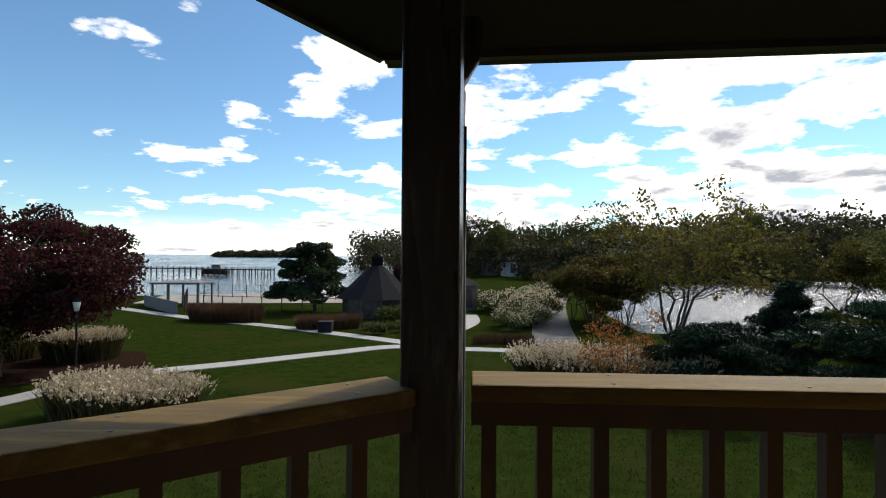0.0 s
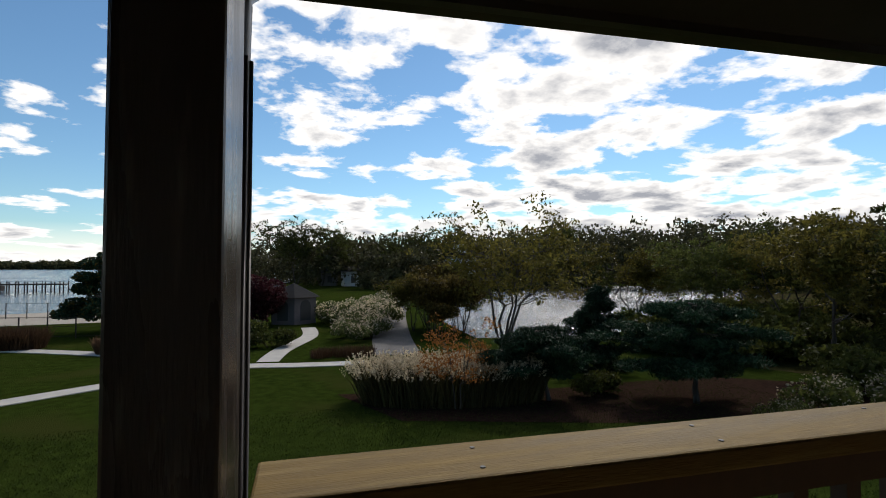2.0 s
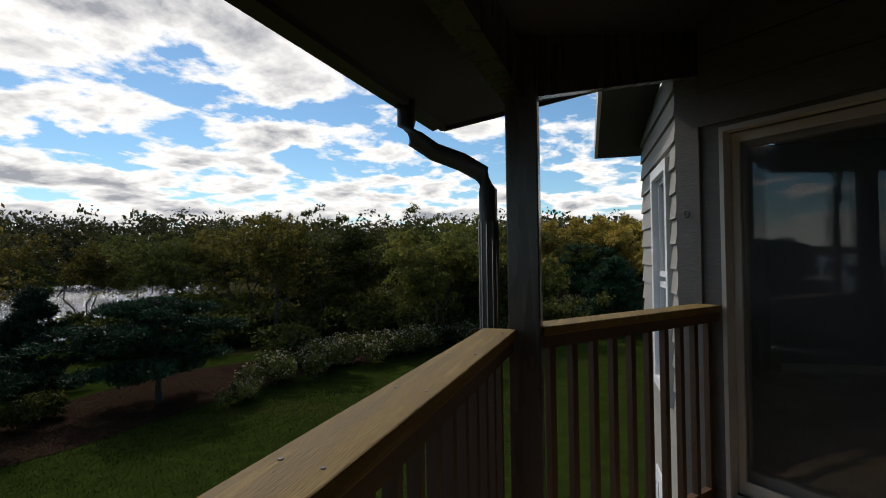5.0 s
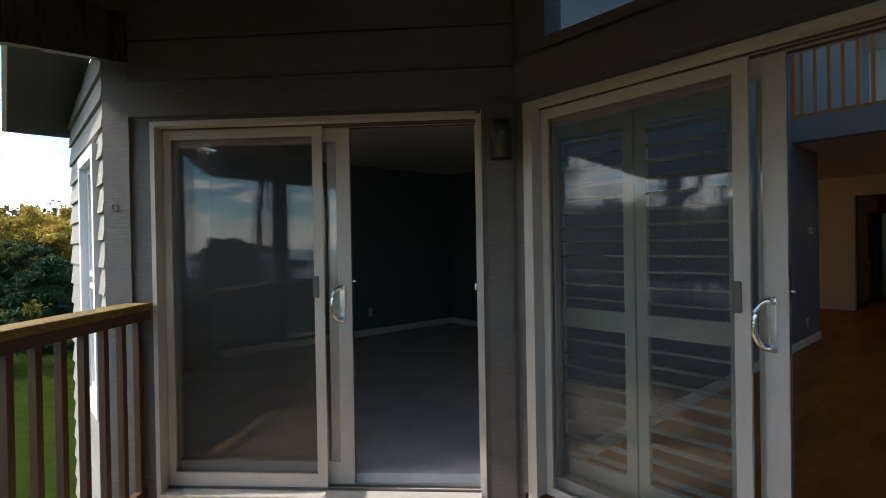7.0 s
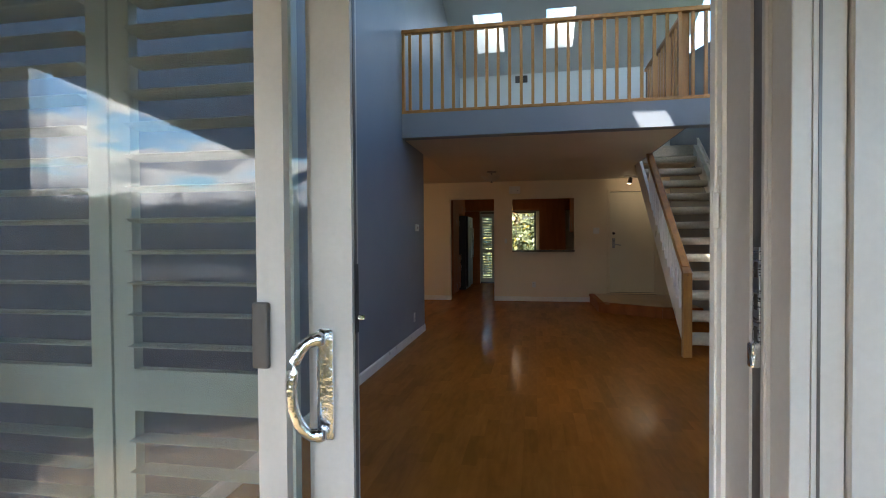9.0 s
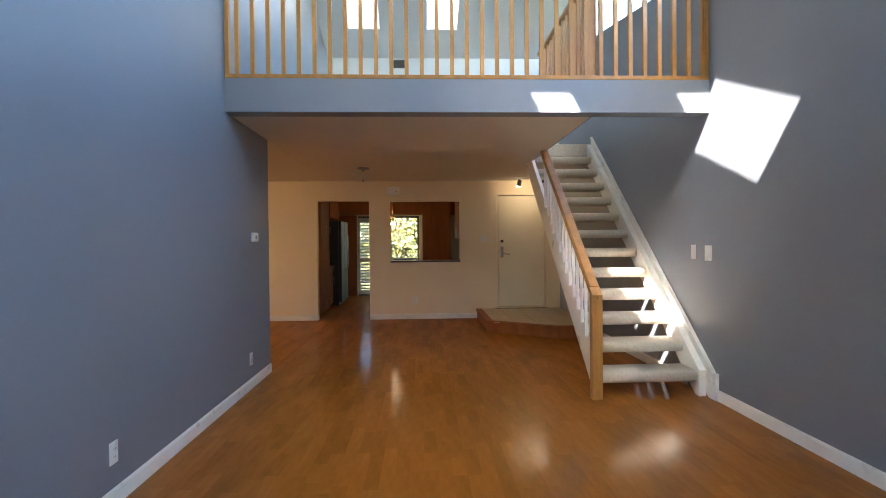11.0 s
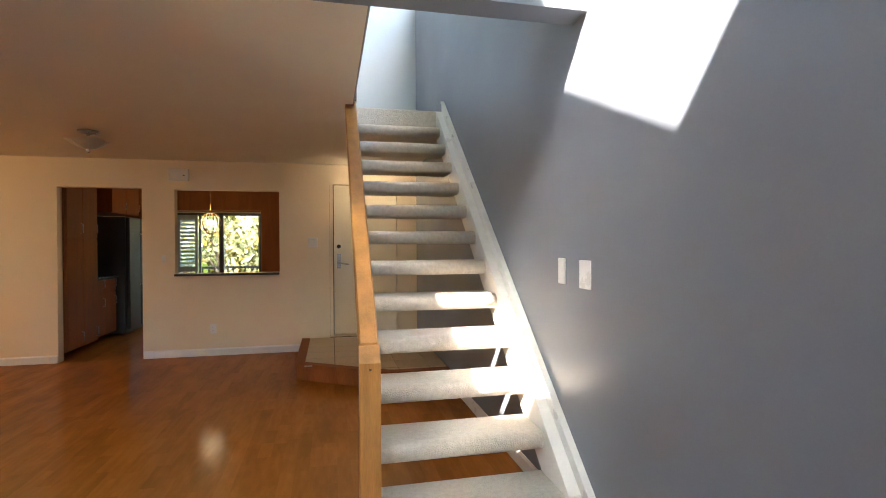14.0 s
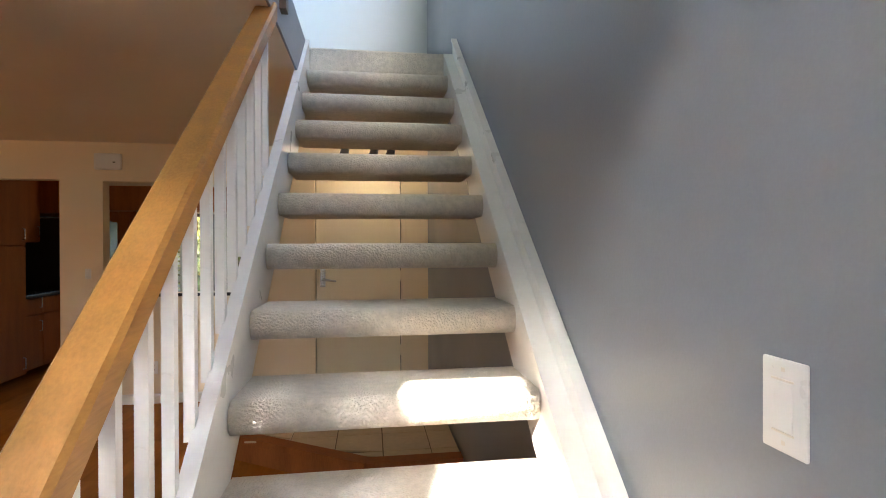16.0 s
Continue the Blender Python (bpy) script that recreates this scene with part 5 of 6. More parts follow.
solid("pass_through_ledge", bm, M_GRANITE, "dark granite ledge of the pass-through", "ledge", kind="structure")
# soffit panelling over the kitchen's far side
bm = bmesh.new()
box(bm, -2.19, 1.69, 15.55, 15.99, 2.02, 2.398)
setting("kitchen_soffit", bm, M_CHERRY, "cherry panelled soffit above the glazed door", "soffit")
for k in range(2):
    bm = bmesh.new()
    box(bm, -2.19 + 0.44 * k, -1.755 + 0.44 * k, 15.965, 15.988, 0.0, 2.018, bevel=0.002)
    setting("wall_panel", bm, M_CHERRY, "cherry wood wall panel beside the glazed kitchen door", "wall panel")
kd = holder("door_4", "dark-framed glazed kitchen door with louvred panel", "sliding door", kind="structure")
Tk = frame_at((-2.2, 16.0), (1.7, 16.0))
bm = bmesh.new()
ring(bm, 0.905, 2.445, 0.0, 1.998, 0.05, 0.0, 0.12, Tk)
box(bm, 1.66, 1.74, 0.01, 0.10, 0.05, 1.95, m=Tk)
box(bm, 1.28, 1.32, 0.03, 0.08, 0.05, 1.95, m=Tk)
box(bm, 1.74, 2.395, 0.03, 0.08, 0.74, 0.80, m=Tk)
part("door_frame", bm, M_TRACK, kd)
for a, b, c in ((0.955, 1.28, 0.05), (1.32, 1.66, 0.05), (1.74, 2.395, 0.80)):
    pane("pane", kd, M_GLASS, a, b, 0.05, 0.056, c, 1.948, m=Tk)
bpart("kick_panel", kd, M_OAKDARK, 1.74, 2.395, 0.045, 0.06, 0.05, 0.74, m=Tk)
shutter("white louvred shutter folded beside the kitchen door", Tk, 0.91, 1.29, 0.05, 1.95, -0.05, 1, -38)
# orb chandelier
ch = holder("chandelier", "brass orb chandelier with candle bulbs, lit", "chandelier")
cx, cy, cz = -0.33, 14.3, 1.72
bm = bmesh.new()
tube(bm, [(cx, cy, cz + 0.17), (cx, cy, 2.40)], 0.006, 8)
part("rod", bm, M_BRASS, ch)
for k in range(3):
    bm = bmesh.new()
    a = math.pi * k / 3
    tube(bm, [(cx + 0.17 * math.cos(t) * math.cos(a), cy + 0.17 * math.cos(t) * math.sin(a), cz + 0.17 * math.sin(t)) for t in [2 * math.pi * i / 24 for i in range(25)]], 0.008, 6)
    part("ring", bm, M_BRASS, ch)
for k in range(4):
    a = math.pi / 2 * k
    bm = bmesh.new()
    turned(bm, [(0.004, 0), (0.014, 0.02), (0.012, 0.05), (0.003, 0.075)], (cx + 0.05 * math.cos(a), cy + 0.05 * math.sin(a), cz - 0.02), 10)
    part("bulb", bm, M_BULB, ch, "flame-shaped bulb, lit")
# black balcony rail and seat outside the kitchen door
kr = holder("kitchen_balcony_rail", "black metal balcony rail outside the kitchen door", "railing")
bpart("top_rail", kr, M_IRON, -1.8, 1.2, 17.2, 17.25, 0.85, 0.90)
bm = bmesh.new()
box(bm, -0.012, 0.012, -0.012, 0.012, -0.1, 0.85)
me = mesh_of("bar", bm, M_IRON)
for k in range(24):
    shared("bar", me, kr, Matrix.Translation((-1.75 + 0.125 * k, 17.225, 0)))
bm = bmesh.new()
box(bm, -2.3, 1.8, 16.12, 17.3, -0.25, -0.1)
setting("deck_kitchen", bm, M_GREYWOOD, "weathered kitchen balcony deck", "deck")

# skylight frames and glass
for n, (h, dz) in enumerate([(h, 0.13) for h in SKY_FRONT] + [(h, 0.50) for h in SKY_BACK]):
    d = holder("skylight_%d" % (n + 1), "white-framed skylight in the sloping ceiling", "skylight", kind="structure")
    f = lambda x, y: roof_z(x, y) + dz + 0.001
    for a, b, c, e in ((h[0] - 0.05, h[0], h[2] - 0.05, h[3] + 0.05), (h[1], h[1] + 0.05, h[2] - 0.05, h[3] + 0.05), (h[0], h[1], h[2] - 0.05, h[2]), (h[0], h[1], h[3], h[3] + 0.05)):
        bm = bmesh.new()
        prism(bm, [(x, y, f(x, y)) for x, y in ((a, c), (b, c), (b, e), (a, e))], (0, 0, 0.05))
        part("curb", bm, M_TRIM, d)
    bm = bmesh.new()
    prism(bm, [(x, y, f(x, y) + 0.052) for x, y in ((h[0] - 0.04, h[2] - 0.04), (h[1] + 0.04, h[2] - 0.04), (h[1] + 0.04, h[3] + 0.04), (h[0] - 0.04, h[3] + 0.04))], (0, 0, 0.006))
    g = part("pane", bm, M_GLASS, d)
    g.visible_shadow = False
# loft vent
vt = holder("wall_vent", "small dark louvred vent on the loft wall", "vent")
bpart("vent_frame", vt, M_TRACK, -0.16, 0.08, 11.985, 11.999, 4.33, 4.47, bevel=0.003)
for k in range(5):
    bpart("slat", vt, M_DARKSLOT, -0.14, 0.06, 11.978, 11.986, 4.345 + 0.024 * k, 4.357 + 0.024 * k)

# ---- floor strips ----
strip_w = 0.083
random.seed(4)
rest = bmesh.new()
meshes = {}
count = 0


def strip_mesh(length):
    if length not in meshes:
        bm = bmesh.new()
        box(bm, 0.0, strip_w, 0.0, length, -0.0075, 0.0)
        meshes[length] = mesh_of("floor_strip", bm, M_OAKFLOOR)
    return meshes[length]


lengths = [0.24, 0.30, 0.36, 0.42, 0.50, 0.62]


x = -1.268
while x < 2.73:
    y = (2.76 if x < 0.76 else max(3.60 - x, 0.95))
    w = min(strip_w, 2.729 - x)
    while y < 11.995:
        L = random.choice(lengths)
        end = min(y + L, 11.998)
        if 5.2 < y < 8.2 and -0.3 < x < 1.75 and count < 300 and end == y + L and w == strip_w:
            shared("floor_strip", strip_mesh(L), floor, Matrix.Translation((x, y, 0)))
            count += 1
        else:
            box(rest, x, x + w, y, end, -0.0075, 0.0)
        y = end
    x += strip_w
x = -4.99
while x < -1.29:
    y = 8.42
    while y < 12.895:
        L = random.choice(lengths)
        end = min(y + L, 12.898 if x < -2.97 else 11.998)
        if end - y > 0.01 and not (x > -2.97 and y > 11.99):
            box(rest, x, min(x + strip_w, -1.272), y, end, -0.0075, 0.0)
        y += L
    x += strip_w
x = -2.19
while x < 1.69:
    y = 12.0
    while y < 15.99:
        L = random.choice(lengths)
        end = min(y + L, 15.995)
        box(rest, x, x + strip_w, y, end, -0.0075, 0.0)
        y = end
    x += strip_w
me = bpy.data.meshes.new("floor_strips_far")
rest.to_mesh(me)
rest.free()
me.materials.append(M_OAKFLOOR)
ob = new("floor_strips_far", me)
ob.parent = floor
tagged(ob, kind="stuff")


# ---- outdoors ----
def sheet(name, pts, z, material, label, category="ground", kind="structure"):
    bm = bmesh.new()
    bm.faces.new([bm.verts.new((x, y, z)) for x, y in pts])
    return solid(name, bm, material, label, category, kind=kind)


def ribbon(name, pts, width, z, material, label, category="path"):
    """A flat strip along a smoothed line."""
    P = [Vector((*p, 0)) for p in pts]
    line = []
    for i in range(len(P) - 1):
        a, b, c, d = P[max(i - 1, 0)], P[i], P[i + 1], P[min(i + 2, len(P) - 1)]
        for k in range(8):
            t = k / 8
            line.append(0.5 * (2 * b + (c - a) * t + (2 * a - 5 * b + 4 * c - d) * t * t + (3 * b - a - 3 * c + d) * t ** 3))
    line.append(P[-1])
    bm = bmesh.new()
    prev = None
    for i, p in enumerate(line):
        d = (line[min(i + 1, len(line) - 1)] - line[max(i - 1, 0)]).normalized()
        n = Vector((-d.y, d.x, 0)) * width / 2
        cur = [bm.verts.new((p + n).to_tuple()[:2] + (z,)), bm.verts.new((p - n).to_tuple()[:2] + (z,)), bm.verts.new((p + n).to_tuple()[:2] + (z - 0.05,)), bm.verts.new((p - n).to_tuple()[:2] + (z - 0.05,))]
        if prev:
            bm.faces.new((prev[0], prev[1], cur[1], cur[0]))
            bm.faces.new((prev[2], prev[0], cur[0], cur[2]))
            bm.faces.new((prev[1], prev[3], cur[3], cur[1]))
        prev = cur
    return solid(name, bm, material, label, category, kind="structure")


sheet("ground", [(-3000, -3000), (3000, -3000), (3000, 3000), (-3000, 3000)], GROUND, M_GRASS, "green mown lawn running down to the shore")
sheet("meadow", [(-19, -17), (-30, -34), (-52, -47), (-100, -72), (-140, -70), (-140, 30), (-48, 24), (-30, 4), (-24, -8)], GROUND + 0.012, M_MEADOW, "dry olive meadow under the trees")
sheet("sea", [(260, -30), (70, -45), (30, -53), (14, -60), (4, -70), (0, -110), (-10, -220), (-80, -900), (-300, -2990), (2990, -2990), (2990, -60)], GROUND + 0.012, M_WATER,
      "grey-blue rippled bay water", "water")
sheet("pond", [(-11.3, -28.3), (-12.5, -40), (-24, -77), (-40, -82), (-62, -91), (-100, -92), (-95, -70), (-50, -45), (-30, -33), (-20, -27)], GROUND + 0.016, M_WATER, "silvery pond water behind the shrubs", "water")
sheet("beach", [(28, -44), (30, -53), (14, -60), (4, -70), (3, -58), (9, -46)], GROUND + 0.02, M_SAND, "pale sandy ground by the pool fence")
for pts, lab in (([(-1.6, -17.2), (-3, -13.6), (-9, -11.4), (-16, -10.4), (-20, -8.2), (-22, -6.6), (-24, -9.5), (-16, -15.5), (-9, -15.6)], "dark bark mulch bed under the shrubs"),
                 ([(17, -14), (11.8, -18.5), (14, -22), (24, -22), (25, -13)], "dark bark mulch bed under the maroon tree")):
    sheet("mulch_bed", pts, GROUND + 0.014, M_MULCH, lab)
ribbon("path", [(15.0, -11.0), (13.6, -14.2), (12.0, -17.4), (8.75, -19.6), (5.5, -21.8), (2.67, -23.5), (-0.5, -23.0), (-3.2, -22.6), (-5.5, -22.2)], 0.95, GROUND + 0.03, M_PATH, "pale concrete garden path")
ribbon("path", [(27, -40.5), (23.9, -38.2), (17, -33.6), (10.8, -30.2), (6.0, -27.2), (2.2, -24.6)], 0.95, GROUND + 0.034, M_PATH, "pale concrete garden path")
ribbon("path", [(0.8, -24.2), (0.1, -27.5), (-1.6, -32.5), (-1.8, -37)], 1.0, GROUND + 0.026, M_PATH, "pale path to the small gazebo")
ribbon("drive", [(-5.4, -24.2), (-6.6, -31), (-9.3, -43), (-13, -58), (-16, -80)], 2.4, GROUND + 0.022, M_DRIVE, "grey gravel drive beside the reeds")
rng = np.random.default_rng(5)


def quads(name, centres, sizes, material, up=0.0, aspect=1.6):
    """Many small leaf-shaped quads, each an island."""
    n = len(centres)
    d = rng.normal(size=(n, 3))
    d[:, 2] += up
    d /= np.linalg.norm(d, axis=1)[:, None]
    e = rng.normal(size=(n, 3))
    e -= (e * d).sum(1)[:, None] * d
    e /= np.linalg.norm(e, axis=1)[:, None]
    s = np.asarray(sizes).reshape(-1, 1) * np.ones((n, 1))
    v = np.stack([centres - d * s * aspect / 2, centres + e * s / 2, centres + d * s * aspect / 2, centres - e * s / 2], 1).reshape(-1, 3)
    f = np.arange(4 * n).reshape(-1, 4)
    me = bpy.data.meshes.new(name)
    me.from_pydata(v.tolist(), [], f.tolist())
    me.materials.append(material)
    return me


def blob_points(blobs, n, shell=0.55):
    """Points in a union of ellipsoids (x, y, z, rx, rz), thicker towards their skins, with gaps."""
    vol = np.array([b[3] ** 2 * b[4] for b in blobs])
    pick = rng.choice(len(blobs), n, p=vol / vol.sum())
    B = np.array(blobs)[pick]
    d = rng.normal(size=(n, 3))
    d /= np.linalg.norm(d, axis=1)[:, None]
    r = (shell + (1 - shell) * rng.random(n)) ** 0.7 * (0.88 + 0.24 * rng.random(n))
    return B[:, :3] + d * r[:, None] * np.stack([B[:, 3], B[:, 3], B[:, 4]], 1)


def limb(bm, base, tip, r0, r1, wob, steps=6, sides=6):
    base, tip = Vector(base), Vector(tip)
    L = (tip - base).length
    pts = []
    for i in range(steps + 1):
        t = i / steps
        p = base.lerp(tip, t)
        if 0 < i:
            p += Vector(rng.normal(size=3)) * wob * L * (0.3 + t)
        pts.append(p)
    tube(bm, pts, [r0 + (r1 - r0) * (i / steps) ** 0.8 for i in range(steps + 1)], sides)
    return pts


def airy_tree(label, h, spread, leaves, material, stems=3, first=0.30, size=0.16, droop=0.0, category="tree", stout=1.0, group=""):
    """A forked, open-crowned tree: stems, limbs, twigs and leaf sprays with gaps."""
    t = holder("tree", label, category, group)
    bm = bmesh.new()
    ends = []
    for s in range(stems):
        a = 2 * math.pi * (s + rng.random() * 0.5) / stems
        lean = spread * (0.18 + 0.22 * rng.random()) if stems > 1 else 0.1
        base = (0.12 * math.cos(a) * (stems > 1), 0.12 * math.sin(a) * (stems > 1), -0.05)
        top = (lean * math.cos(a), lean * math.sin(a), h * (0.72 + 0.15 * rng.random()))
        r = 0.018 * h / (stems ** 0.4) * stout
        pts = limb(bm, base, top, r, r * 0.3, 0.03, 7, 7)
        for k in range(9):
            i = 2 + rng.integers(0, 5)
            p = pts[min(i + 1, 7)]
            b = a + rng.normal() * 1.3
            reach = spread * (0.25 + 0.35 * rng.random())
            tip = p + Vector((math.cos(b) * reach, math.sin(b) * reach, h * (0.06 + 0.16 * rng.random())))
            q = limb(bm, p, tip, r * 0.35, r * 0.08, 0.05, 4, 5)
            ends += [q[-1], q[-2], q[-3]]
            for w in range(2):
                tw = q[-2] + Vector(rng.normal(size=3)) * spread * 0.14 + Vector((0, 0, 0.05 * h))
                limb(bm, q[-2], tw, r * 0.1, r * 0.04, 0.05, 3, 4)
                ends.append(tw)
        ends.append(pts[-1])
    part("trunk", bm, M_BARK, t)
    E = np.array([tuple(e) for e in ends])
    E = E[E[:, 2] > h * first]
    # flat sprays of leaflets round the twig ends, with gaps between them
    k = max(len(E) * 3, leaves // 18)
    spray = E[rng.integers(0, len(E), k)] + rng.normal(size=(k, 3)) * np.array([0.055, 0.055, 0.035]) * h
    own = rng.integers(0, k, leaves)
    c = spray[own] + rng.normal(size=(leaves, 3)) * np.array([0.026, 0.026, 0.014]) * h
    c[:, 2] = np.maximum(c[:, 2] - droop * h * rng.random(leaves), h * first * 0.8)
    me = quads("crown", c, size * (0.6 + 0.8 * rng.random(leaves)), material, 0.0, 1.9)
    crown = new("crown", me)
    crown.parent = t
    return t


def dense_tree(label, trunk_h, blobs, leaves, material, size, trunk_r=0.2, category="tree", name="tree", extra=None):
    t = holder(name, label, category)
    bm = bmesh.new()
    mid = np.array(blobs)[:, :3].mean(0)
    limb(bm, (0, 0, -0.05), (mid[0] * 0.3, mid[1] * 0.3, trunk_h), trunk_r, trunk_r * 0.7, 0.02, 5, 9)
    for b in blobs:
        limb(bm, (mid[0] * 0.3, mid[1] * 0.3, trunk_h), (b[0], b[1], b[2]), trunk_r * 0.5, trunk_r * 0.1, 0.05, 5, 6)
    part("trunk", bm, M_BARK, t)
    me = quads("crown", blob_points(blobs, leaves), size * (0.6 + 0.8 * rng.random(leaves)), material)
    c = new("crown", me)
    c.parent = t
    if extra:
        n, m2 = extra
        me = quads("crown_tint", blob_points(blobs, n, 0.8), size * (0.6 + 0.8 * rng.random(n)), m2)
        c = new("crown_tint", me)
        c.parent = t
    return t


def put(ob, x, y, turn=0.0, s=1.0):
    ob.matrix_basis = Matrix.Translation((x, y, GROUND)) @ Matrix.Rotation(turn, 4, 'Z') @ Matrix.Scale(s, 4)
    return ob


def again(ob, x, y, turn, s):
    o = copy_thing(ob, Matrix.Identity(4))
    return put(o, x, y, turn, s)


# maroon maple beside the path: many small clumps on a dome
blobs = []
while len(blobs) < 120:
    p = rng.normal(size=3)
    p /= np.linalg.norm(p)
    f = 0.45 + 0.55 * rng.random() ** 0.5
    x, y, z = 4.6 * p[0] * f, 4.2 * p[1] * f, 3.7 + 2.3 * p[2] * f
    if z > 1.5:
        blobs.append((x, y, z, 0.75 + 0.5 * rng.random(), 0.36 + 0.25 * rng.random()))
put(dense_tree("broad maroon-leaved maple tree at the edge of the lawn", 1.9, blobs, 66000, M_LEAF_RED, 0.080, 0.28, extra=(8000, M_LEAF_GREEN)), 16.5, -17.0, 0.0, 1.0)
blobs = [(rng.uniform(-1, 1) * 1.2, rng.uniform(-1, 1) * 1.2, 1.8 + rng.uniform(-0.9, 1.0), 1.0, 0.7) for k in range(10)]
put(dense_tree("green leafy tree beside the maroon maple", 1.2, blobs, 24000, M_LEAF_GREEN, 0.09, 0.15), 16.6, -14.3, 0.0, 1.15)


def pine(label, h, w, leaves, lean=0.0, flat=0.0, trunk=0.25, needle=1.0):
    """A dark pine with layered, uneven needle pads."""
    t = holder("pine_tree", label, "pine tree")
    bm = bmesh.new()
    pts = limb(bm, (0, 0, -0.05), (lean, 0, h * 0.92), 0.03 * h ** 0.8 + 0.03, 0.02, 0.02, 6, 8)
    pads = []
    n = 34 if flat else 80
    for k in range(n):
        f = trunk + (1 - trunk) * (k + 0.5) / n
        reach = w / 2 * ((1 - f) ** 0.6 if not flat else (1 - abs(f - 0.62) * 1.5)) * (0.40 + 0.85 * rng.random())
        a = 2.4 * k + rng.normal() * 0.5
        p = Vector((lean * f, 0, h * f))
        tip = p + Vector((math.cos(a) * reach, math.sin(a) * reach, 0.05 * h * rng.normal()))
        limb(bm, p, tip, 0.014 * h ** 0.7, 0.006, 0.04, 3, 4)
        for s in (0.55, 0.95):
            q = p.lerp(tip, s)
            pads.append((q.x, q.y, q.z, (0.10 if flat else 0.06) * w + 0.08, 0.045 * h + 0.04))
    part("trunk", bm, M_BARK, t)
    c = new("crown", quads("crown", blob_points(pads, leaves, 0.15), 0.030 * needle * (0.7 + 0.9 * rng.random(leaves)), M_LEAF_PINE, 0.4, 6.0))
    c.parent = t
    return t


blobs = []
while len(blobs) < 70:
    f = rng.random()
    a, r = 2 * math.pi * rng.random(), 3.3 * (1 - 0.75 * f ** 1.6) * (0.45 + 0.6 * rng.random())
    blobs.append((r * math.cos(a) + (0.7 if f > 0.75 and len(blobs) % 2 else 0.0), r * math.sin(a), 0.9 + 4.3 * f, 0.5 + 0.3 * rng.random(), 0.34))
put(dense_tree("dark green full-crowned pine by the pool fence", 1.1, blobs, 24000, M_LEAF_PINE, 0.11, 0.2, "pine tree", "pine_tree", extra=(4000, M_LEAF_OLIVE)), 10.4, -39.0)
put(pine("small bent pine with a flat dark crown", 2.3, 4.0, 26000, -0.5, 1, 0.42), -8.2, -14.2, 2.0)
put(pine("broad dark pine in the mulch bed", 3.3, 5.4, 34000, 0.3, 1, 0.28), -12.6, -12.4)
put(pine("upright dark juniper at the pond edge", 3.5, 3.4, 22000, 0.0, 0, 0.05, 1.2), -12.6, -17.8)
put(pine("dark spruce among the shrubs", 4.2, 4.6, 11000, 0.0, 0, 0.06, 1.8), -29.5, 2.2, 1.0)
put(pine("dark pine behind the house corner", 5.0, 6.5, 12000, 0.0, 1, 0.1, 2.4), -41.5, 0.6, 1.0)


def shrub(label, blobs, leaves, material, size=0.1, up=0.3):
    t = holder("shrub", label, "shrub")
    bm = bmesh.new()
    for b in blobs[:7]:
        limb(bm, (b[0] * 0.4, b[1] * 0.4, -0.03), (b[0], b[1], b[2]), 0.03, 0.008, 0.05, 3, 5)
    part("stem", bm, M_BARK, t)
    c = new("foliage", quads("foliage", blob_points(blobs, leaves, 0.3), size * (0.6 + 0.8 * rng.random(leaves)), material, up))
    c.parent = t
    return t


def plume_grass(label, length, depth, h, blades, material=None, plumes=True, name="ornamental_grass"):
    """A clump of arching blades with pale feathery plumes above."""
    t = holder(name, label, "ornamental grass")
    n = blades
    bx, by = (rng.random(n) - 0.5) * length, (rng.random(n) - 0.5) * depth
    keep = (bx / (length / 2)) ** 2 + (by / (depth / 2)) ** 2 < 1.0 + 0.2 * rng.random(n)
    bx, by = bx[keep], by[keep]
    n = len(bx)
    base = np.stack([bx, by, np.zeros(n)], 1)
    lean = rng.normal(size=(n, 2)) * 0.16 * h
    hh = h * (0.70 + 0.30 * rng.random(n))
    tip = base + np.stack([lean[:, 0] + bx * 0.10, lean[:, 1] + by * 0.10, hh], 1)
    mid = base * 0.5 + tip * 0.5 + np.stack([np.zeros(n), np.zeros(n), 0.12 * hh], 1)
    a = rng.random(n) * 2 * math.pi
    w = np.stack([np.cos(a), np.sin(a), np.zeros(n)], 1) * 0.012 * (h + 0.4)
    v = np.stack([base - w, base + w, mid + w * 0.8, mid - w * 0.8, tip], 1).reshape(-1, 3)
    f = []
    for i in range(n):
        k = 5 * i
        f += [[k, k + 1, k + 2, k + 3], [k + 3, k + 2, k + 4]]
    me = bpy.data.meshes.new("blades")
    me.from_pydata(v.tolist(), [], f)
    me.materials.append(material or M_BLADE)
    o = new("blades", me)
    o.parent = t
    if plumes:
        m = n // 2
        along = rng.random((m, 7, 1))
        c = (tip[:m, None, :] + (tip[:m] - mid[:m])[:, None, :] * (along - 0.6) * 0.55 + rng.normal(size=(m, 7, 3)) * 0.016).reshape(-1, 3)
        o = new("plumes", quads("plumes", c, 0.028 + 0.022 * rng.random(len(c)), M_PLUME, 0.8, 2.4))
        o.parent = t
        o["label"] = "pale cream feathery plumes"
    return t


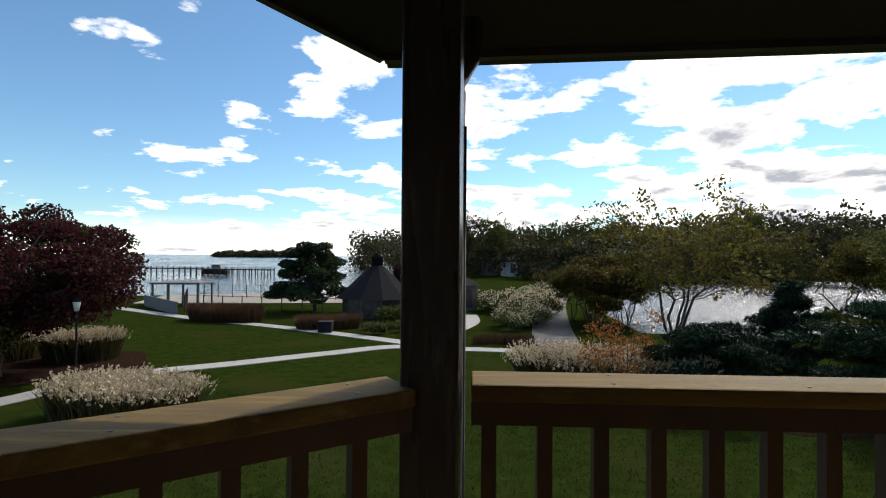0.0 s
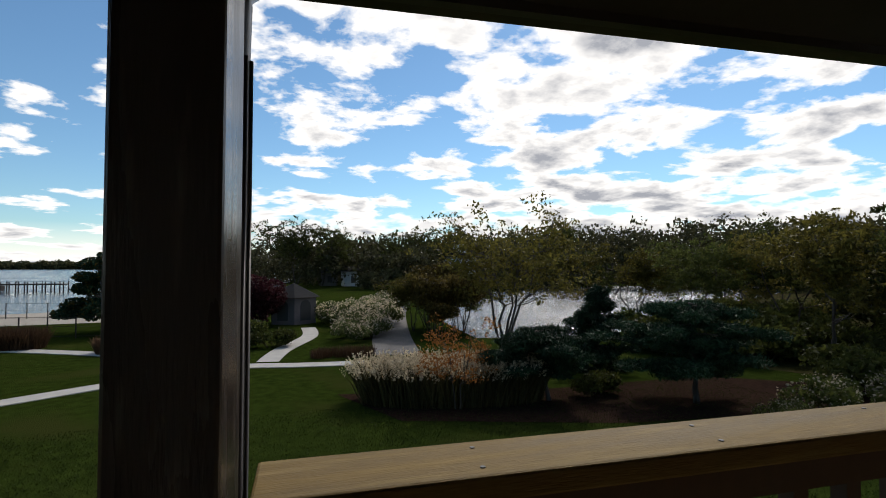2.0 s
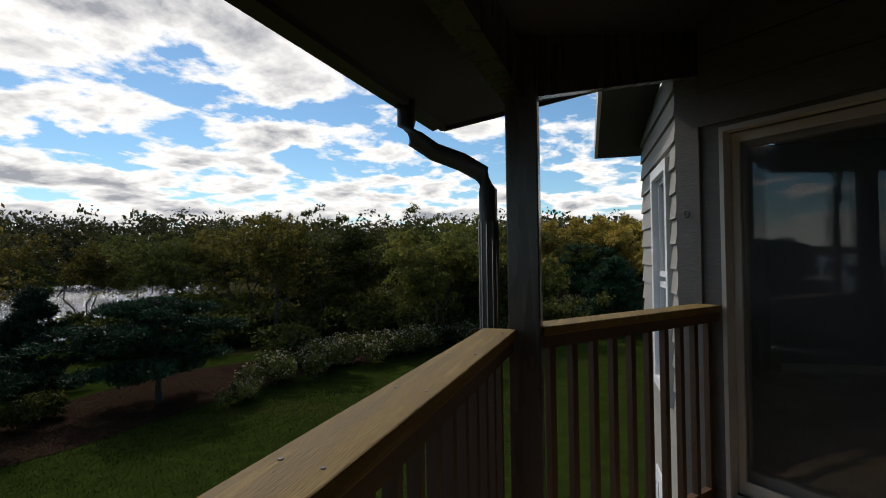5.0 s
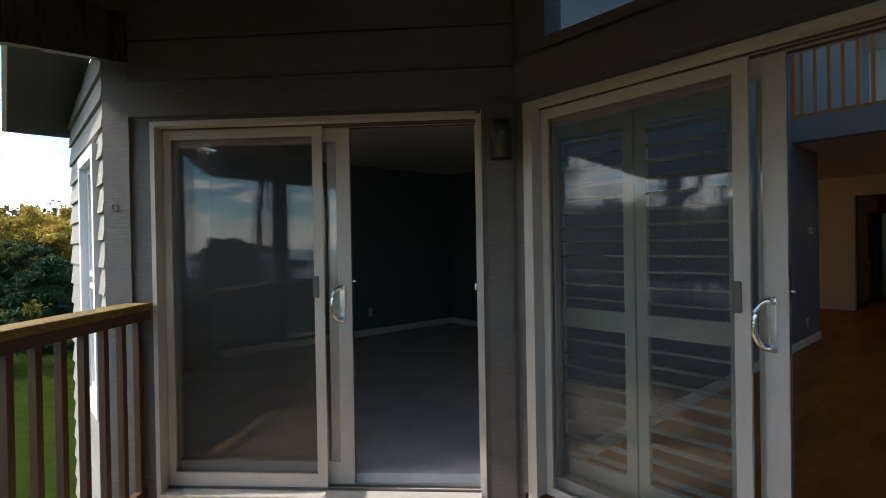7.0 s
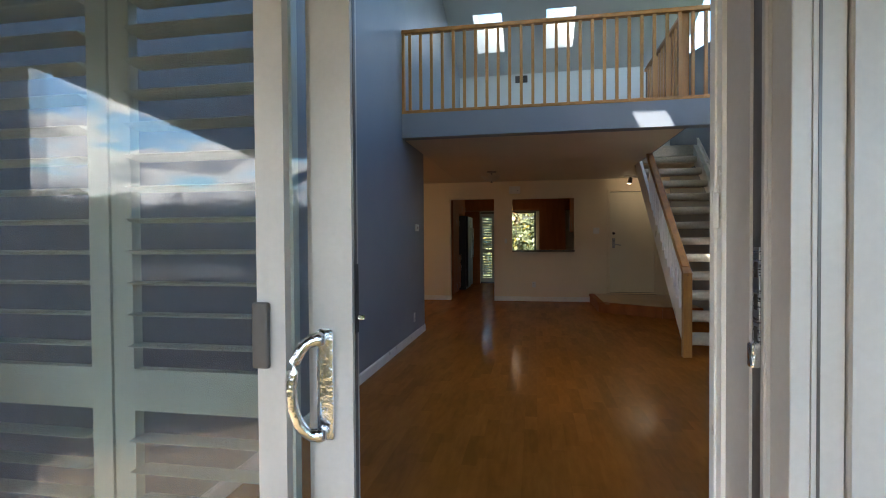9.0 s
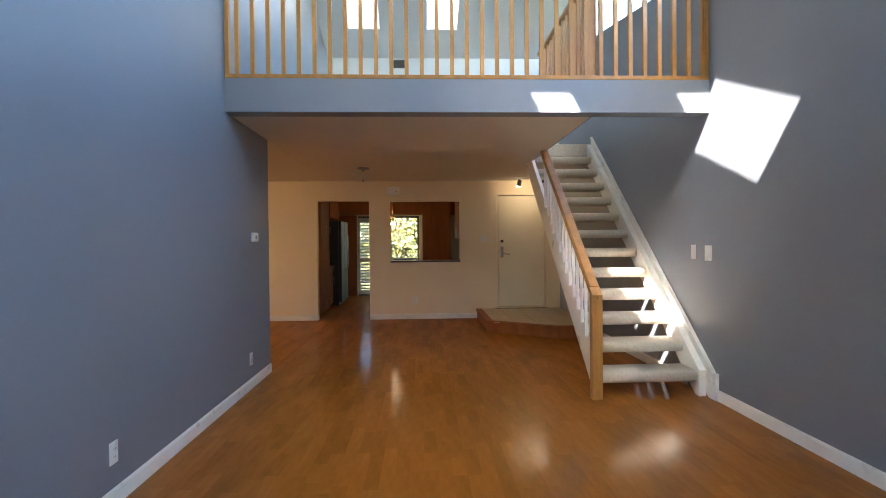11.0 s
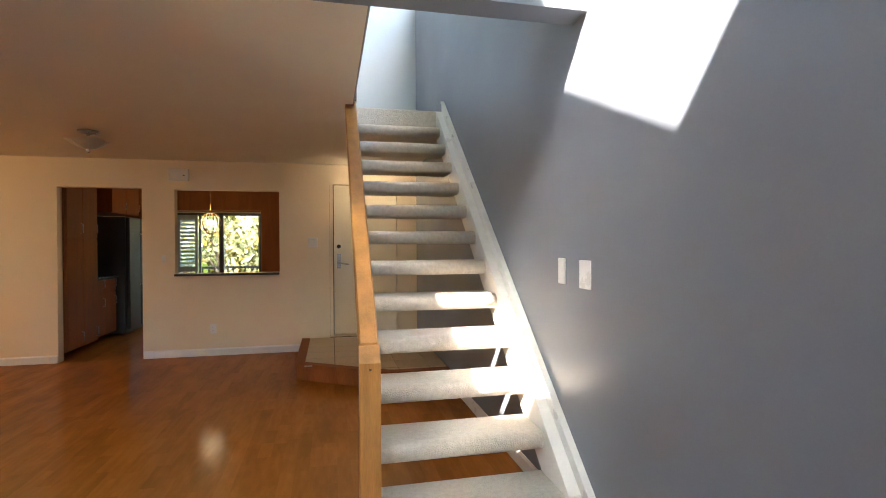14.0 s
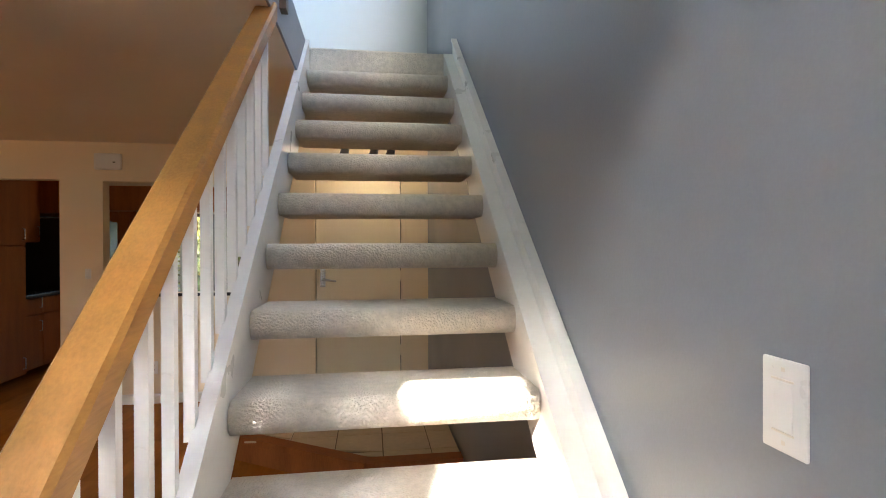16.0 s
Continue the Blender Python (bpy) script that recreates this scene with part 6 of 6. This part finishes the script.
put(plume_grass("wide clump of cream-plumed ornamental grass on the lawn", 6.0, 2.4, 1.42, 6500), -5.2, -15.4, -0.25)
put(plume_grass("clump of cream-plumed grass near the path", 3.9, 2.0, 1.12, 4200), 9.1, -12.6, -0.2)
bush = put(plume_grass("cream-plumed grass at the foot of the maple", 2.6, 1.8, 1.25, 2000), 15.6, -20.2, 0.3)
again(bush, 18.6, -20.0, 1.2, 0.9)
hedge = put(plume_grass("low russet grass hedge beside the pool fence", 5.0, 2.2, 1.25, 5200, M_REDBLADE, False), 14.9, -32.8, -0.25)
again(hedge, 7.3, -29.7, 0.3, 0.75)
bl = [(rng.uniform(-2.0, 2.0), rng.uniform(-1.6, 1.6), 0.5 + 0.6 * rng.random(), 0.55, 0.42) for k in range(22)]
bank = shrub("bank of pale-flowering green shrubs beside the drive", bl, 5200, M_REED, 0.10)
top = [(x, y, z + 0.16, r, q) for x, y, z, r, q in bl]
heads = new("flower_heads", quads("flower_heads", blob_points(top, 1500, 0.9), 0.085 * (0.6 + 0.8 * rng.random(1500)), M_PLUME, 0.6, 1.5))
heads.parent = bank
tagged(heads, "cream feathery flower heads", kind="stuff")
put(bank, -5.4, -34.6, 1.2)
for x, y, r, s in ((-4.6, -30.6, 0.4, 0.85), (-7.2, -39.5, 1.4, 1.05), (-4.4, -39.0, 2.0, 1.1), (-9.5, -47, 0.5, 1.1), (-7.0, -44, 0.9, 1.1), (-12.3, -55, 0.4, 1.1)):
    again(bank, x, y, r, s)
low = put(plume_grass("tuft of low brown grass by the path", 2.0, 1.2, 0.6, 700, M_REDBLADE, False), -3.3, -24.6)
again(low, -1.8, -24.9, 1.0, 0.8)
# pale-flowering shrubs in the mulch bed
bl = [(rng.uniform(-1.1, 1.1), rng.uniform(-0.7, 0.7), 0.5 + 0.35 * rng.random(), 0.5, 0.38) for k in range(9)]
white = shrub("low dark green shrub dotted with pale seed heads", bl, 2400, M_LEAF_GREEN, 0.085)
heads = new("seed_heads", quads("seed_heads", blob_points([(x, y, z + 0.08, r, q) for x, y, z, r, q in bl], 700, 0.85), 0.055 * (0.6 + 0.8 * rng.random(700)), M_SEED, 0.3))
heads.parent = white
tagged(heads, "pale dry seed heads", kind="stuff")
put(white, -15.3, -10.4, 0.6)
for x, y, r, s in ((-17.2, -9.6, 1.1, 1.1), (-18.9, -8.9, 2.1, 1.1), (-20.6, -8.0, 0.7, 1.05), (-22.2, -7.2, 0.2, 1.1), (-24.0, -5.2, 1.3, 1.0), (-25.8, -3.2, 0.3, 1.1), (-13.2, -10.0, 0.5, 0.6), (-39, -0.5, 0.2, 1.2), (-24.5, -6.5, 0.4, 0.8), (4.2, -27.5, 0.3, 0.6), (2.2, -28.6, 1, 0.7)):
    again(white, x, y, r, s)
bl = [(rng.uniform(-1.6, 1.6), rng.uniform(-1.0, 1.0), 0.6 + 0.5 * rng.random(), 0.7, 0.5) for k in range(11)]
green = put(shrub("rounded dark green shrub in the bed", bl, 2600, M_LEAF_GREEN, 0.12), -10.2, -14.6, 0.4, 0.55)
for x, y, r, s in ((-19.5, -12.5, 0.7, 1.1), (-23, -11.5, 1.7, 1.3), (-25, -7.0, 2.4, 1.2), (-28.0, -3.6, 0.4, 1.3), (-31.5, 0.5, 0.4, 1.2),
                   (0.5, -29.0, 0.2, 0.7), (2.6, -31.0, 0.2, 1.0), (-34, -4, 0.8, 1.4), (-27, -17, 0.4, 1.0), (-36, -14, 2.0, 1.2)):
    again(green, x, y, r, s)
bl = [(rng.uniform(-1.0, 1.0), rng.uniform(-1.0, 1.0), 1.6 + 1.2 * rng.random(), 0.75, 0.6) for k in range(11)]
orange = put(shrub("olive-gold autumn shrub by the pond", bl, 6000, M_LEAF_OLIVE, 0.10), -9.6, -31.5, 0.0, 1.25)
for x, y, r, q in ((-11.4, -31.5, 1.0, 1.25), (-10.4, -34.5, 2.0, 1.5), (-9.4, -29.5, 0.4, 0.7)):
    again(orange, x, y, r, q)

# airy trees round the pond and along the meadow
locust = [airy_tree("open-crowned yellow-green locust tree", 8.6, 7.0, 8500, M_LEAF_YELLOW, 2, 0.42, 0.14, group="meadow trees"),
          airy_tree("open-crowned green locust tree with forked trunk", 8.8, 7.5, 9500, M_LEAF_GREEN, 3, 0.42, 0.14, group="meadow trees"),
          airy_tree("leafy olive-green tree in the meadow", 8.8, 6.5, 12000, M_LEAF_GREEN, 2, 0.26, 0.15, group="meadow trees")]
put(locust[0], -22.3, -14.6, 0.3, 0.72), put(locust[1], -31.0, -27.0, 0.3, 0.72), put(locust[2], -26.3, -13.7, 1.0, 0.70)
vase = put(airy_tree("vase-shaped multi-stemmed tree with sparse leaves", 7.2, 4.8, 7000, M_LEAF_YELLOW, 5, 0.42, 0.105, stout=1.3), -11.2, -24.0)
red = put(airy_tree("small russet-leaved tree in the plume grass", 2.5, 1.6, 2600, M_LEAF_ORANGE, 4, 0.40, 0.042), -5.0, -14.3)
SPOTS = [(0, -28, -21, 1.5, 1.0), (1, -36, -20, 2.5, 1.0), (2, -33, -9, 0.5, 1.0), (2, -39, -9.5, 1.9, 1.15), (0, -45, -14, 0.2, 1.1), (1, -44, -24, 0.9, 1.1), (2, -47, -6, 2.2, 1.1), (0, -52, 0, 1.1, 1.1),
         (1, -24.5, -25, 0.1, 0.95), (0, -21, -29, 2.1, 0.95), (1, -27, -33, 1.3, 1.0), (2, -37, -32, 0.3, 1.0), (0, -50, -38, 1.0, 1.1), (1, -58, -28, 1.0, 1.15), (2, -60, -12, 0.1, 1.2), (1, -38.5, -14, 0.1, 1.0),
         (0, -8.6, -33, 0.5, 0.62), (1, -10.4, -36, 1.2, 0.6), (2, -12.5, -33.5, 2.2, 0.55), (0, -56, 8, 0.3, 1.1), (2, -48, 12, 1.3, 1.0), (0, -60, 18, 0.4, 1.2), (1, -42, -1.5, 0.4, 0.85), (2, -30.5, -16.5, 0.7, 0.95),
         (2, -34, -24, 1.7, 1.05), (1, -55, -18, 0.7, 1.1), (2, -43, -18, 2.7, 1.1), (2, -51, -10, 0.9, 1.1), (2, -41, -27, 0.2, 1.0)]
for k, x, y, r, s in SPOTS:
    again(locust[k], x, y, r, s * 0.68)
lime = put(airy_tree("full-crowned lime-green tree at the meadow edge", 7.0, 6.4, 15000, M_LEAF_LIME, 2, 0.2, 0.14), -24.5, -6.5, 2.0, 0.76)
for x, y, r, s in ((-27.0, -3.5, 0.5, 0.68), (-29.5, -6.5, 1.2, 0.78)):
    again(lime, x, y, r, s)
# dark brush under the trees
for k in range(34):
    a, d = radians(rng.uniform(38, 88)), rng.uniform(27, 46)
    again(green, -math.sin(a) * d, -math.cos(a) * d, 6.28 * rng.random(), 0.9 + 0.8 * rng.random())
yellow = put(airy_tree("bright yellow autumn tree beyond the house corner", 7.5, 6.5, 14000, M_LEAF_GOLD, 2, 0.2, 0.17), -58.0, -1.0)
for x, y, r, s in ((-52, 5, 0.4, 0.85), (-62, 10, 1.0, 1.0), (-48, 9, 2.0, 0.75), (-64, -7, 1.7, 1.05), (-60, 4, 2.7, 0.95), (-70, 2, 0.1, 1.1)):
    again(yellow, x, y, r, s)
for x, y, r, s in ((-3.5, -108, 0.4, 1.45), (-9.0, -112, 1.4, 1.3), (-27, -104, 2.4, 1.35), (-58, -100, 0.9, 1.5)):
    again(locust[1], x, y, r, s)
blobs = [(rng.uniform(-1, 1) * 1.8, rng.uniform(-1, 1) * 1.4, 2.0 + rng.uniform(-1.2, 1.5), 0.9, 0.7) for k in range(18)]
put(dense_tree("low dark maroon tree beside the small gazebo", 0.9, blobs, 14000, M_LEAF_RED, 0.11, 0.14), 1.9, -38.4)
# trees beyond the kitchen door
blobs = [(rng.uniform(-1, 1) * 3.4, rng.uniform(-1, 1) * 2.0, 3.6 + rng.uniform(-2.4, 2.6), 1.3, 1.0) for k in range(22)]
hedge_tree = put(dense_tree("leafy green tree beyond the kitchen balcony", 1.2, blobs, 8000, M_LEAF_BRIGHT, 0.13, 0.2, extra=(900, M_LEAF_GOLD)), -1.5, 26.0)
again(hedge_tree, 4.5, 28.5, 1.3, 1.1)
again(hedge_tree, -7.0, 29.0, 2.3, 1.15)
for x, y, k in ((-4, 30, 0), (2, 28, 2), (6, 33, 0), (-9, 35, 2)):
    again(locust[k], x, y, x, 0.9)

# short blades on the lawn below the balcony
n = 60000
c = np.stack([-16 + 27 * rng.random(n), -15.5 + 14.5 * rng.random(n), np.full(n, GROUND + 0.02)], 1)
me = quads("lawn_grass", c, 0.012 + 0.012 * rng.random(n), M_LAWN, 1.6, 3.2)
tagged(new("lawn_grass", me), "short mown grass blades of the lawn", "grass", kind="stuff")

# far woods: one soft mass of crowns round the pond and inlet
C, S = [], []
for k in range(900):
    a = radians(rng.uniform(-9.5, 101))
    d = rng.uniform(104, 190) if a < radians(60) else rng.uniform(70, 170)
    if a < radians(2):
        d = rng.uniform(130, 230)
    deg = math.degrees(a)
    if k % 4 == 0 and deg > 9:
        d = 92 + 10 * rng.random() + max(0, deg - 28)
    if 17.5 < deg < 22.5 or 6.5 < deg < 9.5:
        d = max(d, 118)
    x, y = -math.sin(a) * d, -math.cos(a) * d
    h = rng.uniform(8.0, 11.8) * (1 + 0.0025 * (d - 104)) * (1 + 0.32 * min(max(deg, 0) / 40, 1))
    if d < 103:
        h *= 0.75
    n = 250
    nb = 6
    bl = [(x + rng.normal() * 1.8, y + rng.normal() * 1.8, GROUND + h * rng.uniform(0.10, 0.86), 2.3, h * 0.17) for j in range(nb)]
    C.append(blob_points(bl, n, 0.35))
    S.append(np.full(n, 0.50) * (0.5 + 0.9 * rng.random(n)))
woods = new("far_woods", quads("far_woods", np.concatenate(C), np.concatenate(S), M_LEAF_FAR))
tagged(woods, "dark autumn woods along the far shore", "woods", kind="stuff")
# low wooded point across the bay
C, S = [], []
for k in range(150):
    x, y = rng.uniform(205, 320), -720 + rng.uniform(-15, 15)
    h = rng.uniform(6, 12) * (0.5 + 0.5 * math.sin((x - 190) / 130 * math.pi) ** 0.5)
    C.append(blob_points([(x, y, GROUND + h * 0.5, 5, h * 0.5)], 60, 0.3))
    S.append(np.full(60, 2.2))
point = new("wooded_point", quads("wooded_point", np.concatenate(C), np.concatenate(S), M_LEAF_FAR))
tagged(point, "low wooded point across the bay", "woods", kind="stuff")
sheet("far_shore", [(120, -1500), (-250, -1300), (-250, -1600), (120, -1700)], GROUND + 0.02, M_MEADOW, "distant low shore across the bay")

# ---- garden buildings and fittings ----
lp = holder("garden_lamp", "black iron garden lamp post with a glass lantern", "lamp post", place=(12.55, -15.6, GROUND))
bm = bmesh.new()
turned(bm, [(0.11, 0.0), (0.10, 0.15), (0.05, 0.22), (0.035, 0.5), (0.032, 2.45), (0.05, 2.5), (0.03, 2.55)], (0, 0, 0), 12)
part("pole", bm, M_IRON, lp)
bm = bmesh.new()
turned(bm, [(0.075, 2.56), (0.13, 2.86), (0.12, 2.87)], (0, 0, 0), 6)
part("lantern", bm, M_FROST, lp, "pale glass lantern")
bm = bmesh.new()
turned(bm, [(0.15, 2.87), (0.05, 2.98), (0.012, 3.04)], (0, 0, 0), 6)
part("lantern_cap", bm, M_IRON, lp)
ub = holder("utility_box", "dark green metal utility box beside the path", "utility box", place=(7.1, -28.0, GROUND))
bpart("body", ub, M_IRON, -0.38, 0.38, -0.34, 0.34, 0.0, 0.58, bevel=0.02)
bpart("lid", ub, M_IRON, -0.41, 0.41, -0.37, 0.37, 0.58, 0.65, bevel=0.02)

pv = holder("pavilion", "grey flat-roofed timber pavilion on a walled dock", "pavilion", place=(23.2, -43.5, GROUND))
bpart("roof", pv, M_GREYWOOD, -2.2, 2.1, -1.5, 1.5, 1.85, 2.0, bevel=0.02)
bm = bmesh.new()
box(bm, -0.07, 0.07, -0.07, 0.07, 0.0, 1.85)
me = mesh_of("post", bm, M_GREYWOOD)
for x in (-2.0, -0.7, 0.6, 1.9):
    for y in (-1.3, 1.3):
        shared("post", me, pv, Matrix.Translation((x, y, 0)))
bm = bmesh.new()
prism(bm, [(2.4, 1.5, 0), (2.5, 1.5, 0), (-3.4, 7.6, 0), (-3.5, 7.6, 0)], (0, 0, 0.95))
part("dock_wall", bm, M_GREYWOOD, pv)
fence = holder("pool_fence", "thin metal fence round the pool ground", "fence")
bm = bmesh.new()
box(bm, -0.03, 0.03, -0.03, 0.03, GROUND, GROUND + 1.35)
me = mesh_of("fence_post", bm, M_PIER)
ends = [(24, -46), (20, -37.5), (4, -34.5)]
for (xa, ya), (xb, yb) in zip(ends, ends[1:]):
    L = math.hypot(xb - xa, yb - ya)
    for k in range(int(L / 1.6) + 1):
        t = k * 1.6 / L
        shared("fence_post", me, fence, Matrix.Translation((xa + (xb - xa) * t, ya + (yb - ya) * t, 0)))
    for z in (0.15, 0.75, 1.3):
        bm = bmesh.new()
        tube(bm, [(xa, ya, GROUND + z), (xb, yb, GROUND + z)], 0.012, 5)
        part("fence_rail", bm, M_PIER, fence)
copy_thing(fence, Matrix.Translation((5, -14, 0)))

pier = holder("pier", "long timber pier on dark piles", "pier")
bm = bmesh.new()
prism(bm, [(34, -99.0, GROUND + 1.25), (63, -106.4, GROUND + 1.25), (63, -108.6, GROUND + 1.25), (34, -101.2, GROUND + 1.25)], (0, 0, 0.2))
part("deck", bm, M_PIER, pier)
bm = bmesh.new()
tube(bm, [(0, 0, GROUND - 0.5), (0, 0, GROUND + 1.85)], 0.10, 7)
me = mesh_of("pier_post", bm, M_PIER)
for k in range(22):
    t = k / 21
    for dy in (0, -2.2):
        shared("pier_post", me, pier, Matrix.Translation((34 + 29 * t, -99 - 7.4 * t + dy, 0)))
bt = holder("boat", "small dark work boat moored at the pier", "boat", place=(48, -106.5, GROUND + 0.1))
bm = bmesh.new()
prism(bm, [(-2.6, -0.7, 0), (2.0, -0.7, 0), (3.2, 0, 0), (2.0, 0.7, 0), (-2.6, 0.7, 0)], (0, 0, 0.9))
for v in bm.verts:
    if v.co.z > 0.5:
        v.co.y *= 1.35
        v.co.z += 0.12 * max(v.co.x, 0)
part("hull", bm, M_PIER, bt)
bpart("cabin", bt, M_GREYWOOD, -0.6, 0.8, -0.55, 0.55, 0.9, 2.0, bevel=0.05)
bpart("cabin_roof", bt, M_PIER, -1.6, 1.0, -0.7, 0.7, 2.0, 2.1, bevel=0.03)
for x in (-1.5, 0.9):
    for y in (-0.6, 0.6):
        bpart("roof_post", bt, M_PIER, x - 0.03, x + 0.03, y - 0.03, y + 0.03, 0.9, 2.0)


M_GAZEBO = mat("faded_rose_grey_paint", (0.15, 0.12, 0.112), 0.8, var=0.2, scale=2)


def pavilion_house(label, x, y, r, wall_h, roof_h, sides, wall_m, cupola, arches=False):
    d = holder("garden_house", label, "building", place=(x, y, GROUND))
    ring_ = [(r * math.cos(2 * math.pi * (k + 0.5) / sides), r * math.sin(2 * math.pi * (k + 0.5) / sides)) for k in range(sides)]
    bm = bmesh.new()
    prism(bm, [(a, b, 0) for a, b in ring_], (0, 0, wall_h))
    part("wall", bm, wall_m, d)
    bm = bmesh.new()
    lo = [bm.verts.new((a * 1.18, b * 1.18, wall_h - 0.05)) for a, b in ring_]
    hi = [bm.verts.new((a * (0.18 if cupola else 0.02), b * (0.18 if cupola else 0.02), wall_h + roof_h)) for a, b in ring_]
    for k in range(sides):
        bm.faces.new((lo[k], lo[(k + 1) % sides], hi[(k + 1) % sides], hi[k]))
    bm.faces.new(lo[::-1]), bm.faces.new(hi)
    part("roof", bm, M_SLATE, d)
    if cupola:
        bm = bmesh.new()
        turned(bm, [(r * 0.17, wall_h + roof_h), (r * 0.17, wall_h + roof_h + 0.5), (r * 0.24, wall_h + roof_h + 0.52), (0.04, wall_h + roof_h + 0.95), (0.015, wall_h + roof_h + 1.5)], (0, 0, 0), 8)
        part("cupola", bm, M_SLATE, d)
    if arches:
        for k in range(sides):
            a = 2 * math.pi * (k + 1.0) / sides
            rr = r * math.cos(math.pi / sides) + 0.01
            bm = bmesh.new()
            pts = [(-0.45, 0, 0.3), (0.45, 0, 0.3), (0.45, 0, 1.4)] + [(0.45 * math.cos(t), 0, 1.4 + 0.45 * math.sin(t)) for t in (0.5, 1.05, 1.57, 2.1, 2.6)] + [(-0.45, 0, 1.4)]
            m = Matrix.Rotation(a + math.pi / 2, 4, 'Z')
            prism(bm, [m @ Vector((p[0], -rr, p[2])) for p in pts], m @ Vector((0, -0.03, 0)))
            part("arched_window", bm, M_DARKSLOT, d)
    return d


pavilion_house("dark round garden house with a slate roof and cupola", 5.2, -36.5, 2.55, 1.4, 2.3, 12, M_POST, True)
pavilion_house("small grey gazebo with arched openings", -0.9, -41.0, 1.9, 2.1, 1.0, 6, M_GAZEBO, False, True)


def far_house(label, x, y, w, d_, h, turn, wall_m, tower):
    t = holder("house", label, "house", place=(x, y, GROUND))
    m = Matrix.Rotation(turn, 4, 'Z')
    bpart("wall", t, wall_m, -w / 2, w / 2, -d_ / 2, d_ / 2, 0, h, m=m)
    bm = bmesh.new()
    prism(bm, [m @ Vector(p) for p in ((-w / 2 - 0.4, -d_ / 2 - 0.4, h), (-w / 2 - 0.4, d_ / 2 + 0.4, h), (-w / 2 - 0.4, 0, h + d_ * 0.42))], m @ Vector((w + 0.8, 0, 0)))
    part("roof", bm, M_SLATE, t)
    wbm = bmesh.new()
    box(wbm, -0.5, 0.5, -0.05, 0.05, -0.75, 0.75)
    wme = mesh_of("window", wbm, M_DARKSLOT)
    for fl in range(int(h // 2.8)):
        for k in range(int(w // 2.2)):
            shared("window", wme, t, m @ Matrix.Translation((-w / 2 + 1.2 + 2.2 * k, d_ / 2 + 0.02, 1.5 + 2.8 * fl)))
    if tower:
        bpart("tower", t, wall_m, -1.2, 1.2, -1.2, 1.2, h, h + 2.8, m=m)
        for k in range(3):
            shared("window", wme, t, m @ Matrix.Translation((-0.75 + 0.75 * k, 1.21, h + 1.9)) @ Matrix.Scale(0.6, 4))
        bpart("tower_roof", t, M_SLATE, -1.5, 1.5, -1.5, 1.5, h + 2.8, h + 3.05, m=m)
    return t


far_house("pale multi-storey house with a square tower across the pond", -36.5, -99, 4.8, 4.4, 6.2, 0.35, M_WHITEPAINT, True)
far_house("small white gabled house among the far trees", -15, -111, 3.2, 3, 3.2, 0.1, M_WHITEPAINT, False)
far_house("small grey gabled house among the far trees", -11, -115, 3.2, 3, 2.8, -0.3, M_GREYWOOD, False)
# river stones at the foot of the house wall
bm = bmesh.new()
for k in range(260):
    x, y = -4.7 + 2.4 * rng.random(), 0.1 + 0.9 * rng.random()
    s = 0.03 + 0.04 * rng.random()
    r = bmesh.ops.create_icosphere(bm, subdivisions=1, radius=s)
    for v in r["verts"]:
        v.co = Vector((v.co.x * 1.3 + x, v.co.y + y, v.co.z * 0.7 + GROUND + 0.03))
stones = part("river_stones", bm, mat("pale_river_stones", (0.42, 0.40, 0.37), 0.8, var=0.3, scale=3, per=0.5), None)
tagged(stones, "pale river stones along the house wall", "stones", kind="stuff")
